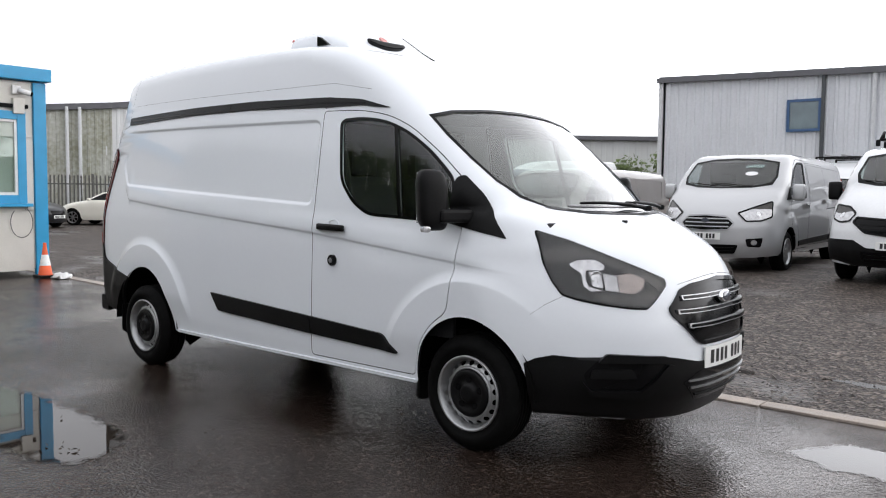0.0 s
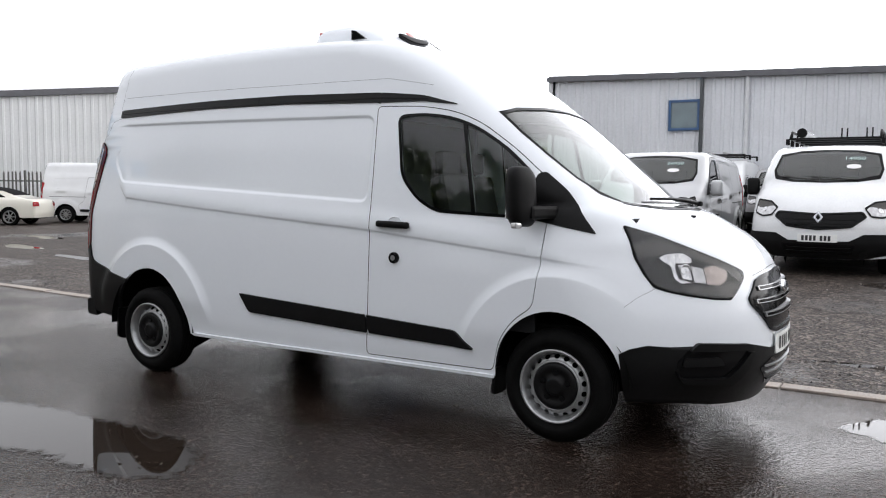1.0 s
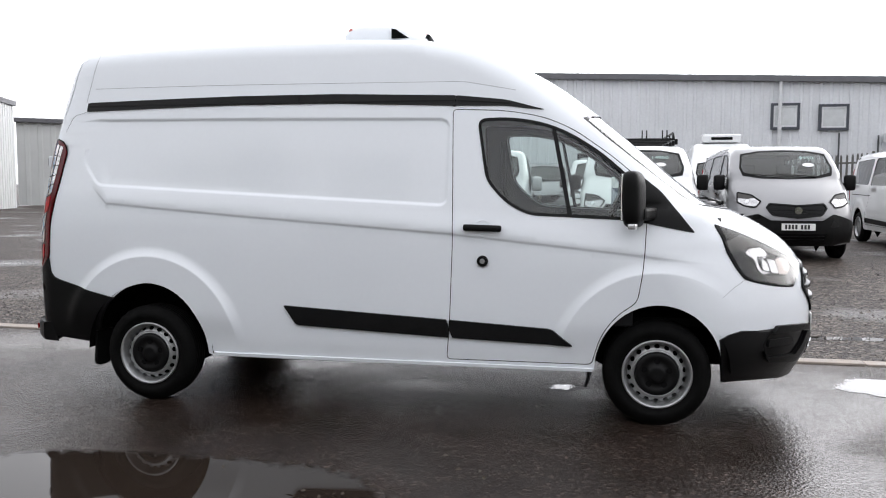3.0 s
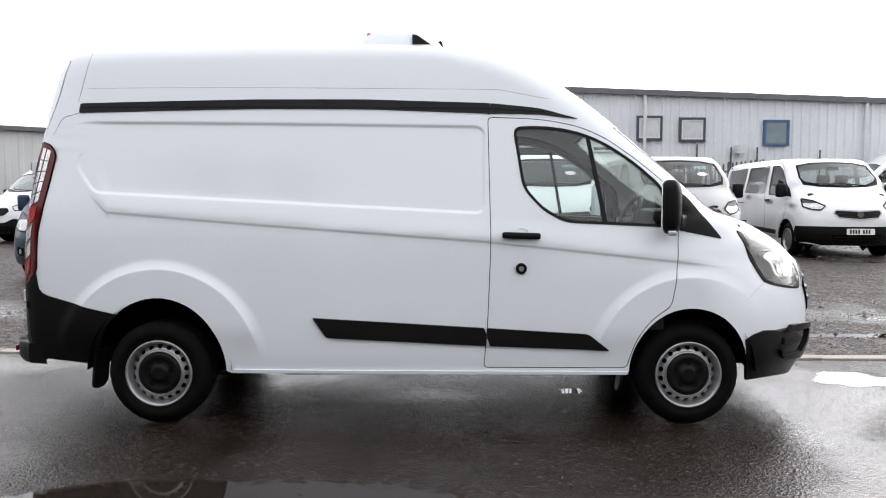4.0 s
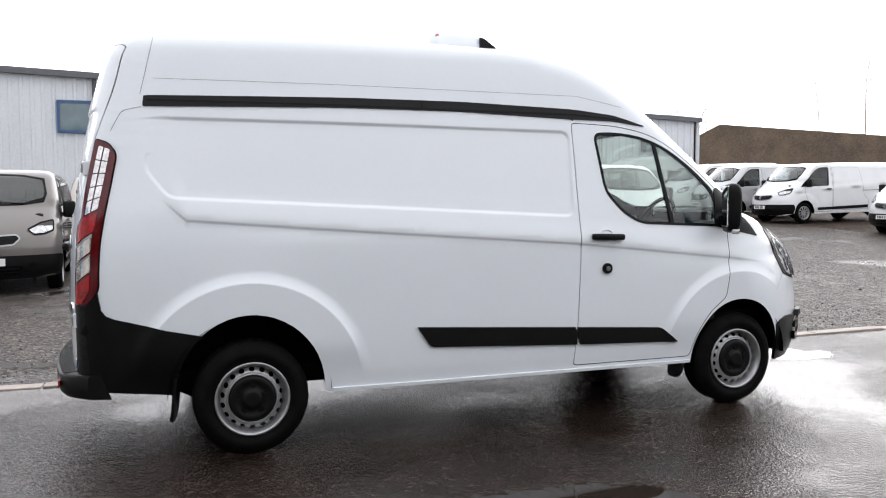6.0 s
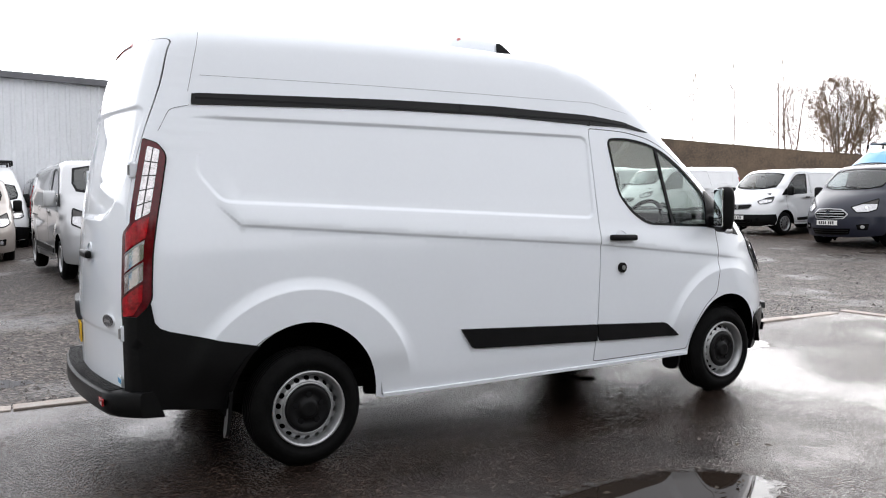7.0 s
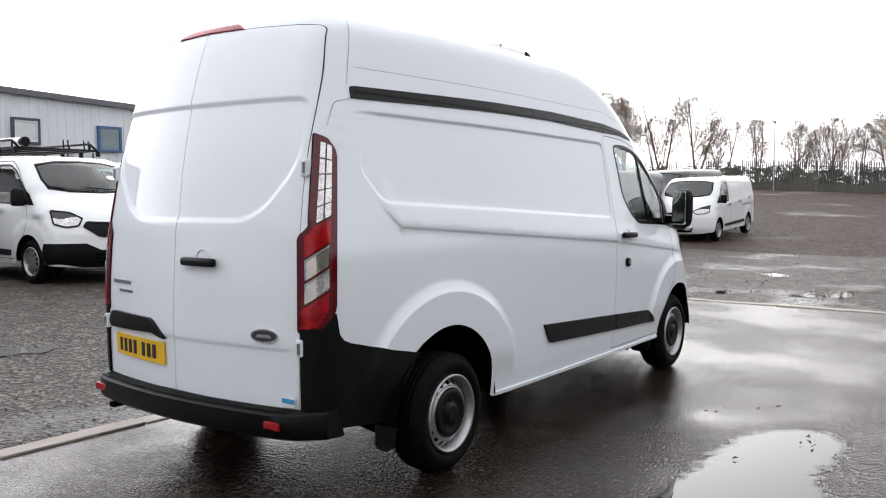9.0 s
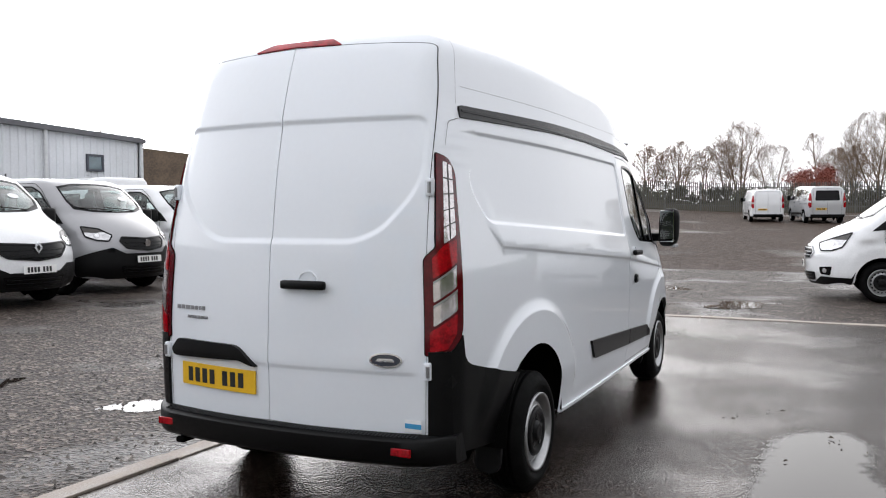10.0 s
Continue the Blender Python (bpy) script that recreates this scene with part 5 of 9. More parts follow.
def wheel(parent, at, side, R=0.333, rim=0.214, width=0.21, style="steel", mats=("rubber", "steel")):
    """A road wheel; side -1 shows its face to -y."""
    w = put("wheel", None, parent, m=pose(*at, 0, 0, 0 if side < 0 else 180))
    h = width / 2
    prof = [(rim - 0.012, -h + 0.02), (rim + 0.01, -h + 0.004), (rim + 0.035, -h - 0.004), (R - 0.075, -h - 0.008), (R - 0.045, -h - 0.002), (R - 0.018, -h + 0.018), (R - 0.004, -h + 0.035)]
    groove = []
    for k in range(5):
        a = -h + 0.04 + k * (width - 0.08) / 5
        b = a + (width - 0.08) / 5
        groove += [(R, a), (R, b - 0.012), (R - 0.009, b - 0.009), (R - 0.009, b - 0.002)]
    prof = prof + groove + [(r, -a) for r, a in prof[::-1]]
    v, f = lathe(prof, 96)
    v = [(q[0] * (0.992 if abs(q[1]) > h - 0.06 and math.hypot(q[0], q[2]) > R - 0.03 and int((math.atan2(q[2], q[0]) + 7) / 0.0654) % 3 == 0 else 1), q[1], q[2] * (0.992 if abs(q[1]) > h - 0.06 and math.hypot(q[0], q[2]) > R - 0.03 and int((math.atan2(q[2], q[0]) + 7) / 0.0654) % 3 == 0 else 1)) for q in v]
    put("tyre", mesh_of("tyre", v, f, M["rubber"], True), w)
    # rim: barrel and flange
    v, f = lathe([(rim + 0.004, -h + 0.012), (rim + 0.004, -h - 0.004), (rim - 0.004, -h - 0.006), (rim - 0.012, -h + 0.002), (rim - 0.02, -h + 0.03), (rim - 0.03, -h + 0.05), (rim - 0.032, h)], 56)
    rimob = put("rim", mesh_of("rim", v, f, M[mats[1]], True), w)
    face = -h + 0.034
    if style == "steel":
        outer = [((rim - 0.022) * math.cos(t), (rim - 0.022) * math.sin(t)) for t in np.linspace(0, 2 * math.pi, 72, endpoint=False)]
        holes = []
        for k in range(18):
            a = 2 * math.pi * (k + 0.5) / 18
            holes.append([(0.164 * math.cos(a) + 0.0115 * math.cos(t) * math.cos(a) - 0.0160 * math.sin(t) * math.sin(a),
                           0.164 * math.sin(a) + 0.0115 * math.cos(t) * math.sin(a) + 0.0160 * math.sin(t) * math.cos(a)) for t in np.linspace(0, 2 * math.pi, 12, endpoint=False)])
        holes.append([(0.09 * math.cos(t), 0.07 * math.sin(t)) for t in np.linspace(0, 2 * math.pi, 32, endpoint=False)])
        uv, tri = triangles(outer, holes, 0.012)
        r = np.hypot(uv[:, 0], uv[:, 1])
        dy = face + 0.024 - 0.034 * (1 - smoothstep(0.146, 0.192, r)) - 0.006 * smoothstep(0.192, 0.205, r)
        p = np.stack([uv[:, 0], dy, uv[:, 1]], -1)
        me = mesh_of("disc", np.concatenate([p]), [tuple(t) for t in tri], M[mats[1]], True)
        put("disc", me, rimob)
        v, f = lathe([(rim - 0.03, face + 0.05), (0.03, face + 0.05)], 40)
        put("brake_drum", mesh_of("brake_drum", v, f, M["under"]), rimob)
        v, f = lathe([(0.131, face - 0.006), (0.130, face - 0.022), (0.122, face - 0.029), (0.100, face - 0.032), (0.088, face - 0.024), (0.055, face - 0.022), (0.049, face - 0.036), (0.035, face - 0.040), (0.012, face - 0.036), (0.001, face - 0.036)], 48)
        ring = lathe([(0.130, face - 0.006), (0.132, face - 0.017), (0.138, face - 0.019), (0.144, face - 0.014), (0.147, face - 0.006)], 48)
        put("trim_ring", mesh_of("trim_ring", *ring, M[mats[1]], True), rimob)
        cap = put("hub_cap", mesh_of("hub_cap", v, f, M["plastic"], True), w, "black plastic centre cap")
        for k in range(5):
            a = 2 * math.pi * k / 5 + 0.3
            part("nut_cover", cyl_bm(0.018, 0.010, (0.078 * math.cos(a), face - 0.022, 0.078 * math.sin(a)), axis="Y", seg=12), M["gloss_black"], cap)
    else:
        bm = bmesh.new()
        spokes = 10 if style == "alloy" else 7
        for k in range(spokes):
            c, n = math.cos(2 * math.pi * k / spokes), math.sin(2 * math.pi * k / spokes)
            ring = []
            for r, wide, y in ((0.045, 0.020, face - 0.016), (rim * 0.6, 0.013, face - 0.020), (rim - 0.014, 0.021, face - 0.004)):
                for side_w, dy in ((-wide, 0.0), (wide, 0.0), (wide, 0.026), (-wide, 0.026)):
                    ring.append(bm.verts.new((r * c - side_w * n, y + dy, r * n + side_w * c)))
            for o in (0, 4):
                for j in range(4):
                    bm.faces.new((ring[o + j], ring[o + (j + 1) % 4], ring[o + 4 + (j + 1) % 4], ring[o + 4 + j]))
        cyl_bm(0.06, 0.03, (0, face - 0.006, 0), axis="Y", seg=20, bm=bm)
        bmesh.ops.recalc_face_normals(bm, faces=bm.faces)
        part("spokes", bm, M[mats[1]], w)
        v, f = lathe([(rim - 0.03, face + 0.04), (0.03, face + 0.04)], 32)
        put("brake_disc", mesh_of("brake_disc", v, f, M["under"]), w)
    return w


def well(parent, hx, y_in, y_out, r=0.44, hz=0.335):
    """A dark liner over a wheel."""
    v, f = [], []
    n = 18
    for k in range(n + 1):
        t = math.pi * k / n
        for y in (y_in, y_out):
            v.append((hx + r * math.cos(t), y, hz + r * math.sin(t)))
    for k in range(n):
        f.append((2 * k, 2 * k + 1, 2 * k + 3, 2 * k + 2))
    o = len(v)
    for k in range(n + 1):
        t = math.pi * k / n
        v.append((hx + r * math.cos(t), y_in, hz + r * math.sin(t)))
    v.append((hx, y_in, 0.1))
    f += [(o + k, o + k + 1, len(v) - 1) for k in range(n)]
    put("wheel_liner", mesh_of("wheel_liner", v, f, M["under"]), parent)


def number_plate(parent, m, back_mat, rows=7, w=0.52, h=0.111, name="number_plate"):
    """A plate with plain dark bars where its characters stand."""
    pl = put(name, None, parent, m=m)
    part("plate_base", box_bm((w, 0.006, h), (0, 0, 0), 0.002), M[back_mat], pl)
    x = -0.19
    me = None
    for k in range(rows):
        if me is None:
            me = part("bar", box_bm((0.034, 0.003, 0.074)), M["ink"], pl, m=pose(x, -0.0045, 0)).data
        else:
            put("bar", me, pl, m=pose(x, -0.0045, 0))
        x += 0.052 + (0.035 if k == 3 else 0)
    return pl


# ---- the white high-roof panel van ----
def mirrored(me_ob, parent):
    """The other flank's copy of a part: its mesh turned over in y."""
    me = me_ob.data.copy()
    co = np.empty(len(me.vertices) * 3)
    me.vertices.foreach_get("co", co)
    co = co.reshape(-1, 3) * (1, -1, 1)
    me.vertices.foreach_set("co", co.ravel())
    me.flip_normals()
    ob = put(me_ob.name.split(".")[0], me, parent, me_ob.get("label", ""))
    return ob


def both(parent, name, way, outer, mat, label="", **kw):
    a = skin_part(name, BIG_SHELL, way, outer, M[mat], parent, label, **kw)
    b = mirrored(a, parent)
    return a, b


def uz(points, way):
    """Flat coordinates of places for a direction."""
    a = math.radians(way)
    return [(-math.sin(a) * p[0] + math.cos(a) * p[1], p[2]) for p in points]


DOOR = rounded([(0.392, 1.915), (0.72, 1.905), (0.95, 1.865), (1.13, 1.79), (1.36, 1.63), (1.56, 1.46), (1.585, 1.36), (1.572, 1.19), (1.560, 0.97), (1.525, 0.755),
                (1.40, 0.665), (1.315, 0.545), (1.262, 0.36), (0.372, 0.36), (0.392, 0.60), (0.410, 1.12)],
               [0.03, 0.1, 0.1, 0.1, 0.1, 0.05, 0.05, 0.1, 0.1, 0.04, 0.08, 0.08, 0.03, 0.03, 0.1, 0.1])
SIDE_GLASS = rounded([(0.555, 1.848), (0.74, 1.855), (0.93, 1.828), (1.10, 1.765), (1.30, 1.64), (1.485, 1.475), (1.50, 1.245), (0.87, 1.272), (0.735, 1.345), (0.615, 1.475)],
                     [0.05, 0.1, 0.1, 0.1, 0.1, 0.06, 0.03, 0.06, 0.06, 0.06])


# outlines of the right headlamp and of the lip under the fog lamp blank, as places on the skin
LAMP = {
    "outline": [(1.977, -0.825, 1.211), (2.127, -0.727, 1.16), (2.284, -0.641, 1.093), (2.428, -0.533, 1.024), (2.523, -0.439, 0.967), (2.534, -0.443, 0.939), (2.516, -0.52, 0.867), (2.495, -0.567, 0.824), (2.431, -0.637, 0.828), (2.324, -0.728, 0.846), (2.221, -0.798, 0.869), (2.155, -0.835, 0.892), (2.102, -0.848, 0.959), (2.048, -0.851, 1.051), (2.017, -0.841, 1.14)],
    "smoke": [(2.029, -0.847, 1.108), (2.134, -0.738, 1.145), (2.289, -0.649, 1.078), (2.432, -0.541, 1.01), (2.515, -0.463, 0.955), (2.516, -0.492, 0.912), (2.459, -0.537, 0.969), (2.4, -0.586, 1.003), (2.298, -0.664, 1.043), (2.253, -0.687, 1.074), (2.185, -0.747, 1.073), (2.154, -0.78, 1.051), (2.065, -0.841, 1.052)],
    "bowl": [(2.158, -0.78, 1.044), (2.187, -0.75, 1.063), (2.255, -0.691, 1.065), (2.298, -0.668, 1.037), (2.301, -0.68, 1.013), (2.232, -0.738, 1.012), (2.237, -0.751, 0.975), (2.257, -0.752, 0.931), (2.314, -0.713, 0.914), (2.271, -0.75, 0.907), (2.236, -0.766, 0.937), (2.215, -0.757, 0.999), (2.168, -0.778, 1.029)],
    "low_beam": [(2.243, -0.731, 1.008), (2.294, -0.693, 0.999), (2.317, -0.706, 0.926), (2.274, -0.738, 0.934)],
    "high_beam": [(2.301, -0.687, 0.999), (2.357, -0.644, 0.982), (2.38, -0.657, 0.908), (2.329, -0.701, 0.914)],
    "indicator": [(2.358, -0.64, 0.988), (2.4, -0.587, 1.0), (2.459, -0.537, 0.969), (2.464, -0.557, 0.926), (2.439, -0.602, 0.896), (2.383, -0.656, 0.902)],
    "lower": [(2.272, -0.752, 0.897), (2.384, -0.659, 0.894), (2.44, -0.604, 0.89), (2.47, -0.554, 0.917), (2.511, -0.511, 0.894), (2.496, -0.561, 0.836), (2.429, -0.635, 0.841), (2.323, -0.725, 0.858)],
    "lip": [(2.267, -0.805, 0.46), (2.298, -0.775, 0.412), (2.481, -0.604, 0.409), (2.528, -0.561, 0.459), (2.576, -0.496, 0.539), (2.593, -0.467, 0.537), (2.55, -0.519, 0.423), (2.493, -0.568, 0.364), (2.301, -0.767, 0.388), (2.276, -0.794, 0.425)],
}


def build_big_van():
    S = BIG_SHELL
    van = thing("panel_van", "white high-roof panel van with black bumpers and steel wheels", "van")
    bottom = [(-2.06, 0.375)] + arch(-1.65, 0.415, 0.455, 0.33) + [(-1.2, 0.315), (1.26, 0.315)] + arch(1.655, 0.375, 0.405, 0.33) + [(2.05, 0.30)]
    crease_pts = []
    for off in (-0.016, -0.009, -0.003, 0.005):
        crease_pts += [(x, z + off * (1.36 if x < -1.98 else 1)) for x, z in stepped(CREASE, 0.024)]
    for off in (-0.008, 0.0, 0.008, 0.020):
        crease_pts += [p for p in stepped(grown(PANEL_RECESS, -off), 0.024, True)]
    for hx, radii in ((-1.65, (0.626, 0.632, 0.638, 0.656, 0.680, 0.705)), (1.65, (0.589, 0.595, 0.601, 0.618, 0.640, 0.665))):
        crease_pts += [(hx + r * math.cos(t), 0.335 + r * math.sin(t)) for r in radii for t in np.arange(0.12, 3.02, 0.035)]
    screen = [(-0.775, 1.86), (-0.61, 1.895), (-0.3, 1.918), (0, 1.925), (0.3, 1.918), (0.61, 1.895), (0.775, 1.86), (0.79, 1.73), (0.785, 1.60), (0.76, 1.465), (0.70, 1.385), (0.60, 1.332), (0.42, 1.308), (0, 1.298),
              (-0.42, 1.308), (-0.60, 1.332), (-0.70, 1.385), (-0.76, 1.47), (-0.785, 1.60), (-0.79, 1.73)]
    yd = 0.055
    # rear doors, in u = -y
    door_r = [(-yd + 0.0008, 0.495), (0.742, 0.475), (0.748, 0.86), (0.742, 1.25), (0.735, 1.60), (0.727, 1.84), (0.708, 2.06), (0.676, 2.285), (0.3, 2.302), (-yd + 0.0008, 2.306)]
    door_l = [(-yd - 0.0008, 0.495), (-0.742, 0.475), (-0.748, 0.86), (-0.742, 1.25), (-0.735, 1.60), (-0.727, 1.84), (-0.708, 2.06), (-0.676, 2.285), (-0.3, 2.302), (-yd - 0.0008, 2.306)]
    sp = dict(nose_y=0.60, nose_z=1.0, low_front=0.24, tail_y=0.69, tail_z=2.325, low_rear=0.40,
              tail_w=[(0.3, 0.84), (0.8, 0.86), (1.2, 0.84), (1.6, 0.80), (2.0, 0.76), (2.2, 0.72), (2.325, 0.69)],
              seam=[(2.2, 0.71), (2.0, 0.805), (1.8, 0.80), (1.4, 0.80), (1.17, 0.785), (0.9, 0.755), (0.5, 0.745), (0, 0.74), (-1.2, 0.735), (-2.0, 0.71)],
              bottom=bottom, side_holes=[stepped(grown(DOOR, 0.0025), 0.02, True)], screen=screen, skirt=0.0, side_extra=crease_pts,
              tail_holes=[stepped(grown(rounded(d, [0.01, 0.03, 0.05, 0.1, 0.1, 0.1, 0.1, 0.03, 0.1, 0.01]), 0.0015), 0.02, True) for d in (door_r, door_l)])
    pieces, screen3 = body_pieces(S, sp, 0.032, 0.02)
    welded("body", pieces, M["white"], van, shell=S)
    # windscreen and its dark border
    plan = [(p[0], p[1]) for p in screen3]
    inner = grown(plan, -0.016)
    skin_part("windscreen", S, "top", plan, M["screen_glass"], van, "clear curved windscreen", step=0.05, lift=-0.006, rim_step=9)
    skin_part("windscreen_border", S, "top", grown(plan, 0.002), M["gloss_black"], van, holes=[inner], step=0.05, lift=0.001, rim_step=9)
    # cab doors with their glass
    for side in (-1, 1):
        mir = side > 0
        glass_hole = stepped(SIDE_GLASS, 0.02, True)
        dob = skin_part("cab_door", S, -90, stepped(grown(DOOR, -0.0025), 0.02, True), M["white"], van, "white cab door with black handle", holes=[glass_hole], step=0.032, skirt=0.02, mirror=mir, rim_step=9,
                        extra=[p for p in crease_pts if 0.42 < p[0] < 1.55])
        pane = skin_part("door_glass", S, -90, SIDE_GLASS, M["tint"], dob, "lightly tinted door glass", step=0.06, lift=-0.009, mirror=mir)
        skin_part("glass_seal", S, -90, grown(SIDE_GLASS, 0.009), M["gloss_black"], dob, holes=[grown(SIDE_GLASS, -0.009)], step=0.05, lift=0.0025, skirt=0.006, mirror=mir)
        div = [(1.002, 1.80), (1.028, 1.79), (1.135, 1.262), (1.108, 1.262)]
        skin_part("glass_divider", S, -90, div, M["gloss_black"], dob, step=0.05, lift=0.002, skirt=0.012, mirror=mir)
        sail = rounded([(1.475, 1.238), (1.49, 1.49), (1.535, 1.505), (1.66, 1.405), (1.855, 1.165)], [0.01, 0.02, 0.02, 0.03, 0.012])
        skin_part("sail_panel", S, -90, sail, M["plastic"], van, "black mirror sail panel", step=0.05, lift=0.006, skirt=0.01, mirror=mir)
        skin_part("door_lining", S, -90, stepped(grown(DOOR, -0.012), 0.04, True), M["trim_grey"], van, holes=[stepped(grown(SIDE_GLASS, 0.004), 0.04, True)], step=0.06, lift=-0.026, mirror=mir, rim_step=9)
        # gap lining behind the door shut lines
        skin_part("door_seal", S, -90, stepped(grown(DOOR, 0.018), 0.03, True), M["gap"], van, holes=[stepped(grown(DOOR, -0.02), 0.03, True)], step=0.03, lift=-0.008, mirror=mir, rim_step=9)
        # handle: a recessed cup and a bar
        cup = [(0.595 + 0.052 * math.cos(t), 1.195 + 0.040 * math.sin(t)) for t in np.linspace(0, 6.28, 28, endpoint=False)]
        skin_part("handle_cup", S, -90, cup, M["white"], dob, holes=[grown(cup, -0.007)], step=0.03, lift=0.006, skirt=0.006, mirror=mir, sharp=80)
        hp = BIG_SHELL.onto([(0.595, 1.185)], -90)[0]
        bm = box_bm((0.236, 0.032, 0.040), (0, 0, 0), 0.014)
        part("handle", bm, M["plastic"], dob, "black bar handle", smooth=True, m=pose(hp[0], (hp[1] - 0.022) * -side, hp[2], 0, 1.5, 0))
        # lock boss low on the door
        lp = BIG_SHELL.onto([(0.597, 0.982)], -90)[0]
        bm = cyl_bm(0.034, 0.03, (0, 0, 0), axis="Y", seg=28, bevel=0.006)
        part("deadlock", bm, M["plastic"], dob, "round black deadlock", smooth=False, m=pose(lp[0], (lp[1] - 0.006) * -side, lp[2]))
        bm = cyl_bm(0.016, 0.034, (0, 0, 0), axis="Y", seg=18, bevel=0.004)
        part("lock_barrel", bm, M["satin"], dob, m=pose(lp[0], (lp[1] - 0.009) * -side, lp[2]))
        # wing mirror
        mi = put("door_mirror", None, van, "tall black door mirror with clear indicator", m=pose(1.485, 1.085 * side, 1.365, 0, 0, 24 * side))
        bm = bmesh.new()
        bmesh.ops.create_uvsphere(bm, u_segments=24, v_segments=16, radius=1.0)
        for q in bm.verts:
            x, y, z = q.co
            sx = np.sign(x) * abs(x) ** 0.7
            q.co = Vector((sx * 0.060 if x > 0 else max(sx * 0.060, -0.038), np.sign(y) * abs(y) ** 0.55 * 0.086 + 0.015 * z * side, np.sign(z) * abs(z) ** 0.5 * 0.165))
        part("housing", bm, M["plastic"], mi, smooth=True)
        bm = box_bm((0.012, 0.138, 0.27), (-0.040, 0.004 * side, 0.012), 0.005)
        part("mirror_glass", bm, M["mirror"], mi, "mirror glass")
        bm = box_bm((0.10, 0.20, 0.075), (0.02, -0.12 * side, -0.085), 0.02)
        part("arm", bm, M["plastic"], mi)
        bm = box_bm((0.05, 0.045, 0.035), (0.018, 0.045 * side, -0.155), 0.012)
        part("indicator", bm, M["clear_lens"], mi, "clear side indicator")
    # rear doors
    for d, nm in ((door_r, -1), (door_l, 1)):
        out = rounded(d, [0.01, 0.03, 0.05, 0.1, 0.1, 0.1, 0.1, 0.03, 0.1, 0.01])
        tail_pts = [p for off in (0.016, 0.009, 0.002, -0.006, -0.014, -0.022) for p in stepped(grown(TAIL_RECESS, off), 0.022, True)]
        tail_pts += [(u, 0.772 + dz) for dz in (-0.024, -0.015, -0.006, 0.003, 0.02, 0.06) for u in np.arange(-0.74, 0.75, 0.03)]
        dob = skin_part("rear_door", S, 180, stepped(grown(out, -0.0015), 0.025, True), M["white"], van, "white rear load door", step=0.04, skirt=0.02, rim_step=9, extra=tail_pts)
        skin_part("door_seal", S, 180, stepped(grown(out, 0.016), 0.04, True), M["trim_grey"], van, holes=[stepped(grown(out, -0.02), 0.04, True)], step=0.04, lift=-0.008, rim_step=9)
    # rear door furniture
    q = S.onto([(0.15, 1.155)], 180)[0]
    cup = [(0.163 + 0.052 * math.cos(t), 1.175 + 0.042 * math.sin(t)) for t in np.linspace(0, 6.28, 28, endpoint=False)]
    skin_part("rear_handle_cup", S, 180, cup, M["white"], van, holes=[grown(cup, -0.007)], step=0.03, lift=0.006, skirt=0.006, sharp=80)
    part("rear_handle", box_bm((0.034, 0.245, 0.042), (q[0] - 0.022, -0.152, 1.152), 0.014), M["plastic"], van, "black bar handle", smooth=True)
    oval = [(0.565 + 0.078 * math.cos(t), 0.822 + 0.033 * math.sin(t)) for t in np.linspace(0, 6.28, 40, endpoint=False)]
    skin_part("oval_badge", S, 180, oval, M["chrome"], van, "plain dark oval badge with chrome rim", step=0.02, lift=0.007, skirt=0.007)
    oval = [(0.565 + 0.069 * math.cos(t), 0.822 + 0.026 * math.sin(t)) for t in np.linspace(0, 6.28, 40, endpoint=False)]
    skin_part("badge_face", S, 180, oval, M["badge_blue"], van, step=0.02, lift=0.009)
    skin_part("badge_mark", S, 180, rounded([(0.52, 0.815), (0.61, 0.815), (0.60, 0.83), (0.53, 0.83)], 0.006), M["chrome"], van, step=0.02, lift=0.0105)
    bars = []
    x = -0.69
    for w in (0.026, 0.024, 0.03, 0.026, 0.02, 0.012, 0.024):
        bars.append(skin(S, 180, [(x, 1.0), (x + w, 1.0), (x + w, 1.020), (x, 1.020)], step=0.02, lift=0.004, skirt=0.004))
        x += w + 0.009
    x = -0.605
    for w in (0.02, 0.018, 0.018, 0.018, 0.02, 0.024):
        bars.append(skin(S, 180, [(x, 0.957), (x + w, 0.957), (x + w, 0.971), (x, 0.971)], step=0.02, lift=0.004, skirt=0.004))
        x += w + 0.007
    badge = put("model_badge", None, van, "small chrome bars of a model badge")
    for v, f in bars:
        put("bar", mesh_of("bar", v, f, M["satin"]), badge)
    skin_part("plate_lamp_trim", S, 180, rounded([(-0.715, 0.79), (-0.655, 0.85), (-0.24, 0.845), (-0.115, 0.745), (-0.21, 0.775), (-0.69, 0.765)], [0.02, 0.02, 0.04, 0.015, 0.03, 0.02]), M["plastic"], van, "black number-plate lamp trim", step=0.03, lift=0.022, skirt=0.024)
    pl = put("number_plate", None, van)
    skin_part("plate_base", S, 180, rounded([(-0.640, 0.617), (-0.130, 0.612), (-0.130, 0.726), (-0.640, 0.731)], 0.006), M["plate_yellow"], pl, step=0.05, lift=0.012, skirt=0.008)
    x = -0.592
    for k in range(7):
        skin_part("bar", S, 180, [(x, 0.636), (x + 0.035, 0.636), (x + 0.035, 0.709), (x, 0.709)], M["ink"], pl, step=0.03, lift=0.0135)
        x += 0.053 + (0.036 if k == 3 else 0)
    part("dealer_sticker", box_bm((0.002, 0.085, 0.055), (-2.566, -0.69, 0.528)), M["sticker_white"], van, "small white and blue dealer sticker")
    part("sticker_band", box_bm((0.002, 0.082, 0.022), (-2.568, -0.69, 0.528)), M["sticker_blue"], van)
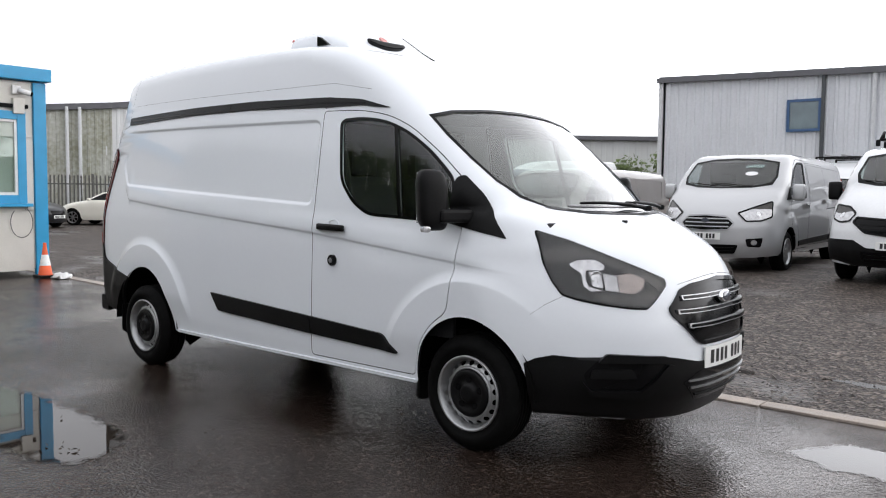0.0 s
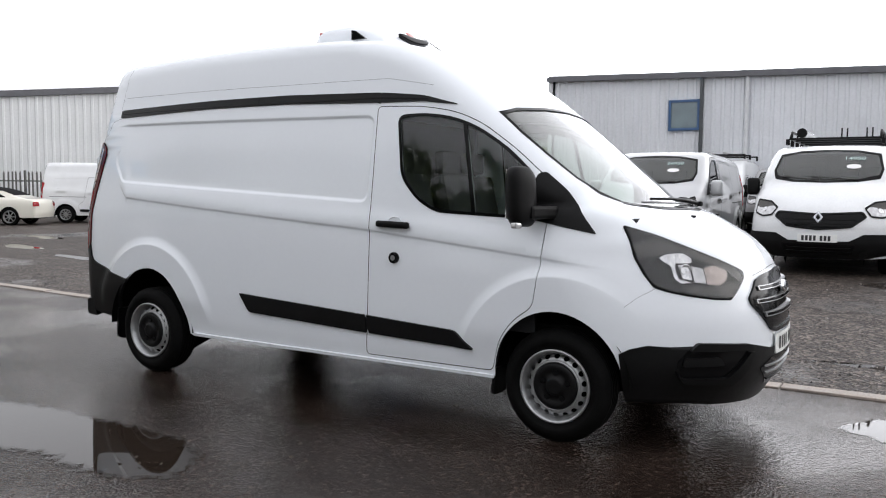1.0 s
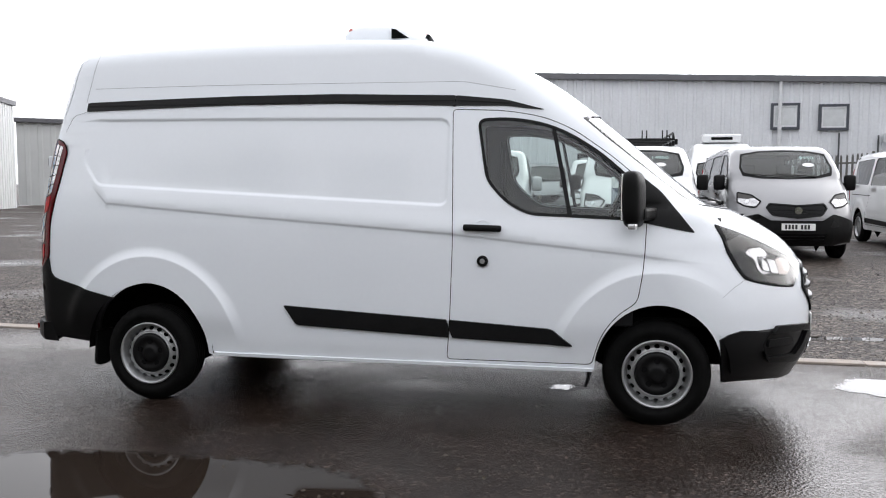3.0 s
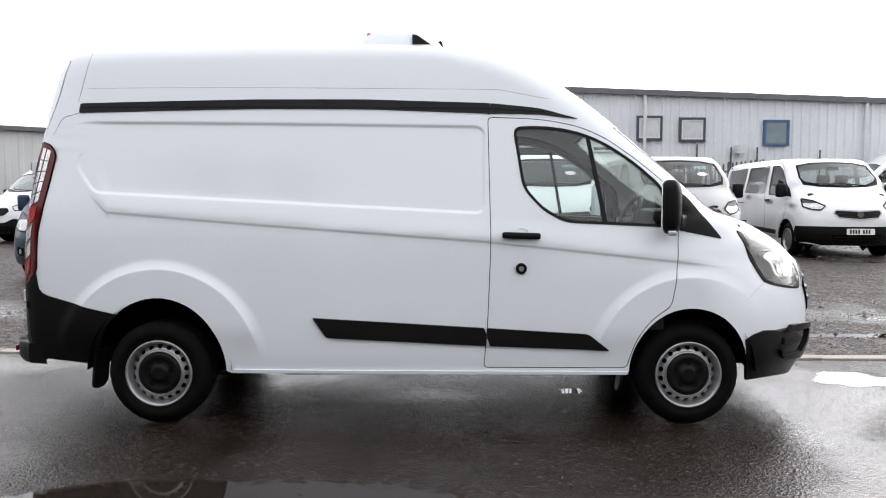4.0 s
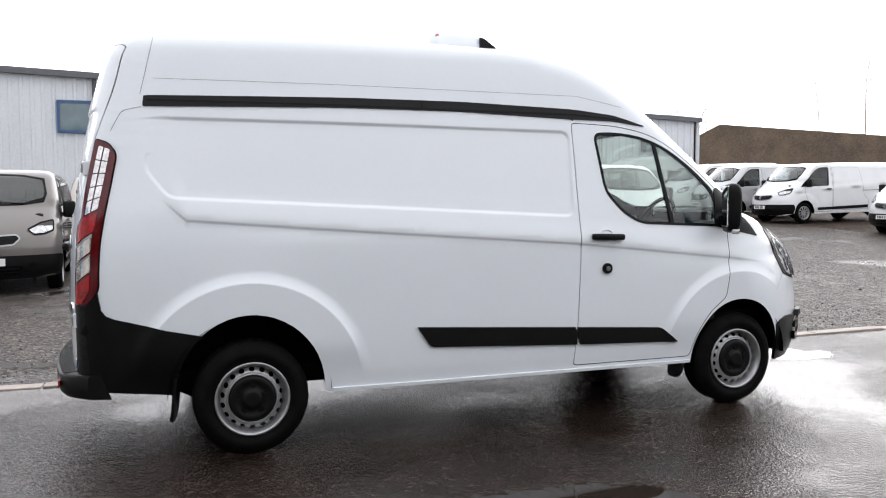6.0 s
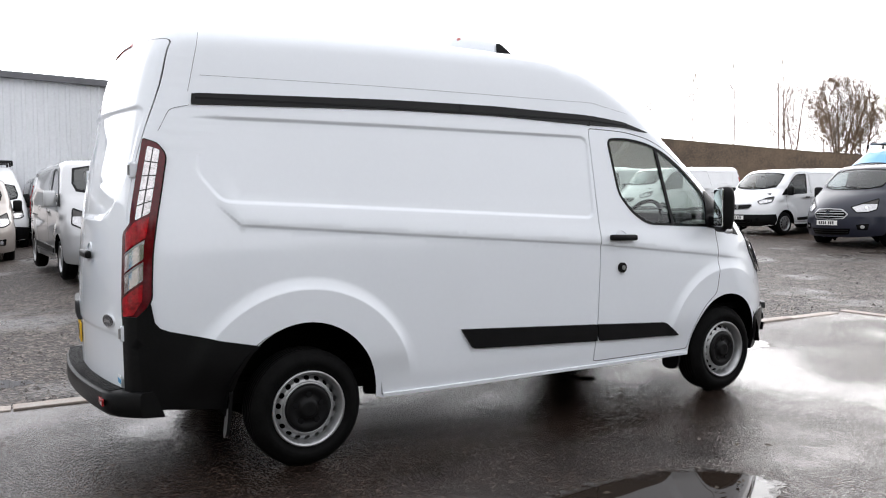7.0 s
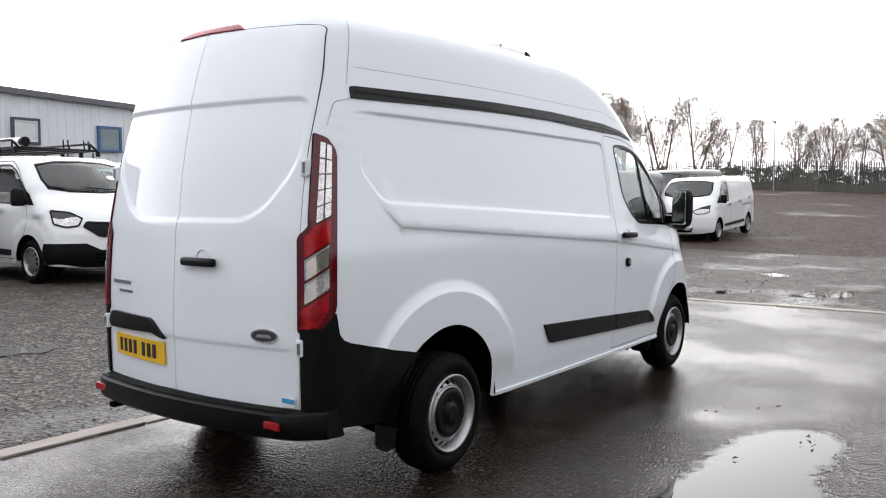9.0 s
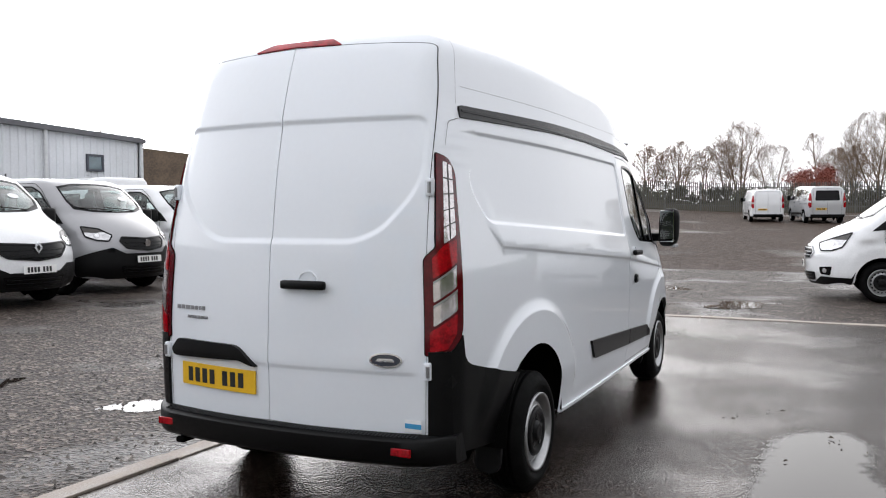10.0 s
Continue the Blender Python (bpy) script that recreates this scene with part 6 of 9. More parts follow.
    # hinges
    for side in (-1, 1):
        for z, y in ((1.60, 0.738), (0.78, 0.760)):
            h = S.onto([(-side * y, z)], 180)[0]
            bm = box_bm((0.042, 0.034, 0.080), (h[0] - 0.005, y * side, z), 0.008)
            hinge = part("hinge", bm, M["white"], van, "white door hinge")
            part("hinge_pin", cyl_bm(0.009, 0.05, (h[0] - 0.026, (y + 0.006) * side, z), axis="Z", seg=12), M["satin"], hinge)
    # high brake lamp
    skin_part("brake_lamp", S, 180, rounded([(-y, z) for y, z in [(0.31, 2.302), (0.21, 2.338), (-0.15, 2.336), (-0.215, 2.302), (0.05, 2.310)]], 0.012), M["red_lens"], van, "dark red high brake lamp", step=0.03, lift=0.008, skirt=0.01)
    # tail lamps on the rear corners
    lamp = [(-2.457, -0.764, 1.757), (-2.399, -0.792, 1.737), (-2.357, -0.808, 1.677), (-2.437, -0.878, 1.284), (-2.466, -0.900, 0.949), (-2.510, -0.886, 0.882), (-2.545, -0.860, 0.854),
            (-2.576, -0.772, 0.850), (-2.558, -0.757, 1.281), (-2.534, -0.805, 1.330), (-2.521, -0.790, 1.36)]
    L = rounded(uz(lamp, -135), [0.008, 0.02, 0.03, 0.05, 0.03, 0.03, 0.03, 0.01, 0.02, 0.02, 0.02])
    lenses = (("reversing_lens", "tail_clear", [(-2.438, -0.783, 1.720), (-2.386, -0.800, 1.700), (-2.453, -0.856, 1.381), (-2.516, -0.832, 1.345)]),
              ("indicator_lens", "red_lens", [(-2.521, -0.83, 1.335), (-2.456, -0.86, 1.365), (-2.476, -0.875, 1.262), (-2.554, -0.800, 1.19), (-2.546, -0.79, 1.28)]),
              ("fog_lens", "tail_clear", [(-2.556, -0.803, 1.178), (-2.483, -0.873, 1.248), (-2.496, -0.885, 1.155), (-2.564, -0.810, 1.085)]),
              ("side_lens", "tail_clear", [(-2.564, -0.810, 1.072), (-2.496, -0.885, 1.142), (-2.501, -0.890, 1.050), (-2.569, -0.812, 0.978)]),
              ("stop_lens", "red_lens", [(-2.573, -0.796, 0.955), (-2.501, -0.890, 1.035), (-2.508, -0.889, 0.946), (-2.542, -0.865, 0.879), (-2.573, -0.795, 0.864)]))
    for mir in (False, True):
        lob = skin_part("tail_lamp", S, -135, L, M["deep_red"], van, "tall red and clear tail lamp", step=0.025, lift=0.010, skirt=0.016, mirror=mir)
        skin_part("lamp_gap", S, -135, grown(L, 0.006), M["gap"], van, holes=[grown(L, -0.002)], step=0.03, lift=0.0015, mirror=mir)
        for nm, mat, pts in lenses:
            lens = skin_part(nm, S, -135, rounded(uz(pts, -135), 0.008), M[mat], lob, step=0.02, lift=0.0135, skirt=0.004, mirror=mir)
            if nm == "reversing_lens":
                P4 = uz(pts, -135)
                for k in range(1, 5):
                    a, b = np.array(P4[0]) + (np.array(P4[3]) - P4[0]) * k / 5, np.array(P4[1]) + (np.array(P4[2]) - P4[1]) * k / 5
                    skin_part("lens_bar", S, -135, [tuple(a), tuple(b), (b[0], b[1] - 0.005), (a[0], a[1] - 0.005)], M["lamp_grey"], lens, step=0.02, lift=0.0155, mirror=mir)
                a, b = (np.array(P4[0]) + P4[1]) / 2, (np.array(P4[2]) + P4[3]) / 2
                skin_part("lens_bar", S, -135, [(a[0] - 0.0025, a[1]), (a[0] + 0.0025, a[1]), (b[0] + 0.0025, b[1]), (b[0] - 0.0025, b[1])], M["lamp_grey"], lens, step=0.02, lift=0.0155, mirror=mir)
            if nm in ("fog_lens", "side_lens"):
                P4 = uz(pts, -135)
                skin_part("divider", S, -135, [P4[0], P4[1], (P4[1][0], P4[1][1] - 0.010), (P4[0][0], P4[0][1] - 0.010)], M["satin"], lens, "silver divider", step=0.02, lift=0.016, skirt=0.003, mirror=mir)
    # black strips along the roof seam
    strip = rounded([(-2.195, 1.943), (-2.185, 2.003), (-1.05, 2.02), (-0.36, 2.022), (0.41, 2.002), (0.72, 1.972), (0.955, 1.908), (0.87, 1.915), (0.72, 1.935), (0.395, 1.938), (-0.36, 1.962), (-1.05, 1.962)], [0.004, 0.004] + [0.05] * 4 + [0.006] + [0.05] * 5)
    for a0, a1 in ((-3, 0.405), (0.407, 3)):
        keep = [(min(max(x, a0), a1), z) for x, z in stepped(strip, 0.02, True)]
        clean = [p for i, p in enumerate(keep) if math.dist(p, keep[i - 1]) > 0.002]
        both(van, "roof_strip", -90, clean, "strip", "ridged black roof strip", step=0.03, lift=0.008, skirt=0.012, rim_step=9)
    for jx in (-0.62, -0.615):
        both(van, "strip_joint", -90, [(jx, 1.964), (jx + 0.003, 1.964), (jx + 0.003, 2.019), (jx, 2.019)], "gap", step=0.03, lift=0.0095)
    ridge = [(-2.17, 1.972), (-2.17, 1.982), (0.41, 1.972), (0.75, 1.95), (0.75, 1.943), (0.41, 1.964)]
    both(van, "strip_ridge", -90, ridge, "gloss_black", step=0.03, lift=0.011, skirt=0.004)
    # fold line on the high roof, its shade drawn as a dark strip, and its rear joint
    both(van, "roof_fold", -90, [(-2.14, 2.099), (0.45, 2.089), (0.78, 2.03), (0.78, 2.0315), (0.45, 2.0905), (-2.14, 2.1005)], "gap", step=0.03, lift=0.0008)
    both(van, "roof_joint", -90, [(-2.205, 2.01), (-2.13, 2.33), (-2.128, 2.33), (-2.203, 2.01)], "gap", step=0.03, lift=0.0008)
    both(van, "corner_joint", -90, rounded([(-2.20, 1.939), (-2.30, 1.915), (-2.36, 1.80), (-2.362, 1.80), (-2.302, 1.917), (-2.20, 1.941)], 0.03), "gap", step=0.03, lift=0.0008)
    # rubbing strips
    trim = rounded([(-0.69, 0.672), (-0.605, 0.548), (0.39, 0.50), (1.15, 0.474), (1.02, 0.575), (0.39, 0.612)], [0.008, 0.02, 0.1, 0.008, 0.03, 0.1])
    for a0, a1 in ((-3, 0.385), (0.391, 3)):
        keep = [(min(max(x, a0), a1), z) for x, z in stepped(trim, 0.02, True)]
        clean = [p for i, p in enumerate(keep) if math.dist(p, keep[i - 1]) > 0.002]
        both(van, "rubbing_strip", -90, clean, "strip", "black rubbing strip", step=0.03, lift=0.016, skirt=0.02, rim_step=9)
    both(van, "sill_lip", -90, [(-1.19, 0.322), (1.27, 0.318), (1.27, 0.336), (-1.19, 0.342)], "white", step=0.03, lift=0.012, skirt=0.016, sharp=80)
    # front bumper: flanks and nose in one black moulding
    arch_f = [p for p in arch(1.655, 0.375, 0.405, 0.33) if p[0] > 1.99]
    flank_b = [(2.005, 0.535), (2.06, 0.565), (2.14, 0.585), (2.25, 0.575), (2.36, 0.585), (2.44, 0.60), (2.44, 0.255), (2.03, 0.275)]
    zmid = 0.595
    f_b = [(-0.60, 0.585), (-0.46, 0.572), (-0.30, 0.538), (0.30, 0.538), (0.46, 0.572), (0.60, 0.585), (0.60, 0.25), (0.3, 0.235), (-0.3, 0.235), (-0.60, 0.25)]
    seam3 = S.onto([(-0.60, z) for z in np.linspace(0.25, 0.585, 18)], 0)
    side_out = [(2.005, 0.535), (2.06, 0.565), (2.14, 0.585), (2.25, 0.577)] + [(p[0], p[2]) for p in seam3[::-1]] + [(2.03, 0.275)]
    low = [skin(S, -90, stepped(side_out[:4], 0.02) + side_out[4:], (), 0.03, 0.012, 0.02, rim_step=9), skin(S, -90, stepped(side_out[:4], 0.02) + side_out[4:], (), 0.03, 0.012, 0.02, rim_step=9, mirror=True),
           skin(S, 0, [(-0.60, z) for z in np.linspace(0.25, 0.585, 18)] + stepped(f_b[:6], 0.02)[1:-1] + [(0.60, z) for z in np.linspace(0.585, 0.25, 18)] + stepped(f_b[6:], 0.03)[1:-1], (), 0.03, 0.012, 0.02, rim_step=9)]
    fb = welded("front_bumper", low, M["plastic"], van, "textured black front bumper", sharp=60)
    for mir in (False, True):
        fog = [(2.27, -0.805, 0.492), (2.323, -0.763, 0.564), (2.576, -0.496, 0.546), (2.528, -0.562, 0.466), (2.482, -0.605, 0.414), (2.293, -0.779, 0.415)]
        skin_part("fog_recess", S, -45, rounded(uz(fog, -45), 0.02), M["gloss_black"], fb, step=0.03, lift=0.0135, skirt=0.004, mirror=mir)
        hood = [(2.323, -0.763, 0.556), (2.357, -0.736, 0.600), (2.571, -0.503, 0.585), (2.582, -0.488, 0.548), (2.545, -0.53, 0.552)]
        skin_part("fog_brow", S, -45, rounded(uz(hood, -45), 0.014), M["plastic"], fb, step=0.03, lift=0.040, skirt=0.030, mirror=mir)
        pad = [(2.305, -0.779, 0.519), (2.458, -0.646, 0.520), (2.476, -0.625, 0.475), (2.296, -0.786, 0.474)]
        skin_part("fog_blank", S, -45, rounded(uz(pad, -45), 0.016), M["plastic"], fb, step=0.03, lift=0.026, skirt=0.012, mirror=mir)
        lip = LAMP["lip"]
        skin_part("fog_lip", S, -45, rounded(uz(lip, -45), 0.012), M["plastic"], fb, step=0.03, lift=0.034, skirt=0.024, mirror=mir)
    skin_part("lower_intake", S, 0, rounded([(-0.40, 0.435), (-0.30, 0.490), (0.30, 0.490), (0.40, 0.435), (0.25, 0.325), (-0.25, 0.325)], 0.02), M["gloss_black"], fb, step=0.03, lift=0.016, skirt=0.01)
    for z, half in ((0.362, 0.29), (0.402, 0.34), (0.442, 0.37)):
        skin_part("intake_slat", S, 0, [(-half, z), (half, z), (half, z + 0.008), (-half, z + 0.008)], M["satin"] if z > 0.39 else M["plastic"], fb, step=0.03, lift=0.024, skirt=0.01)
    pl = put("number_plate", None, van)
    skin_part("plate_base", S, 0, rounded([(-0.26, 0.498), (0.26, 0.498), (0.26, 0.609), (-0.26, 0.609)], 0.006), M["plate_white"], pl, step=0.05, lift=0.018, skirt=0.007)
    x = -0.212
    for k in range(7):
        skin_part("bar", S, 0, [(x, 0.518), (x + 0.034, 0.518), (x + 0.034, 0.589), (x, 0.589)], M["ink"], pl, step=0.03, lift=0.0195)
        x += 0.054 + (0.036 if k == 3 else 0)
    # grille with its frame and slats
    half_g = [(0.0, 0.950), (0.29, 0.930), (0.368, 0.908), (0.458, 0.818), (0.448, 0.790), (0.305, 0.648), (0.26, 0.634), (0.0, 0.634)]
    G = rounded(half_g + [(-y, z) for y, z in half_g[-2:0:-1]], 0.014)
    gr = skin_part("grille", S, 0, G, M["gloss_black"], van, "black slatted grille with plain oval badge", step=0.03, lift=0.004, skirt=0.012)
    skin_part("grille_frame", S, 0, grown(G, 0.010), M["gloss_black"], gr, holes=[grown(G, -0.010)], step=0.03, lift=0.014, skirt=0.02)
    for z0, half in ((0.857, 0.392), (0.790, 0.430), (0.716, 0.375)):
        skin_part("slat", S, 0, rounded([(-half, z0), (0, z0 + 0.004), (half, z0), (half, z0 + 0.024), (0, z0 + 0.028), (-half, z0 + 0.024)], 0.006), M["satin"], gr, "satin grey slat", step=0.03, lift=0.024, skirt=0.02)
        skin_part("slat_shadow", S, 0, rounded([(-half + 0.01, z0 + 0.005), (0, z0 + 0.009), (half - 0.01, z0 + 0.005), (half - 0.01, z0 + 0.019), (0, z0 + 0.023), (-half + 0.01, z0 + 0.019)], 0.003), M["gloss_black"], gr, step=0.03, lift=0.0255)
    bx = S.onto([(0, 0.858)], 0)[0]
    v, f = lathe([(0.001, 0.012), (0.062, 0.012), (0.068, 0.008), (0.072, 0.0), (0.07, -0.01)], 40, "X")
    v = [(x, y * 1.12, z * 0.50) for x, y, z in v]
    bd = put("badge", mesh_of("badge", v, f, M["chrome"], True), gr, "plain chrome-rimmed oval badge", m=pose(bx[0] + 0.024, 0, 0.858, 0, -12, 0))
    v = [(x + 0.004, y * 0.82, z * 0.78) for x, y, z in v]
    put("badge_face", mesh_of("badge_face", v, f, M["badge_blue"], True), bd)
    # headlamps
    H = rounded(uz(LAMP["outline"], -45), 0.012)
    for mir in (False, True):
        hl = skin_part("headlamp", S, -45, H, M["lamp_house"], van, "swept headlamp with clear reflector", step=0.04, lift=0.004, skirt=0.014, mirror=mir, soft=0.02)
        for nm, mat, lift in (("smoke", "lamp_grey", 0.008), ("bowl", "lamp_chrome", 0.013), ("high_beam", "clear_lens", 0.010), ("low_beam", "lamp_chrome", 0.010), ("indicator", "lamp_pink", 0.010), ("lower", "lamp_grey", 0.007)):
            skin_part({"smoke": "upper_bezel", "bowl": "reflector_rim", "high_beam": "reflector", "low_beam": "reflector", "indicator": "indicator", "lower": "lower_bezel"}[nm], S, -45,
                      rounded(uz(LAMP[nm], -45), 0.008), M[mat], hl, step=0.03, lift=lift, skirt=0.006, mirror=mir, soft=0.02)
        bowl = S.onto(uz([(2.275, -0.715, 0.985)], -45), -45)[0]
        v, f = lathe([(0.002, 0.004), (0.022, 0.006), (0.030, 0.012), (0.031, 0.016), (0.027, 0.018)], 28, "X")
        put("projector", mesh_of("projector", v, f, M["lamp_chrome"], True), hl, m=pose(bowl[0] + 0.001, bowl[1] * (-1 if mir else 1), bowl[2], 0, 0, 45 if mir else -45))
        skin_part("lens", S, -45, grown(H, -0.003), M["lens"], hl, step=0.05, lift=0.024, mirror=mir, soft=0.03)
        skin_part("headlamp_gap", S, -45, grown(H, 0.006), M["gap"], van, holes=[grown(H, -0.002)], step=0.03, lift=0.0012, mirror=mir)
        # short joint under the lamp
        wing = [(2.165, 0.888), (2.085, 0.839), (2.023, 0.786)]
        skin_part("wing_joint", S, -90, wing + [(x - 0.001, z - 0.0025) for x, z in wing[::-1]], M["gap"], van, step=0.03, lift=0.0008, mirror=mir)
    lead = [(y, 0.976 - 0.045 * (y / 0.42) ** 2) for y in np.linspace(-0.37, 0.37, 17)]
    skin_part("bonnet_gap", S, 0, lead + [(y, z - 0.0025) for y, z in lead[::-1]], M["gap"], van, step=0.03, lift=0.001)
    for y in (-0.30, 0.32):
        w = S.onto([(2.22, y)], "top")[0]
        part("washer_jet", box_bm((0.03, 0.02, 0.014), tuple(w + (0, 0, 0.004)), 0.005), M["plastic"], van)
    # cowl and wipers
    cowl = [(-0.62, 1.330), (-0.42, 1.305), (0, 1.295), (0.42, 1.305), (0.62, 1.330), (0.58, 1.318), (0.42, 1.296), (0, 1.286), (-0.42, 1.296), (-0.58, 1.318)]
    skin_part("cowl", S, 0, rounded(cowl, 0.006), M["plastic"], van, "black wiper cowl", step=0.04, lift=0.003, skirt=0.006)
    for y0, y1, z1 in ((0.62, -0.02, 1.335), (0.12, -0.46, 1.332)):
        path = [S.onto([(y, z)], 0)[0] + (0.018, 0, 0.024) for y, z in ((y0, 1.300), (y0 * 0.8 + y1 * 0.2, 1.322), ((y0 + y1) / 2, 1.332), (y1 + 0.06, z1))]
        v, f = tube(path, 0.013, 8, 0.007)
        arm = put("wiper_arm", mesh_of("wiper_arm", v, f, M["plastic"], True), van)
        part("pivot", cyl_bm(0.022, 0.03, tuple(path[0]), axis="Z", seg=14, bevel=0.005), M["plastic"], arm)
        path = [S.onto([(y, z)], 0)[0] + (0.010, 0, 0.012) for y, z in ((y0 + 0.02, 1.318), ((y0 + y1) / 2, 1.320), (y1 - 0.03, z1 - 0.006))]
        v, f = tube(path, 0.0075, 6)
        put("wiper_blade", mesh_of("wiper_blade", v, f, M["satin"], True), van)
    # rear bumper: corners, apron and tread step
    tl = S.onto([(0.842, z) for z in np.linspace(0.40, 0.868, 20)], 180)
    side_out = stepped([(-1.908, 0.682), (-1.947, 0.65), (-1.984, 0.60), (-2.022, 0.53), (-2.046, 0.45), (-2.06, 0.36), (tl[0][0], 0.40)][::-1], 0.02) + stepped([(-1.908, 0.682), (-2.10, 0.722), (-2.276, 0.768), (-2.36, 0.790), (-2.400, 0.808), (-2.424, 0.838), (-2.432, 0.885), (-2.440, 0.935), (tl[-1][0], 0.868)], 0.02)[1:-1] + [(p[0], p[2]) for p in tl[::-1]][:-1]
    rear_out = [(0.842, z) for z in np.linspace(0.868, 0.40, 20)] + stepped([(0.842, 0.40), (-0.842, 0.40)], 0.03)[1:-1] + [(-0.842, z) for z in np.linspace(0.40, 0.868, 20)] + stepped([(-0.842, 0.868), (-0.76, 0.868), (-0.755, 0.49), (0.755, 0.49), (0.76, 0.868), (0.842, 0.868)], 0.02)[1:-1]
    rb = welded("rear_bumper", [skin(S, -90, side_out, (), 0.03, 0.014, 0.02, rim_step=9), skin(S, -90, side_out, (), 0.03, 0.014, 0.02, rim_step=9, mirror=True), skin(S, 180, rear_out, (), 0.03, 0.014, 0.02, rim_step=9)], M["plastic"], van, "textured black rear bumper with step", sharp=60)
    # the step: a bowed ledge
    v, f = [], []
    ys = np.linspace(-0.872, 0.872, 49)
    prof = [(0.02, 0.492), (-0.075, 0.488), (-0.092, 0.474), (-0.092, 0.385), (-0.07, 0.362), (0.10, 0.355)]
    for y in ys:
        q = (abs(y) / 0.9) ** 2
        base = -2.622 + 0.11 * q + 0.10 * max(0, (abs(y) - 0.70) / 0.2) ** 2
        for dx, z in prof:
            v.append((base + dx * (1 - 0.45 * max(0, (abs(y) - 0.70) / 0.2)), y, z))
    k = len(prof)
    for i in range(len(ys) - 1):
        for j in range(k - 1):
            f.append((i * k + j, i * k + j + 1, (i + 1) * k + j + 1, (i + 1) * k + j))
    f += [tuple(range(k)), tuple(range(len(v) - 1, len(v) - 1 - k, -1))]
    me = mesh_of("step", v, f, M["plastic"], True)
    me.set_sharp_from_angle(angle=radians(50))
    put("step", me, rb)
    bm = bmesh.new()
    for i in range(80):
        y = -0.72 + i * 0.0182
        q = (abs(y) / 0.9) ** 2
        box_bm((0.075, 0.006, 0.004), (-2.665 + 0.11 * q, y, 0.492), bm=bm, turn=Matrix.Rotation(0.15, 4, "Z"))
    part("tread", bm, M["plastic"], rb)
    for y in (-0.66, 0.68):
        q = (abs(y) / 0.9) ** 2
        part("reflector", box_bm((0.012, 0.125, 0.036), (-2.714 + 0.11 * q, y, 0.43), 0.004), M["red_lens"], rb, "red reflector")
    part("tow_eye", box_bm((0.16, 0.05, 0.03), (-2.56, 0.62, 0.335), 0.01), M["under"], van)
    # underside, wheels, flaps
    bm = box_bm((4.6, 1.5, 0.12), (0, 0, 0.40), 0.03)
    box_bm((0.55, 0.8, 0.12), (2.2, 0, 0.33), 0.04, bm)
    box_bm((0.34, 1.5, 0.1), (-2.32, 0, 0.43), 0.03, bm)
    box_bm((2.0, 0.14, 0.08), (0.1, -0.40, 0.33), 0.03, bm)
    box_bm((0.7, 0.3, 0.10), (-0.6, 0.35, 0.33), 0.04, bm)
    part("underside", bm, M["under"], van)
    for x in (-1.65, 1.65):
        v, f = tube([(x, -0.8, 0.31), (x, 0.8, 0.31)], 0.05, 10)
        put("axle", mesh_of("axle", v, f, M["under"]), van)
        for side in (-1, 1):
            wheel(van, (x, 0.862 * side, 0.317), side, R=0.3195, rim=0.204)
            well(van, x, 0.55 * side, 0.955 * side, 0.425 if x > 0 else 0.45)
    for side in (-1, 1):
        for x, y, w, h, z, a in ((-2.045, 0.85, 0.15, 0.25, 0.325, 12), (1.262, 0.83, 0.17, 0.17, 0.28, 6)):
            bm = bmesh.new()
            ring = rounded([(-w / 2, -h / 2), (w / 2, -h / 2), (w / 2, h / 2), (-w / 2, h / 2)], [0.06, 0.06, 0.01, 0.01])
            back = [bm.verts.new((-0.009 - 0.03 * (q[1] / h - 0.5) ** 2, *q)) for q in ring]
            face = [bm.verts.new((0.009 - 0.03 * (q[1] / h - 0.5) ** 2, *q)) for q in ring]
            bm.faces.new(back[::-1])
            bm.faces.new(face)
            for i in range(len(ring)):
                bm.faces.new((back[i], back[(i + 1) % len(ring)], face[(i + 1) % len(ring)], face[i]))
            part("mud_flap", bm, M["plastic"], van, "black mud flap", m=pose(x, y * side, z, 0, 0, a * side))
    v, f = tube([(-1.15, -0.62, 0.30), (-0.9, -0.62, 0.27), (-0.3, -0.6, 0.27)], 0.035, 10)
    put("exhaust", mesh_of("exhaust", v, f, M["under"], True), van)
    # cab
    part("cab_floor", box_bm((1.9, 1.72, 0.05), (1.2, 0, 0.62)), M["under"], van)
    bm = box_bm((0.03, 1.70, 1.32), (0.16, 0, 1.23), 0.01)
    part("bulkhead", bm, M["dash"], van)
    bm = box_bm((0.5, 1.56, 0.30), (1.80, 0, 1.12), 0.08)
    box_bm((0.26, 0.42, 0.12), (1.62, -0.37, 1.28), 0.05, bm)
    box_bm((0.2, 0.34, 0.5), (1.55, 0, 0.95), 0.05, bm)
    part("dashboard", bm, M["dash"], van)
    part("display", box_bm((0.02, 0.22, 0.14), (1.55, 0.02, 1.30), 0.006, turn=Matrix.Rotation(radians(-12), 4, "Y")), M["gloss_black"], van)
    for y in (-0.42, 0.22, 0.62):
        w = 0.5 if y < 0 else 0.40
        st = put("seat", None, van, "dark grey cloth cab seat", m=pose(0.56, y, 0))
        part("cushion", box_bm((0.5, w, 0.16), (0.05, 0, 0.86), 0.05), M["seat"], st)
        part("backrest", box_bm((0.15, w, 0.62), (-0.22, 0, 1.20), 0.06, turn=Matrix.Rotation(radians(-12), 4, "Y")), M["seat"], st)
        part("headrest", box_bm((0.09, 0.26, 0.17), (-0.30, 0, 1.60), 0.035), M["seat"], st)
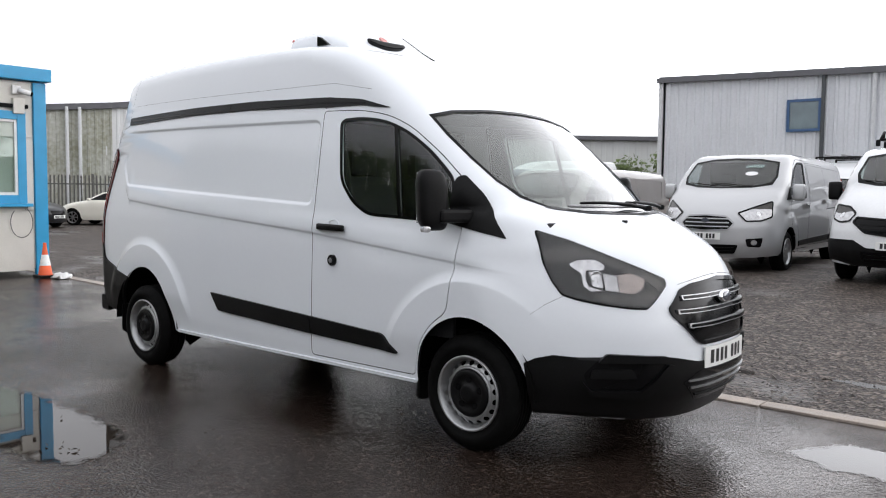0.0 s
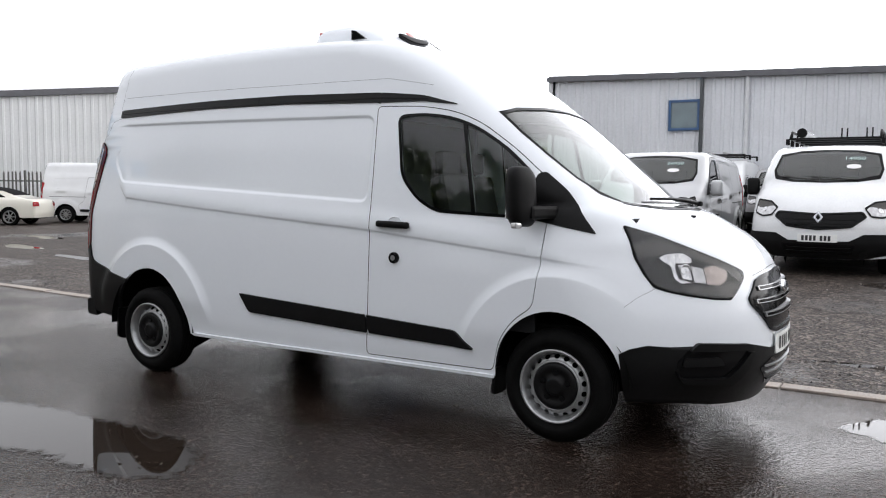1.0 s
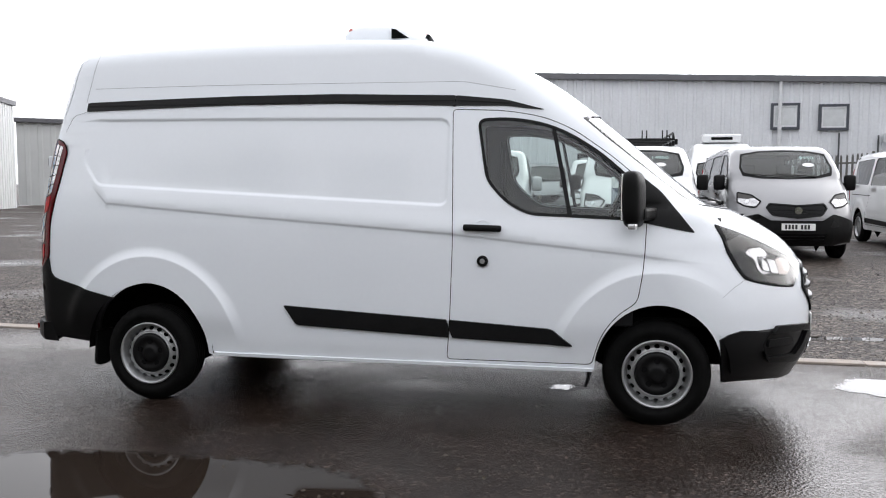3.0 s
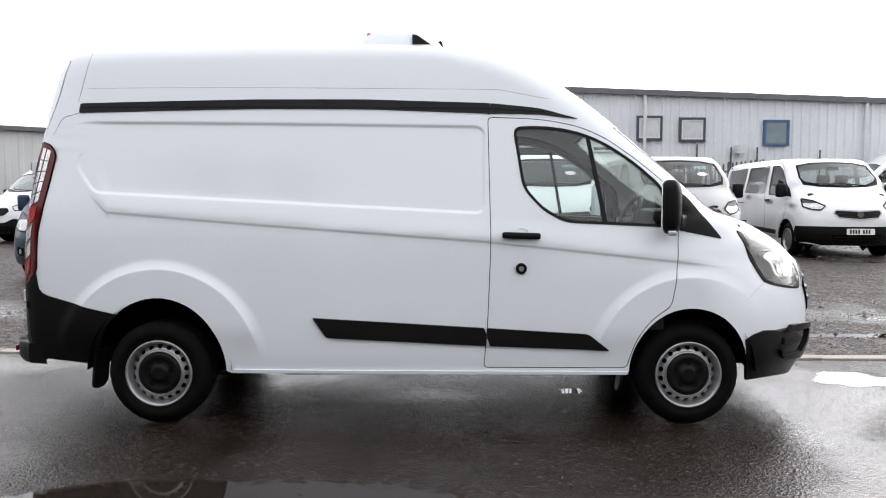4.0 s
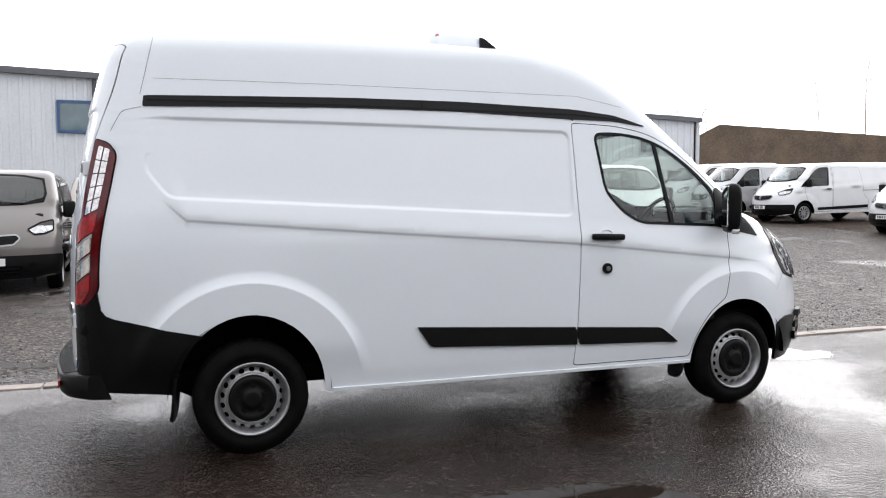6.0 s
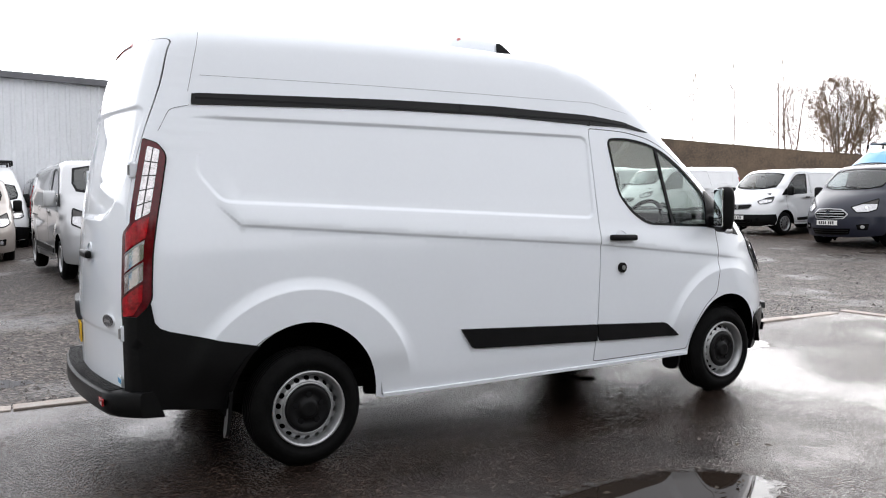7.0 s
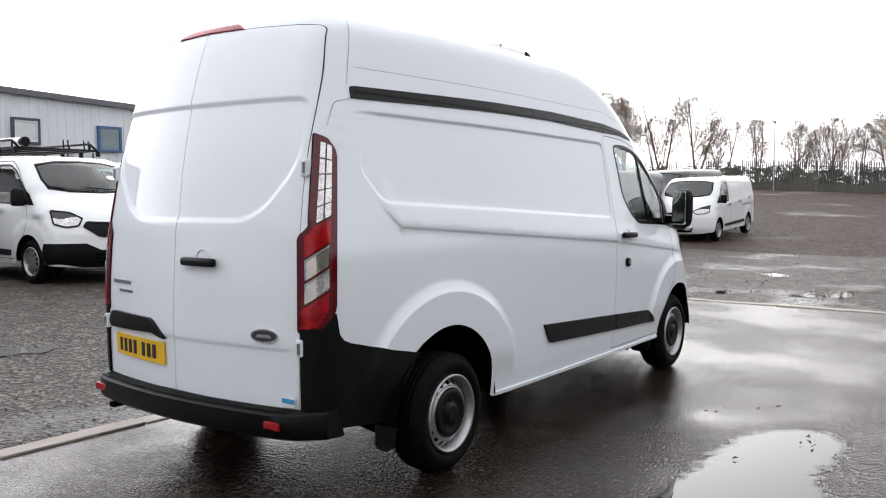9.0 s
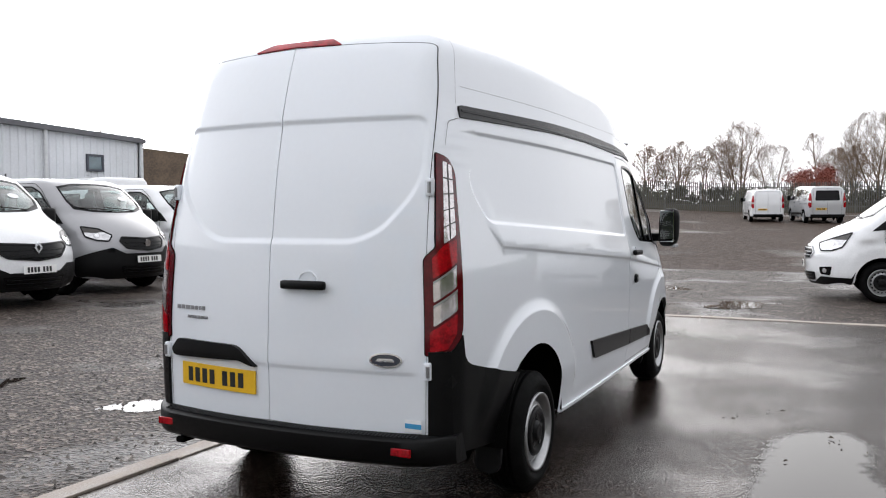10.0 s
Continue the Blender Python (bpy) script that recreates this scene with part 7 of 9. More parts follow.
    v, f = lathe([(0.185 + 0.016 * math.cos(t), 0.016 * math.sin(t)) for t in np.linspace(0, 2 * math.pi, 9)], 36, "X")
    sw = put("steering_wheel", mesh_of("steering_wheel", v, f, M["gloss_black"], True), van, "black steering wheel", m=pose(1.38, -0.38, 1.26, 0, 26, 0))
    bm = box_bm((0.05, 0.34, 0.035), (0.02, 0, 0), 0.012)
    box_bm((0.05, 0.10, 0.12), (0.02, 0, -0.03), 0.02, bm)
    box_bm((0.03, 0.04, 0.16), (0.02, 0, -0.10), 0.01, bm)
    part("hub", bm, M["dash"], sw)
    v, f = tube([(1.38, -0.38, 1.25), (1.66, -0.38, 1.12)], 0.035, 10)
    put("column", mesh_of("column", v, f, M["dash"], True), van)
    part("headlining", box_bm((0.62, 1.30, 0.03), (0.66, 0, 1.93), 0.01), M["liner"], van)
    for side in (-1, 1):
        part("door_card", box_bm((1.05, 0.03, 0.62), (0.98, 0.90 * side, 0.90), 0.01), M["dash"], van)
        v, f = tube([(0.52, 0.84 * side, 1.80), (0.55, 0.80 * side, 1.4), (0.62, 0.78 * side, 1.0)], 0.022, 6)
        put("seat_belt", mesh_of("seat_belt", v, f, M["seat"]), van)
    # fridge unit on the roof
    un = thing("roof_fridge_unit", "white rounded refrigeration unit with black vents on the van roof", "fridge unit", m=pose(-0.17, 0, 2.405))
    v, f = [], []
    prof = spline([(-0.27, 0.02), (-0.262, 0.12), (-0.22, 0.175), (-0.05, 0.190), (0.12, 0.172), (0.22, 0.13), (0.275, 0.075), (0.29, 0.02)])
    xs, n = np.linspace(-0.27, 0.29, 40), 28
    for x in xs:
        h = float(max(0.0, prof(x)))
        w = 0.50 * (1 - 0.22 * smoothstep(0.05, 0.30, x)) * (1 - 0.06 * smoothstep(-0.2, -0.27, x))
        for k in range(n + 1):
            t = math.pi * k / n
            v.append((x, float(w) * np.sign(math.cos(t)) * abs(math.cos(t)) ** 0.45, h * abs(math.sin(t)) ** 0.45 - 0.03))
    for i in range(len(xs) - 1):
        for k in range(n):
            f.append((i * (n + 1) + k, i * (n + 1) + k + 1, (i + 1) * (n + 1) + k + 1, (i + 1) * (n + 1) + k))
    put("cover", mesh_of("cover", v, f, M["white"], True), un)
    bm = bmesh.new()
    bmesh.ops.create_uvsphere(bm, u_segments=24, v_segments=12, radius=1)
    for q in bm.verts:
        q.co = Vector((q.co.x * 0.035, q.co.y * 0.20, q.co.z * 0.038 + 0.03 * (q.co.y) ** 2))
    part("front_vent", bm, M["gloss_black"], un, "black front vent mouth", smooth=True, m=pose(0.255, 0, 0.065, 0, 25, 0))
    for s in (-1, 1):
        v2 = [(0.02, 0.0, 0.0), (0.14, 0.0, 0.0), (0.05, 0.0, 0.060), (0.02, 0.0, 0.065)]
        vv = [(x, y, z) for x, y, z in v2] + [(x, y - 0.02, z) for x, y, z in v2]
        ff = [(0, 1, 2, 3), (7, 6, 5, 4), (0, 4, 5, 1), (1, 5, 6, 2), (2, 6, 7, 3), (3, 7, 4, 0)]
        put("side_vent", mesh_of("side_vent", vv, ff, M["gloss_black"]), un, "black triangular side vent", m=pose(0.06, s * 0.50 + 0.01, 0.02))
        part("mark", cyl_bm(0.013, 0.008, (-0.21, s * 0.478, 0.085), axis="Y", seg=16), M["red_badge"], un)
    part("front_mark", cyl_bm(0.035, 0.008, (0, 0, 0), axis="X", seg=20), M["red_badge"], un, "small round red mark", m=pose(0.232, 0, 0.118, 0, -50, 0))
    # aerial
    ae = thing("roof_aerial", "thin black rod aerial raked back from the roof front", "aerial")
    b = S.onto([(0.20, 0.50)], "top")[0]
    v, f = tube([b + (0.03, 0, 0), b + (0, 0, 0.02)], 0.02, 10, 0.012)
    put("foot", mesh_of("foot", v, f, M["plastic"], True), ae)
    v, f = tube([b + (0, 0, 0.015), b + (-0.16, -0.02, 0.11), b + (-0.36, -0.05, 0.25)], 0.006, 6, 0.0025)
    put("rod", mesh_of("rod", v, f, M["gloss_black"], True), ae)
    return van


build_big_van()


# ---- the parked vehicles ----
def low_shell(nose_cut=0.0, square=0.0, tall=0.0, bow=1.0):
    """A medium low-roof van; nose_cut shortens the nose, square stands its tail up, tall lifts the roof."""
    c = nose_cut
    top = 1.985 + tall
    nose = [(0.2, 2.58 - c), (0.35, 2.68 - c), (0.50, 2.725 - c), (0.70, 2.725 - c), (0.85, 2.70 - c), (0.95, 2.655 - c), (1.03, 2.58 - c), (1.12, 2.46 - c), (1.22, 2.28 - c * 0.8), (1.30, 2.10 - c * 0.5),
            (1.36, 1.97 - c * 0.3), (1.50, 1.80), (1.70, 1.54), (1.84, 1.34), (1.91, 1.17), (top - 0.03, 0.9 - tall), (top - 0.008, 0.55 - tall), (top + 0.01, -0.3)]
    if tall:
        nose = nose[:-4] + [(1.90, 1.24), (2.05, 1.0), (2.2, 0.74), (top - 0.10, 0.45), (top - 0.03, 0.15), (top + 0.01, -0.6)]
    flank = [(0.2, 0.93), (0.4, 0.962), (0.8, 0.978), (1.1, 0.98), (1.3, 0.962), (1.5, 0.925), (1.7, 0.885), (1.85, 0.85), (2.0, 0.80), (2.5, 0.70)]
    tail = [(0.2, -2.56), (0.5, -2.60), (1.0, -2.60), (1.4, -2.57), (1.7, -2.53), (2.0, -2.47), (2.6, -2.36)]
    return Shell(nose, [(0.2, 0.50 * bow), (0.7, 0.52 * bow), (1.0, 0.55 * bow), (1.15, 0.46 * bow), (1.3, 0.32), (1.5, 0.24), (2.0, 0.20), (2.6, 0.12)], flank, tail,
                 [(-2.7, top - 0.05), (-2.3, top - 0.02), (-1.0, top), (0.3, top + 0.01), (1.0, top + 0.06), (3.0, top + 0.2)], crown=0.05,
                 taper=lambda x, z: -0.05 * np.clip((-np.asarray(x) - 0.6) / 1.7, 0, 1.3) ** 2, k_roof=0.18,
                 detail=lambda x, z: 0.014 * (smoothstep(-0.02, 0.01, z - 1.12 + 0.06 * np.asarray(x)) - smoothstep(0.02, 0.2, z - 1.12 + 0.06 * np.asarray(x))) + sum(0.018 * (1 - smoothstep(0.54, 0.66, np.hypot(np.asarray(x) - h, np.asarray(z) - 0.335))) for h in (-1.6, 1.6)))


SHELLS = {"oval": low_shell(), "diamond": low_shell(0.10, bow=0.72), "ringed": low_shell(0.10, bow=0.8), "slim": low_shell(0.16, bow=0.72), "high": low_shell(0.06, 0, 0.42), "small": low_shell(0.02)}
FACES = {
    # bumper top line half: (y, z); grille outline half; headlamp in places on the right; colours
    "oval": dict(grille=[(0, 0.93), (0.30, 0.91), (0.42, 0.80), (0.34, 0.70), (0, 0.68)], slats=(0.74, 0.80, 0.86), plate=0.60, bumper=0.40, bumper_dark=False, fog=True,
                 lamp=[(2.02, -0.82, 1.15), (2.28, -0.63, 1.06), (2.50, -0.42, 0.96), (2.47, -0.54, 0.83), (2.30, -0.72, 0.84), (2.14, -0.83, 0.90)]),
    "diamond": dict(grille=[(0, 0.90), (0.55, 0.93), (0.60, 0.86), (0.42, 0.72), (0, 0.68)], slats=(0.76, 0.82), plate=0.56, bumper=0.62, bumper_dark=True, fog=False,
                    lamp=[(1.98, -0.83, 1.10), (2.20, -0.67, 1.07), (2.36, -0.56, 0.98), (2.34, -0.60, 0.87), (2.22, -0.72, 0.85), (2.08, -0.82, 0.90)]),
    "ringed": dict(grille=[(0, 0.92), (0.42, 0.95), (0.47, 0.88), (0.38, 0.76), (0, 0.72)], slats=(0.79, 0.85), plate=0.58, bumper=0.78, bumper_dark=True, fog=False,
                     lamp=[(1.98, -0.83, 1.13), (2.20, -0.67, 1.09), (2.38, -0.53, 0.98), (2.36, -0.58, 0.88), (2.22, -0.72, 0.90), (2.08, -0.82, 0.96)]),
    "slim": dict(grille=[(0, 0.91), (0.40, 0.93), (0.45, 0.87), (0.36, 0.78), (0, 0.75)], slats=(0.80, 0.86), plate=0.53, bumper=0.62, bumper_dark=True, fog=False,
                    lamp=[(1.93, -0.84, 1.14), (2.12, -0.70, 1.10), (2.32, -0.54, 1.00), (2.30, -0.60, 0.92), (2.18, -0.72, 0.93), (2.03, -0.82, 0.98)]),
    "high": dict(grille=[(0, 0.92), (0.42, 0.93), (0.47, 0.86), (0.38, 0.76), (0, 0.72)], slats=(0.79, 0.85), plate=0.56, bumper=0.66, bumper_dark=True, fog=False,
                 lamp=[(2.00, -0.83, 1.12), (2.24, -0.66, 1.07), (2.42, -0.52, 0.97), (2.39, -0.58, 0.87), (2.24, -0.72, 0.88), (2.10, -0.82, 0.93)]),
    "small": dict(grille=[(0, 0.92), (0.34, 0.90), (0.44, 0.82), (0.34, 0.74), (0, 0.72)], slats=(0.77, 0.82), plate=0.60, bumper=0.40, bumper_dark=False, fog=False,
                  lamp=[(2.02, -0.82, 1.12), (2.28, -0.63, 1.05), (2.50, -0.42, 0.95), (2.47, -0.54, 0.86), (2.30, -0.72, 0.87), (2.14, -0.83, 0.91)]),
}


def price(parent, digits, y, z, shell, size=0.12):
    """Pale figures on the inside of a windscreen."""
    cu = bpy.data.curves.new("price_figures", "FONT")
    cu.body, cu.size, cu.align_x, cu.extrude = digits, size, "CENTER", 0.001
    cu.materials.append(M["price_green"])
    p = shell.onto([(y, z)], 0)[0]
    n = shell.normal(np.array([p]))[0]
    p = p + n * 0.008
    X = Vector((0, 1, 0))
    N = Vector((n[0], 0, n[2])).normalized()
    Y = N.cross(X)
    m = Matrix((X, Y, N)).transposed().to_4x4()
    m.translation = p
    put("price_figures", cu, parent, "pale green price figures on the windscreen", m=m)
    skin_part("round_sticker", shell, 0, [(y + 0.10 * math.cos(t), z - 0.10 + 0.035 * math.sin(t)) for t in np.linspace(0, 6.28, 20, endpoint=False)], M["sticker_white"], parent, step=0.05, lift=0.006)


def parked_van(label, colour, style, x, y, heading, scale=(1, 1, 1), wheels="alloy", front=True, panes=False, figures="", rack="", fridge=False, dark_bumper=None, name="parked_van", group="parked vans"):
    """One parked van. x, y: the middle of its nose (or of its tail when front is False)."""
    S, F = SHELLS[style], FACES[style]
    a = math.radians(heading)
    off = 2.70 * scale[0] if front else -2.60 * scale[0]
    cx, cy = x - math.cos(a) * off, y - math.sin(a) * off
    z = float(rise(cx, cy))
    zf, zr = float(rise(cx + math.cos(a) * 1.6, cy + math.sin(a) * 1.6)), float(rise(cx - math.cos(a) * 1.6, cy - math.sin(a) * 1.6))
    van = thing(name, label, "van", m=pose(cx, cy, (zf + zr) / 2 - 0.008, 0, -math.degrees(math.atan2(zf - zr, 3.2)), heading) @ Matrix.Diagonal((*scale, 1)), group=group)
    hb = 1.6
    tall = style == "high"
    glass_f = rounded([(0.55, 1.80), (0.92, 1.79), (1.12, 1.70), (1.50, 1.36), (1.48, 1.20), (0.62, 1.22)], 0.05)
    holes = [glass_f]
    panes_out = []
    if panes:
        panes_out = [rounded([(-0.75, 1.80), (0.38, 1.81), (0.38, 1.23), (-0.78, 1.24)], 0.07), rounded([(-2.15, 1.77), (-0.90, 1.80), (-0.92, 1.25), (-2.18, 1.27)], 0.07)]
        holes += panes_out
    screen = [(-0.70, 1.80), (-0.4, 1.855), (0, 1.87), (0.4, 1.855), (0.70, 1.80), (0.76, 1.55), (0.72, 1.42), (0.45, 1.37), (0, 1.355), (-0.45, 1.37), (-0.72, 1.42), (-0.76, 1.55)]
    bottom = [(-2.05, 0.36)] + arch(-hb, 0.41, 0.42, 0.33, n=14) + [(-1.15, 0.30), (1.15, 0.30)] + arch(hb, 0.40, 0.41, 0.33, n=14) + [(2.05, 0.30)]
    tz = 1.93 + (0.42 if tall else 0)
    sp = dict(nose_y=0.58, nose_z=1.03, low_front=0.26, tail_y=0.66, tail_z=tz, low_rear=0.38, tail_w=[(0.3, 0.83), (0.9, 0.85), (1.3, 0.82), (1.7, 0.75), (tz, 0.66)],
              seam=[(2.1, 0.74), (1.95, 0.80), (1.75, 0.80), (1.35, 0.79), (1.0, 0.74), (0.5, 0.71), (-1.5, 0.70), (-2.1, 0.68)], bottom=bottom, side_holes=[stepped(h, 0.06, True) for h in holes], screen=screen)
    pieces, screen3 = body_pieces(S, sp, 0.085, 0.05)
    welded("body", pieces, M[colour], van, gap=0.004, shell=S)
    plan = [(p[0], p[1]) for p in screen3]
    skin_part("windscreen", S, "top", plan, M["pale_screen"], van, "bright sky-reflecting windscreen", step=0.12, lift=-0.004, rim_step=9)
    skin_part("screen_border", S, "top", grown(plan, 0.004), M["gloss_black"], van, holes=[grown(plan, -0.03)], step=0.1, lift=0.003, rim_step=9)
    for mir in (False, True):
        for h in holes:
            skin_part("side_glass", S, -90, h, M["tint"], van, step=0.12, lift=-0.008, mirror=mir)
        skin_part("glass_seal", S, -90, grown(glass_f, 0.014), M["gloss_black"], van, holes=[grown(glass_f, -0.012)], step=0.1, lift=0.003, mirror=mir)
        skin_part("door_gap", S, -90, rounded([(0.44, 1.86), (0.43, 0.36), (1.18, 0.36), (1.30, 0.60), (1.50, 0.75), (1.58, 1.0), (1.58, 1.30), (1.14, 1.75), (0.95, 1.86)], 0.05), M["gap"], van,
                  holes=[grown(rounded([(0.44, 1.86), (0.43, 0.36), (1.18, 0.36), (1.30, 0.60), (1.50, 0.75), (1.58, 1.0), (1.58, 1.30), (1.14, 1.75), (0.95, 1.86)], 0.05), -0.008)], step=0.1, lift=0.002, mirror=mir)
        if not panes:
            pr = rounded([(-2.15, 1.76), (0.36, 1.80), (0.36, 1.28), (-2.0, 1.36)], 0.08)
            skin_part("pressing", S, -90, pr, M[colour], van, holes=[grown(pr, -0.02)], step=0.1, lift=0.006, skirt=0.006, mirror=mir, sharp=80)
        sl = rounded([(-0.74, 1.80), (0.41, 1.82), (0.40, 0.40), (-1.06, 0.40), (-1.10, 0.72), (-0.90, 0.88)], 0.06)
        skin_part("sliding_door_gap", S, -90, sl, M["gap"], van, holes=[grown(sl, -0.006)], step=0.12, lift=0.002, mirror=mir)
        skin_part("door_rail", S, -90, [(-2.2, 1.035), (-0.80, 1.015), (-0.80, 1.030), (-2.2, 1.050)], M["gap"], van, step=0.12, lift=0.004, skirt=0.004, mirror=mir)
        trim = rounded([(-1.05, 0.55), (1.08, 0.50), (1.05, 0.41), (-1.05, 0.45)], 0.02)
        skin_part("rubbing_strip", S, -90, trim, M["plastic"], van, step=0.1, lift=0.014, skirt=0.016, mirror=mir)
        H = rounded(uz(F["lamp"], -45), 0.03)
        hl = skin_part("headlamp", S, -45, H, M["lamp_grey"], van, "clear headlamp", step=0.05, lift=0.006, skirt=0.01, mirror=mir)
        hc, hz0, hz1 = np.mean(H, 0), min(p[1] for p in H), max(p[1] for p in H)
        low_h = [p for p in stepped(grown(H, -0.016), 0.02, True) if p[1] < hz0 + 0.62 * (hz1 - hz0)]
        if len(low_h) > 6:
            skin_part("reflector", S, -45, low_h, M["clear_lens"], hl, step=0.05, lift=0.009, mirror=mir, rim_step=9)
        skin_part("bulb", S, -45, [(hc[0] + 0.034 * math.cos(t), hc[1] - 0.012 + 0.034 * math.sin(t)) for t in np.linspace(0, 6.28, 16, endpoint=False)], M["lamp_chrome"], hl, step=0.03, lift=0.013, skirt=0.004, mirror=mir)
        skin_part("lamp_bezel", S, -45, grown(H, 0.008), M["lamp_house"], hl, holes=[grown(H, -0.012)], step=0.05, lift=0.009, mirror=mir)
        skin_part("sail_panel", S, -90, rounded([(1.46, 1.20), (1.47, 1.40), (1.54, 1.36), (1.76, 1.17)], 0.015), M["plastic"], van, step=0.1, lift=0.006, mirror=mir)
        s = 1 if mir else -1
        bm = box_bm((0.12, 0.19, 0.27), (1.50, 1.08 * s, 1.30), 0.045)
        box_bm((0.07, 0.14, 0.06), (1.50, 0.95 * s, 1.22), 0.015, bm)
        part("door_mirror", bm, M["plastic"] if style != "oval" or colour not in ("silver", "blue") else M[colour], van, "door mirror", smooth=True)
        hp = S.onto([(0.62, 1.10)], -90)[0]
        part("door_handle", box_bm((0.2, 0.03, 0.035), (hp[0], (hp[1] - 0.018) * -s, hp[2]), 0.012), M["plastic"] if colour not in ("silver", "navy", "blue", "grey", "black") else M[colour], van)
        lamp = rounded(uz([(-2.46, -0.77, 1.62), (-2.38, -0.86, 1.58), (-2.44, -0.90, 1.0), (-2.50, -0.86, 0.85), (-2.56, -0.78, 0.86), (-2.54, -0.76, 1.3)], -135), 0.03)
        tl = skin_part("tail_lamp", S, -135, lamp, M["red_lens"], van, "red tail lamp", step=0.06, lift=0.01, skirt=0.014, mirror=mir)
        mid = [p for p in stepped(grown(lamp, -0.02), 0.03, True) if 1.08 < p[1] < 1.24]
        if len(mid) > 4:
            skin_part("lens", S, -135, mid, M["clear_lens"], tl, step=0.06, lift=0.014, mirror=mir, rim_step=9)
        if F["fog"]:
            fog = [(2.30, -0.75, 0.58), (2.48, -0.53, 0.56), (2.45, -0.55, 0.44), (2.32, -0.72, 0.43)]
            fb = skin_part("fog_surround", S, -45, rounded(uz(fog, -45), 0.03), M["gloss_black"], van, step=0.05, lift=0.006, skirt=0.01, mirror=mir)
            c = uz([(2.40, -0.64, 0.505)], -45)[0]
            skin_part("fog_lamp", S, -45, [(c[0] + 0.05 * math.cos(t), c[1] + 0.04 * math.sin(t)) for t in np.linspace(0, 6.28, 16, endpoint=False)], M["clear_lens"], fb, step=0.04, lift=0.012, mirror=mir)
    half = F["grille"]
    G = rounded(half + [(-y, z) for y, z in half[::-1] if y > 0], 0.025)
    gr = skin_part("grille", S, 0, G, M["gloss_black"], van, "black slatted grille", step=0.06, lift=0.005, skirt=0.012)
    skin_part("grille_frame", S, 0, grown(G, 0.008), M["satin"] if style in ("oval", "slim") else M["plastic"], gr, holes=[grown(G, -0.014)], step=0.06, lift=0.014, skirt=0.014)
    wz = max(p[0] for p in half) * 0.82
    for zz in F["slats"]:
        skin_part("slat", S, 0, [(-wz, zz), (wz, zz), (wz, zz + 0.016), (-wz, zz + 0.016)], M["plastic"] if style != "oval" else M["satin"], gr, step=0.06, lift=0.016, skirt=0.012)
    bp = S.onto([(0, 0.845)], 0)[0]
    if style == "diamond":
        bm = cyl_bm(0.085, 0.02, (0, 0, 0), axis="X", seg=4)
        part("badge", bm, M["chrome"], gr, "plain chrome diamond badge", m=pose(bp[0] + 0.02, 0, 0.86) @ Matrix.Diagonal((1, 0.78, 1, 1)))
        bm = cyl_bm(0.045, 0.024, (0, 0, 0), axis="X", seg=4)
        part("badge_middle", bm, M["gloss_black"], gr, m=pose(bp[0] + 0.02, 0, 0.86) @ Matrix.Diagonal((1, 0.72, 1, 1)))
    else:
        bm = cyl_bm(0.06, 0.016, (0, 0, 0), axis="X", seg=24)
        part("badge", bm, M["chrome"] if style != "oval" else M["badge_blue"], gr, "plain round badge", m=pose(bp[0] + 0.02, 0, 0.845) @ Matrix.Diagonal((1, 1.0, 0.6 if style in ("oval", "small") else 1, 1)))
    db = F["bumper_dark"] if dark_bumper is None else dark_bumper
    zb = F["bumper"]
    if db:
        seam3 = S.onto([(-0.58, q) for q in np.linspace(0.27, zb, 12)], 0)
        so = stepped([(2.04, 0.30), (1.99, 0.50), (2.05, min(zb, 0.62)), (seam3[-1][0], zb)], 0.05)[:-1] + [(p[0], p[2]) for p in seam3[::-1]]
        dip = zb - 0.10 if style != "slim" else zb
        fo = [(-0.58, q) for q in np.linspace(0.27, zb, 12)] + stepped([(-0.58, zb), (-0.4, dip), (0.4, dip), (0.58, zb)], 0.05)[1:-1] + [(0.58, q) for q in np.linspace(zb, 0.27, 12)] + stepped([(0.58, 0.27), (-0.58, 0.27)], 0.06)[1:-1]
        welded("front_bumper", [skin(S, -90, so, (), 0.07, 0.014, 0.02, rim_step=9), skin(S, -90, so, (), 0.07, 0.014, 0.02, rim_step=9, mirror=True), skin(S, 0, fo, (), 0.07, 0.014, 0.02, rim_step=9)], M["plastic"], van, "dark textured bumper", gap=0.004, sharp=60)
    skin_part("lower_intake", S, 0, rounded([(-0.48, 0.47), (0.48, 0.47), (0.42, 0.33), (-0.42, 0.33)], 0.03), M["gloss_black"], van, step=0.06, lift=0.018, skirt=0.012)
    for zz in (0.37, 0.42):
        skin_part("intake_slat", S, 0, [(-0.42, zz), (0.42, zz), (0.42, zz + 0.012), (-0.42, zz + 0.012)], M["plastic"], van, step=0.08, lift=0.026, skirt=0.01)
    pf = S.onto([(0, F["plate"])], 0)[0]
    number_plate(van, pose(pf[0] + 0.035, 0, F["plate"], -3, 0, 90), "plate_white")
    # tail
    td = rounded([(-0.70, 0.46), (0.70, 0.46), (0.72, 1.2), (0.66, tz - 0.06), (-0.66, tz - 0.06), (-0.72, 1.2)], 0.04)
    skin_part("tail_gap", S, 180, td, M["gap"], van, holes=[grown(td, -0.010)], step=0.1, lift=0.003)
    skin_part("tail_split", S, 180, [(-0.004, 0.46), (0.004, 0.46), (0.004, tz - 0.07), (-0.004, tz - 0.07)], M["gap"], van, step=0.1, lift=0.003)
    rbz = 0.50
    rb = rounded([(-0.82, 0.38), (0.82, 0.38), (0.82, rbz), (-0.82, rbz)], 0.02)
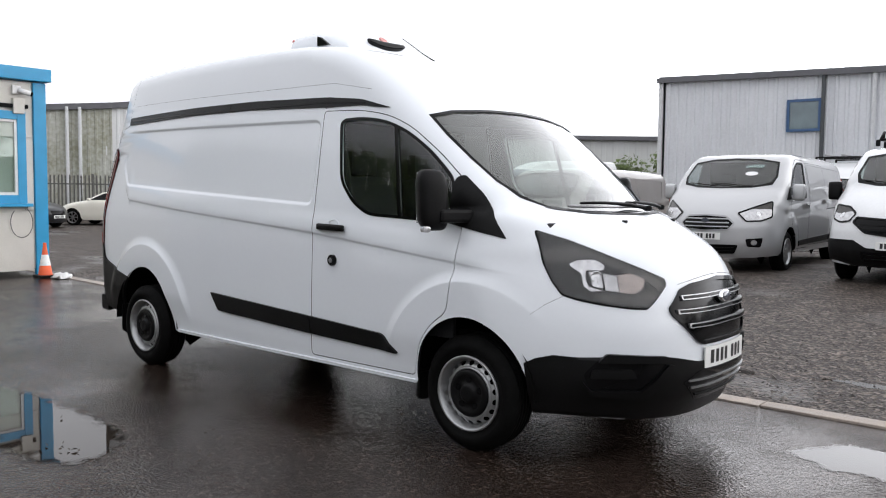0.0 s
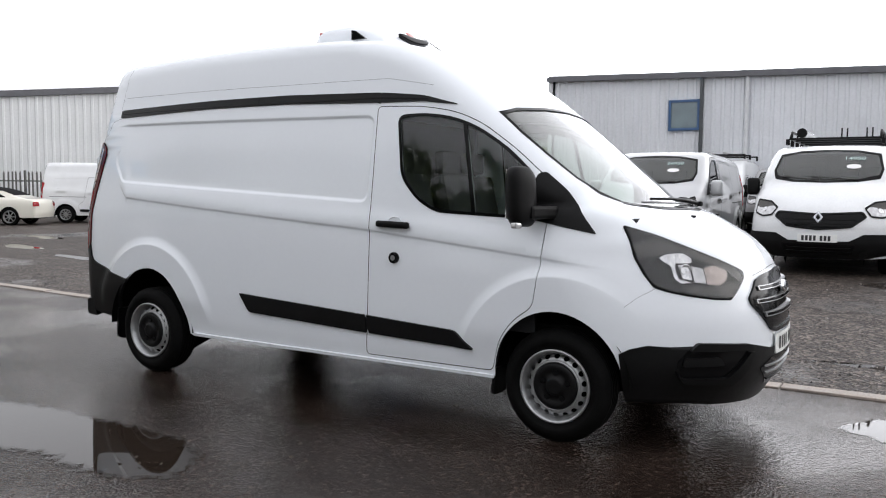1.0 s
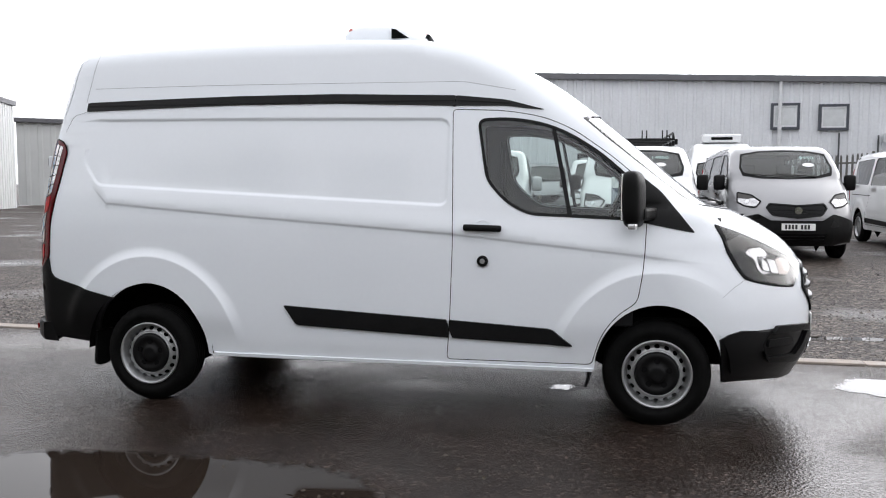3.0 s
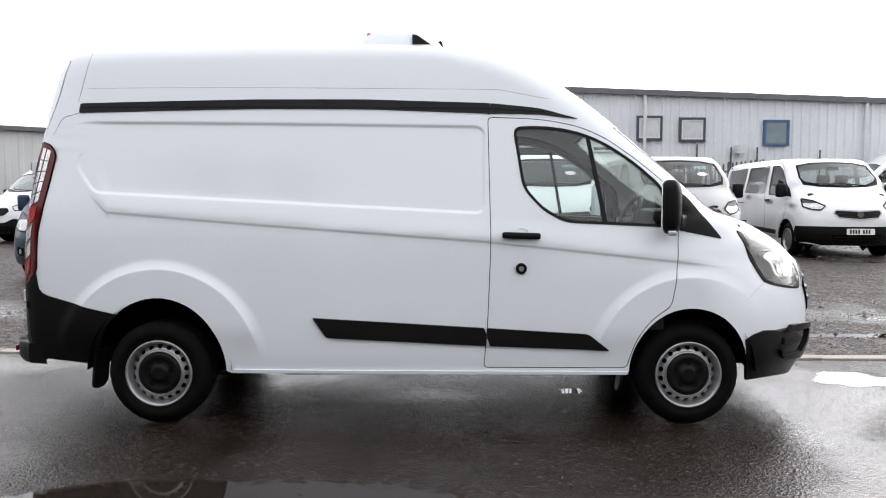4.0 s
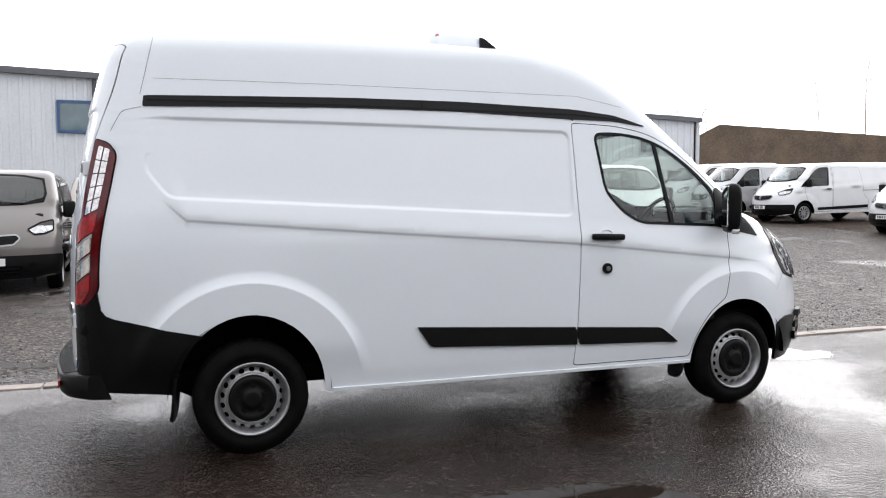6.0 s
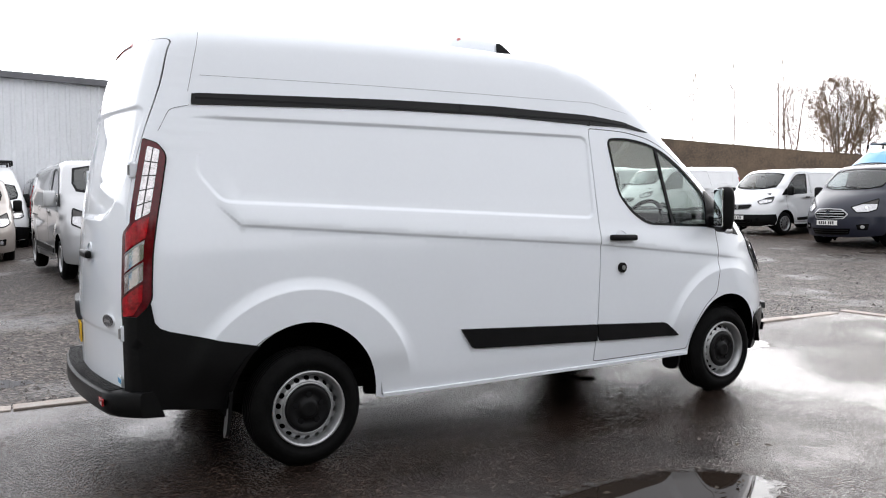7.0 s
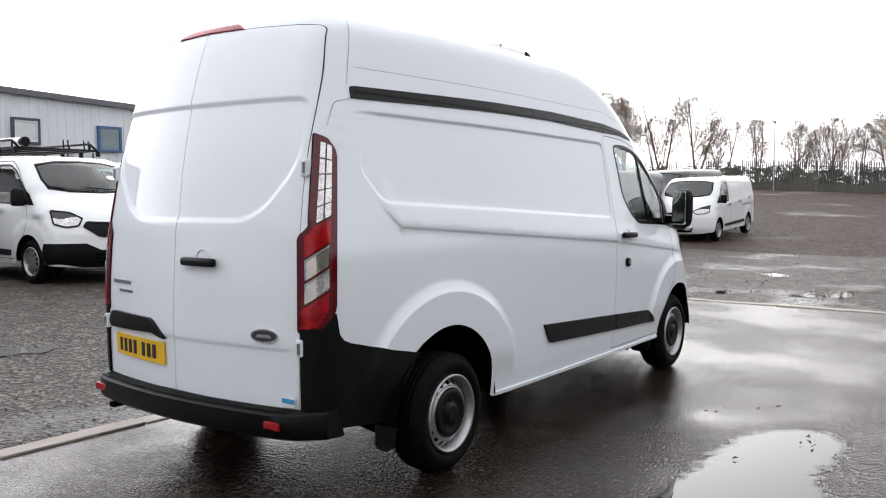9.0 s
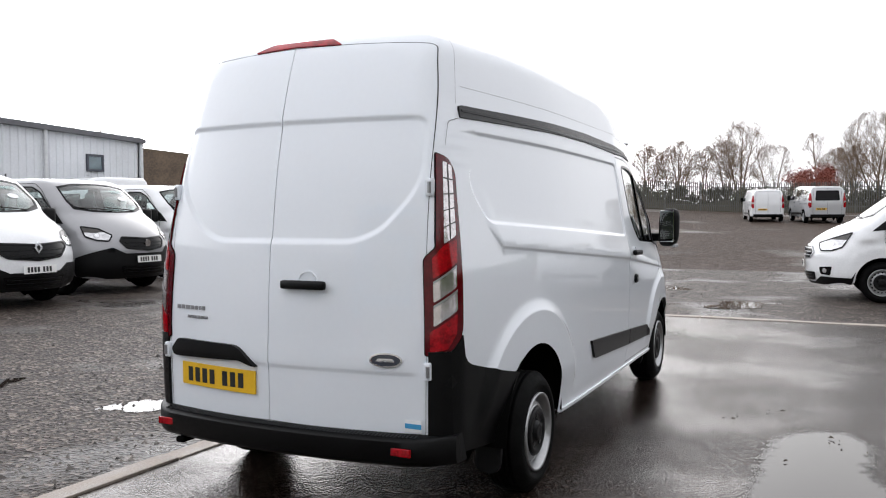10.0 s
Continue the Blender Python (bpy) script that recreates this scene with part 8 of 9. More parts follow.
    skin_part("rear_bumper", S, 180, rb, M["plastic"], van, "dark rear bumper", step=0.1, lift=0.06, skirt=0.06)
    pr = S.onto([(-0.30, 0.78)], 180)[0]
    number_plate(van, pose(pr[0] - 0.015, 0.30, 0.78, 0, 0, -90), "plate_yellow")
    if panes:
        skin_part("rear_glass", S, 180, rounded([(-0.60, 1.22), (0.60, 1.22), (0.56, 1.75), (-0.56, 1.75)], 0.06), M["gloss_black"], van, step=0.1, lift=0.005)
    # running gear
    bm = box_bm((4.6, 1.45, 0.12), (0, 0, 0.36), 0.03)
    part("underside", bm, M["under"], van)
    for wx in (-hb, hb):
        for s in (-1, 1):
            wheel(van, (wx, 0.855 * s, 0.336), s, style=wheels)
            well(van, wx, 0.55 * s, 0.95 * s, 0.425)
    # cab
    part("bulkhead", box_bm((0.03, 1.62, 1.30), (0.30 if not panes else -2.2, 0, 1.2)), M["dash"], van)
    part("dashboard", box_bm((0.5, 1.5, 0.34), (1.75, 0, 1.08), 0.08), M["dash"], van)
    part("rear_view_mirror", box_bm((0.03, 0.22, 0.07), (1.36, 0, 1.74), 0.012), M["gloss_black"], van)
    part("cab_floor", box_bm((1.9, 1.66, 0.05), (1.15, 0, 0.6)), M["under"], van)
    for yy in (-0.42, 0.22, 0.60):
        st = put("seat", None, van, m=pose(0.72, yy, 0))
        part("cushion", box_bm((0.5, 0.42, 0.16), (0.05, 0, 0.82), 0.05), M["seat"], st)
        part("backrest", box_bm((0.15, 0.42, 0.60), (-0.22, 0, 1.16), 0.06), M["seat"], st)
        part("headrest", box_bm((0.09, 0.26, 0.17), (-0.26, 0, 1.54), 0.035), M["seat"], st)
    v, f = lathe([(0.18 + 0.016 * math.cos(t), 0.016 * math.sin(t)) for t in np.linspace(0, 2 * math.pi, 7)], 24, "X")
    put("steering_wheel", mesh_of("steering_wheel", v, f, M["gloss_black"], True), van, m=pose(1.40, -0.38, 1.22, 0, 26, 0))
    for y0, y1 in ((0.45, -0.22), (-0.10, -0.62)):
        path = [S.onto([(q, 1.385 + 0.05 * k / 3)], 0)[0] + (0.012, 0, 0.014) for k, q in enumerate(np.linspace(y0, y1, 4))]
        v, f = tube(path, 0.009, 6)
        put("wiper_arm", mesh_of("wiper_arm", v, f, M["plastic"]), van)
    if figures:
        price(van, figures, 0.36, 1.70, S)
    top = 1.985 + (0.42 if tall else 0)
    if rack == "tray":
        rk = thing("roof_rack", "black tubular roof rack with end rails on the van roof", "roof rack", m=van.matrix_basis.copy())
        rails = []
        for s in (-1, 1):
            for zz in (0.10, 0.22):
                rails.append(tube([(-2.2, 0.66 * s, top + zz), (0.55, 0.66 * s, top + zz), (0.75, 0.66 * s, top + 0.10)], 0.02, 8))
            for xx in (-2.2, -1.5, -0.8, -0.1, 0.55):
                rails.append(tube([(xx, 0.66 * s, top + 0.10), (xx, 0.66 * s, top + 0.22)], 0.016, 6))
        for k, rl in enumerate(rails):
            put("rail", mesh_of("rail", *rl, M["plastic"], True), rk)
        for xx in (-2.2, -1.6, -1.0, -0.4, 0.2, 0.72):
            put("crossbar", mesh_of("crossbar", *tube([(xx, -0.68, top + 0.10), (xx, 0.68, top + 0.10)], 0.018, 8), M["plastic"], True), rk)
            for s in (-1, 1):
                part("foot", box_bm((0.05, 0.06, 0.10), (xx, 0.70 * s, top + 0.05), 0.01), M["plastic"], rk)
        for yy in (0.10, 0.18, 0.46, 0.54):
            put("load_stop", mesh_of("load_stop", *tube([(0.72, yy, top + 0.10), (0.70, yy, top + 0.26)], 0.012, 6), M["plastic"], True), rk)
        bc = thing("roof_tube", "white pipe carrier with black end on the roof rack", "pipe carrier", m=van.matrix_basis.copy())
        part("pipe", cyl_bm(0.075, 1.2, (0.0, -0.50, top + 0.20), axis="X", seg=20, bevel=0.01), M["white2"], bc, smooth=False)
        part("end_cap", cyl_bm(0.078, 0.08, (0.62, -0.50, top + 0.20), axis="X", seg=20), M["plastic"], bc)
    elif rack == "bars":
        rk = thing("roof_bars", "dark ladder roof bars on the van roof", "roof bars", m=van.matrix_basis.copy())
        for xx in (-1.8, -0.5, 0.4):
            put("crossbar", mesh_of("crossbar", *tube([(xx, -0.72, top + 0.12), (xx, 0.72, top + 0.12)], 0.025, 8), M["plastic"], True), rk)
            for s in (-1, 1):
                part("foot", box_bm((0.06, 0.06, 0.14), (xx, 0.70 * s, top + 0.05), 0.01), M["plastic"], rk)
        for yy in (-0.3, 0.15):
            put("rail", mesh_of("rail", *tube([(-2.1, yy, top + 0.16), (0.9, yy, top + 0.16)], 0.03, 8), M["satin"], True), rk)
    if fridge:
        un = thing("roof_fridge_unit", "white box refrigeration unit with black vent on van roof", "fridge unit", m=van.matrix_basis.copy())
        bm = box_bm((0.7, 1.0, 0.22), (-0.1, 0, top + 0.09), 0.06)
        part("cover", bm, M["white2"], un, smooth=False)
        part("front_vent", box_bm((0.04, 0.55, 0.08), (0.25, 0, top + 0.09), 0.02), M["gloss_black"], un)
    return van


def build_parked():
    P = parked_van
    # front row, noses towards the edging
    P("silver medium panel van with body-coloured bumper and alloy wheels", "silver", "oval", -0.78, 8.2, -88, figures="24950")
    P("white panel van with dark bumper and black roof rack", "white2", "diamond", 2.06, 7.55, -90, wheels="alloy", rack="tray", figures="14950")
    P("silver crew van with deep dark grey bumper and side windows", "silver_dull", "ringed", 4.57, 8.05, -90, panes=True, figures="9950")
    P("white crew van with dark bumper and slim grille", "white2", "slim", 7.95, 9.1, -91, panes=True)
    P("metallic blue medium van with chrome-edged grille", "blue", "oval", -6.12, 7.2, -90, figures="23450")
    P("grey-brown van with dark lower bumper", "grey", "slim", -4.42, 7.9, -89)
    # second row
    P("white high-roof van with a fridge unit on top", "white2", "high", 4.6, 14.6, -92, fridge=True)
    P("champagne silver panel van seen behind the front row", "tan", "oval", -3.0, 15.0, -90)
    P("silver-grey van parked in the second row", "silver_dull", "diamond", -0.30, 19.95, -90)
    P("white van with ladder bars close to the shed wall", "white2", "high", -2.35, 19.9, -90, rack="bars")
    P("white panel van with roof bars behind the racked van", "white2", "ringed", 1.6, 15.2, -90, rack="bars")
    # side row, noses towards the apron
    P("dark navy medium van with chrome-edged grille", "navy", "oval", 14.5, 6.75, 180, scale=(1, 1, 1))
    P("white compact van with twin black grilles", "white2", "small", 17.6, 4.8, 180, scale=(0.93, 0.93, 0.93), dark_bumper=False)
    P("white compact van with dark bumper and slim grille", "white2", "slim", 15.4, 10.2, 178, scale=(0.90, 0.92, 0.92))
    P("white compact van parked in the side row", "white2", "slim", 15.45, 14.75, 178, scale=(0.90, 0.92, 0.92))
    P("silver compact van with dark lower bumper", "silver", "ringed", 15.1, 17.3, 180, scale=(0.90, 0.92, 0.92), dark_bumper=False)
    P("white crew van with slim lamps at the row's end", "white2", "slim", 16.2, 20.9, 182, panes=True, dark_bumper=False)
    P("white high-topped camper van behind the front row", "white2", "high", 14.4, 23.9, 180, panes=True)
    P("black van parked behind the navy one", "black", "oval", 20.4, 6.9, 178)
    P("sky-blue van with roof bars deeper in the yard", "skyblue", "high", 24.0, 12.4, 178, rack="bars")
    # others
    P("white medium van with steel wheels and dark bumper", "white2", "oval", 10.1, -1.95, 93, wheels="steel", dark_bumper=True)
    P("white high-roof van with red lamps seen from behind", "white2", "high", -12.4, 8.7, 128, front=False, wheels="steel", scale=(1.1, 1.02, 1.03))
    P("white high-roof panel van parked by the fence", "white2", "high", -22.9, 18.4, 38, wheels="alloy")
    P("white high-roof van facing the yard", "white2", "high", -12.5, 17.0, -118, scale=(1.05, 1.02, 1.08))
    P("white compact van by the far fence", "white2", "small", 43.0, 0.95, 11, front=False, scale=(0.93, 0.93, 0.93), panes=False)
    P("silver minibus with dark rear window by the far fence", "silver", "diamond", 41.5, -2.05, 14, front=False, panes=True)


build_parked()


def build_car(label, colour, x, y, heading, soft_top):
    """A low two-door car; x, y: its middle."""
    H = 1.40
    top = spline([(-2.36, 0.93), (-1.9, 0.99), (-1.55, 1.03), (-0.9, 1.33), (-0.2, H), (0.2, 1.36), (0.95, 1.00), (1.05, 0.98), (1.9, 0.84), (2.3, 0.66)])
    S = Shell([(0.15, 2.25), (0.3, 2.33), (0.5, 2.36), (0.62, 2.33), (0.72, 2.22), (0.80, 2.02), (0.90, 1.60), (0.98, 1.10), (1.02, 0.98), (1.2, 0.58), (1.35, 0.20), (1.42, -0.3)],
              [(0.2, 0.45), (0.7, 0.45), (0.9, 0.25), (1.2, 0.18), (1.5, 0.1)], [(0.15, 0.84), (0.4, 0.89), (0.7, 0.895), (0.9, 0.87), (1.0, 0.80), (1.2, 0.68), (1.45, 0.56)],
              [(0.2, -2.28), (0.5, -2.36), (0.75, -2.36), (0.92, -2.28), (1.0, -1.85), (1.1, -1.5), (1.25, -1.15), (1.42, -0.5)],
              [(-2.5, 1.30), (-0.3, 1.40), (2.5, 1.42)], crown=0.06, half=0.85, k_tail=0.08)
    car = thing("coupe_car", label, "car", m=pose(x, y, float(rise(x, y)) - 0.005, 0, 0, heading), group="parked cars")
    bottom = [(-1.85, 0.28)] + arch(-1.38, 0.36, 0.37, 0.30, 0.315, 12) + [(-0.95, 0.22), (0.95, 0.22)] + arch(1.38, 0.36, 0.37, 0.30, 0.315, 12) + [(1.85, 0.22)]
    sp = dict(nose_y=0.5, nose_z=0.70, low_front=0.2, tail_y=0.45, tail_z=1.30, low_rear=0.28, tail_w=[(0.28, 0.76), (0.7, 0.76), (0.95, 0.70), (1.1, 0.6), (1.30, 0.45)],
              seam=[(1.9, 0.70), (1.2, 0.74), (0.9, 0.68), (0.4, 0.56), (0, 0.52), (-0.4, 0.50)], bottom=bottom, side_holes=[], screen=[], cut_screen=False)
    sp["screen"] = [(-0.5, 1.1), (0.5, 1.1), (0.4, 1.3), (-0.4, 1.3)]
    pieces, _ = body_pieces(S, sp, 0.08, 0.05)
    welded("body", pieces, M[colour], car, gap=0.004, shell=S)
    roof_mat = "gap" if soft_top else colour
    skin_part("windscreen", S, 0, rounded([(-0.62, 1.02), (0.62, 1.02), (0.50, 1.31), (-0.50, 1.31)], 0.05), M["gloss_black"], car, step=0.1, lift=0.006)
    for mir in (False, True):
        skin_part("side_glass", S, -90, rounded([(-1.25, 1.02), (0.72, 1.00), (0.15, 1.27), (-0.7, 1.27)], 0.05), M["gloss_black"], car, step=0.1, lift=0.006, mirror=mir)
        skin_part("headlamp", S, -45, rounded(uz([(1.75, -0.78, 0.74), (2.10, -0.52, 0.70), (2.12, -0.55, 0.58), (1.85, -0.78, 0.60)], -45), 0.03), M["clear_lens"], car, step=0.06, lift=0.006, mirror=mir)
        skin_part("tail_lamp", S, -135, rounded(uz([(-2.1, -0.75, 0.86), (-2.28, -0.55, 0.86), (-2.30, -0.55, 0.70), (-2.12, -0.78, 0.70)], -135), 0.03), M["red_lens"], car, step=0.06, lift=0.006, mirror=mir)
        part("door_mirror", box_bm((0.12, 0.16, 0.10), (0.62, (0.98 if mir else -0.98), 1.03), 0.04), M[colour], car, smooth=True)
    if soft_top:
        rp = [(x0, y0) for x0, y0 in [(0.25, -0.55), (0.25, 0.55), (-0.6, 0.60), (-1.5, 0.62), (-1.5, -0.62), (-0.6, -0.60)]]
        skin_part("soft_top", S, "top", rounded(rp, 0.08), M["gap"], car, "black fabric soft top", step=0.1, lift=0.010, skirt=0.012)
    skin_part("grille", S, 0, rounded([(-0.32, 0.64), (0.32, 0.64), (0.28, 0.48), (-0.28, 0.48)], 0.03), M["gloss_black"], car, step=0.08, lift=0.006)
    number_plate(car, pose(S.onto([(0, 0.42)], 0)[0][0] + 0.02, 0, 0.42, 0, 0, 90), "plate_white")
    for wx in (-1.38, 1.38):
        for s in (-1, 1):
            wheel(car, (wx, 0.77 * s, 0.315), s, R=0.318, rim=0.225, width=0.22, style="seven")
            well(car, wx, 0.5 * s, 0.86 * s, 0.37, 0.315)
    part("underside", box_bm((4.0, 1.4, 0.1), (0, 0, 0.28)), M["under"], car)
    return car


build_car("ivory two-door convertible with a black fabric roof", "cream", -26.95, 12.45, 213, True)
build_car("dark saloon car partly hidden behind the cabin", "black", -27.6, 8.6, 20, False)


# ---- fences, trees, hedges ----
def palisade(a, b, h, label, step=0.155):
    """A steel palisade fence from a to b, each pale a piece of its own."""
    A, B = Vector((*a, 0)), Vector((*b, 0))
    L = (B - A).length
    d = (B - A) / L
    ang = math.degrees(math.atan2(d.y, d.x))
    fence = thing("palisade_fence", label, "fence")
    n = int(L / step)
    w = 0.07
    v = [(-w / 2, 0, 0.05), (w / 2, 0, 0.05), (w / 2, 0, h - 0.12), (w / 4, 0, h - 0.02), (0, 0, h - 0.09), (-w / 4, 0, h - 0.02), (-w / 2, 0, h - 0.12)]
    v += [(x, 0.012 + 0.012 * (abs(x) < 0.02), z) for x, _, z in v]
    k = 7
    f = [tuple(range(k))[::-1], tuple(range(k, 2 * k))] + [(i, (i + 1) % k, k + (i + 1) % k, k + i) for i in range(k)]
    me = mesh_of("pale", v, f, M["fence"])
    rnd = random.Random(8)
    first = max(0, (n - 290) // 2)
    rest_v, rest_f = [], []
    for i in range(n):
        p = A + d * (i + 0.5) * step
        z = float(rise(p.x, p.y)) + rnd.uniform(-0.01, 0.01)
        m = pose(p.x, p.y, z, 0, rnd.uniform(-0.8, 0.8), ang)
        if first <= i < first + 290:
            put("pale", me, fence, m=m)
        else:
            o = len(rest_v)
            rest_v += [m @ Vector(q) for q in v]
            rest_f += [tuple(j + o for j in q) for q in f]
    if rest_v:
        tagged(put("far_pales", mesh_of("far_pales", rest_v, rest_f, M["fence"]), fence), kind="stuff")
    for z in (0.45, h - 0.45):
        pts = [A + d * s for s in np.linspace(0, L, max(2, int(L / 6)))]
        for p, q in zip(pts[:-1], pts[1:]):
            bar_between((p.x, p.y, z + float(rise(p.x, p.y))), (q.x, q.y, z + float(rise(q.x, q.y))), 0.05, 0.06, M["fence"], fence, "rail")
    for s in np.arange(0, L + 0.1, 2.75):
        p = A + d * s
        part("post", box_bm((0.08, 0.08, h), (p.x, p.y, h / 2 + float(rise(p.x, p.y))), 0.006), M["fence"], fence)


palisade((60.0, -34.0), (63.0, 46.0), 2.35, "grey galvanised palisade fence along the far side")
palisade((-34.2, 9.0), (-25.6, 23.6), 2.1, "grey palisade fence in front of the works", 0.16)
palisade((2.2, 23.2), (11.8, 23.4), 2.2, "grey palisade fence along the shed", 0.16)


def tree_mesh(seed, height, width, bark, slender=False, leaders=1):
    """A bare winter tree: forked leaders, limbs and branches that fill a rounded crown, and a haze of fine twigs."""
    rnd = random.Random(seed)
    v, f = [], []
    mid, half = height * 0.58, height * 0.44

    def room(p, d):
        """How far a bough may grow before it leaves the crown's oval."""
        w = Vector((d.x / (width / 2), d.y / (width / 2), d.z / half))
        q = Vector((p.x / (width / 2), p.y / (width / 2), (p.z - mid) / half))
        a, b, c = w.dot(w), q.dot(w), q.dot(q) - 1
        return max(0.0, (-b + math.sqrt(max(0.0, b * b - a * c))) / a)

    def bough(p, d, length, r, level):
        n = (8, 6, 4, 3)[level]
        pts, q, dd = [Vector(p)], Vector(p), Vector(d).normalized()
        bend = (0.07, 0.17, 0.26, 0.34)[level]
        for _ in range(n):
            dd = (dd + Vector((rnd.uniform(-1, 1), rnd.uniform(-1, 1), rnd.uniform(-0.6, 0.9))) * bend).normalized()
            q = q + dd * length / n
            pts.append(q.copy())
        low = (0.02, 0.012, 0.0085, 0.007)[level]
        tv, tf = tube(pts, max(r, low), (6, 4, 3, 3)[level], max(low * 0.6, r * 0.2))
        o = len(v)
        v.extend(tv)
        f.extend(tuple(i + o for i in t) for t in tf[:-2])
        if level == 3:
            return
        count = (int(14 * height / 8) if not slender else 22, 9 if not slender else 6, 8 if not slender else 6)[level]
        for k in range(count):
            s = (0.24 if level == 0 else 0.16) + (0.76 if level == 0 else 0.84) * (k + rnd.random()) / count
            x = s * n
            i = min(n - 1, int(x))
            at = pts[i].lerp(pts[i + 1], x - i)
            along = (pts[i + 1] - pts[i]).normalized()
            side = Matrix.Rotation(rnd.uniform(0, 6.28), 3, along) @ along.orthogonal().normalized()
            nd = (along + side * rnd.uniform(0.7, 1.5) + Vector((0, 0, 0.25))).normalized()
            size = min(room(at, nd) * rnd.uniform(0.75, 1.05), height * (0.42, 0.24, 0.13)[level] * rnd.uniform(0.6, 1.15))
            if size > 0.12:
                bough(at, nd, size, max(r * (1 - 0.75 * s) * 0.5, 0.005), level + 1)

    for k in range(leaders):
        a = 6.28 * k / leaders + rnd.random()
        tilt = 0.0 if leaders == 1 else rnd.uniform(0.10, 0.26)
        bough((0, 0, -0.2), (tilt * math.cos(a), tilt * math.sin(a), 1), height * (1 if k == 0 else rnd.uniform(0.78, 0.95)), height * (0.014 if not slender else 0.008), 0)
    return mesh_of("crown", v, f, bark, True)


def leaf_cloud(seed, n, size, radius, squash, mat, name="leaves", slim=1.0, count=16, core=0.0):
    """A loose crown of small leaf clumps with an uneven outline."""
    rnd = random.Random(seed)
    lumps = [(Vector((rnd.uniform(-1, 1), rnd.uniform(-1, 1), rnd.uniform(-0.6, 1))) * radius * 0.62, rnd.uniform(0.3, 0.55) * radius) for _ in range(count)]
    v, f = [], []
    for _ in range(n):
        c, r = rnd.choice(lumps)
        p = c + Vector((rnd.gauss(0, 1), rnd.gauss(0, 1), rnd.gauss(0, 1))).normalized() * r * rnd.uniform(0.3, 1.05)
        p.z *= squash
        big = core if core and rnd.random() < 0.12 else 0.0
        if big:
            p = c + (p - c) * 0.7
        a = Vector((rnd.uniform(-1, 1), rnd.uniform(-1, 1), rnd.uniform(-1, 1))).normalized() * (big or size) * rnd.uniform(0.6, 1.3)
        b = a.orthogonal().normalized() * (big or size) * rnd.uniform(0.35, 0.7) * slim
        o = len(v)
        v += [p - a, p + b, p + a, p - b]
        f.append((o, o + 1, o + 2, o + 3))
    return mesh_of(name, v, f, mat)


TREES = [tree_mesh(11, 9.0, 5.6, M["bark"], leaders=2), tree_mesh(12, 9.0, 6.6, M["bark"], leaders=3), tree_mesh(13, 9.0, 4.6, M["bark"]), tree_mesh(14, 9.0, 2.2, M["birch"], True)]


def bare_tree(kind, x, y, scale, turn, label, z=None):
    t = thing("bare_tree", label, "tree", m=pose(x, y, float(rise(x, y)) - 0.1 if z is None else z, 0, 0, turn) @ Matrix.Scale(scale, 4), group="bare trees beyond the yard")
    put("crown", TREES[kind], t)
    h = 3.2
    trunk = tube([(0, 0, -0.3), (0.02, 0.01, 1.2), (0.0, 0.03, h * 0.7)], 0.16 if kind < 3 else 0.085, 10, 0.12 if kind < 3 else 0.07)
    put("trunk", mesh_of("trunk", *trunk, M["bark"] if kind < 3 else M["birch"], True), t)


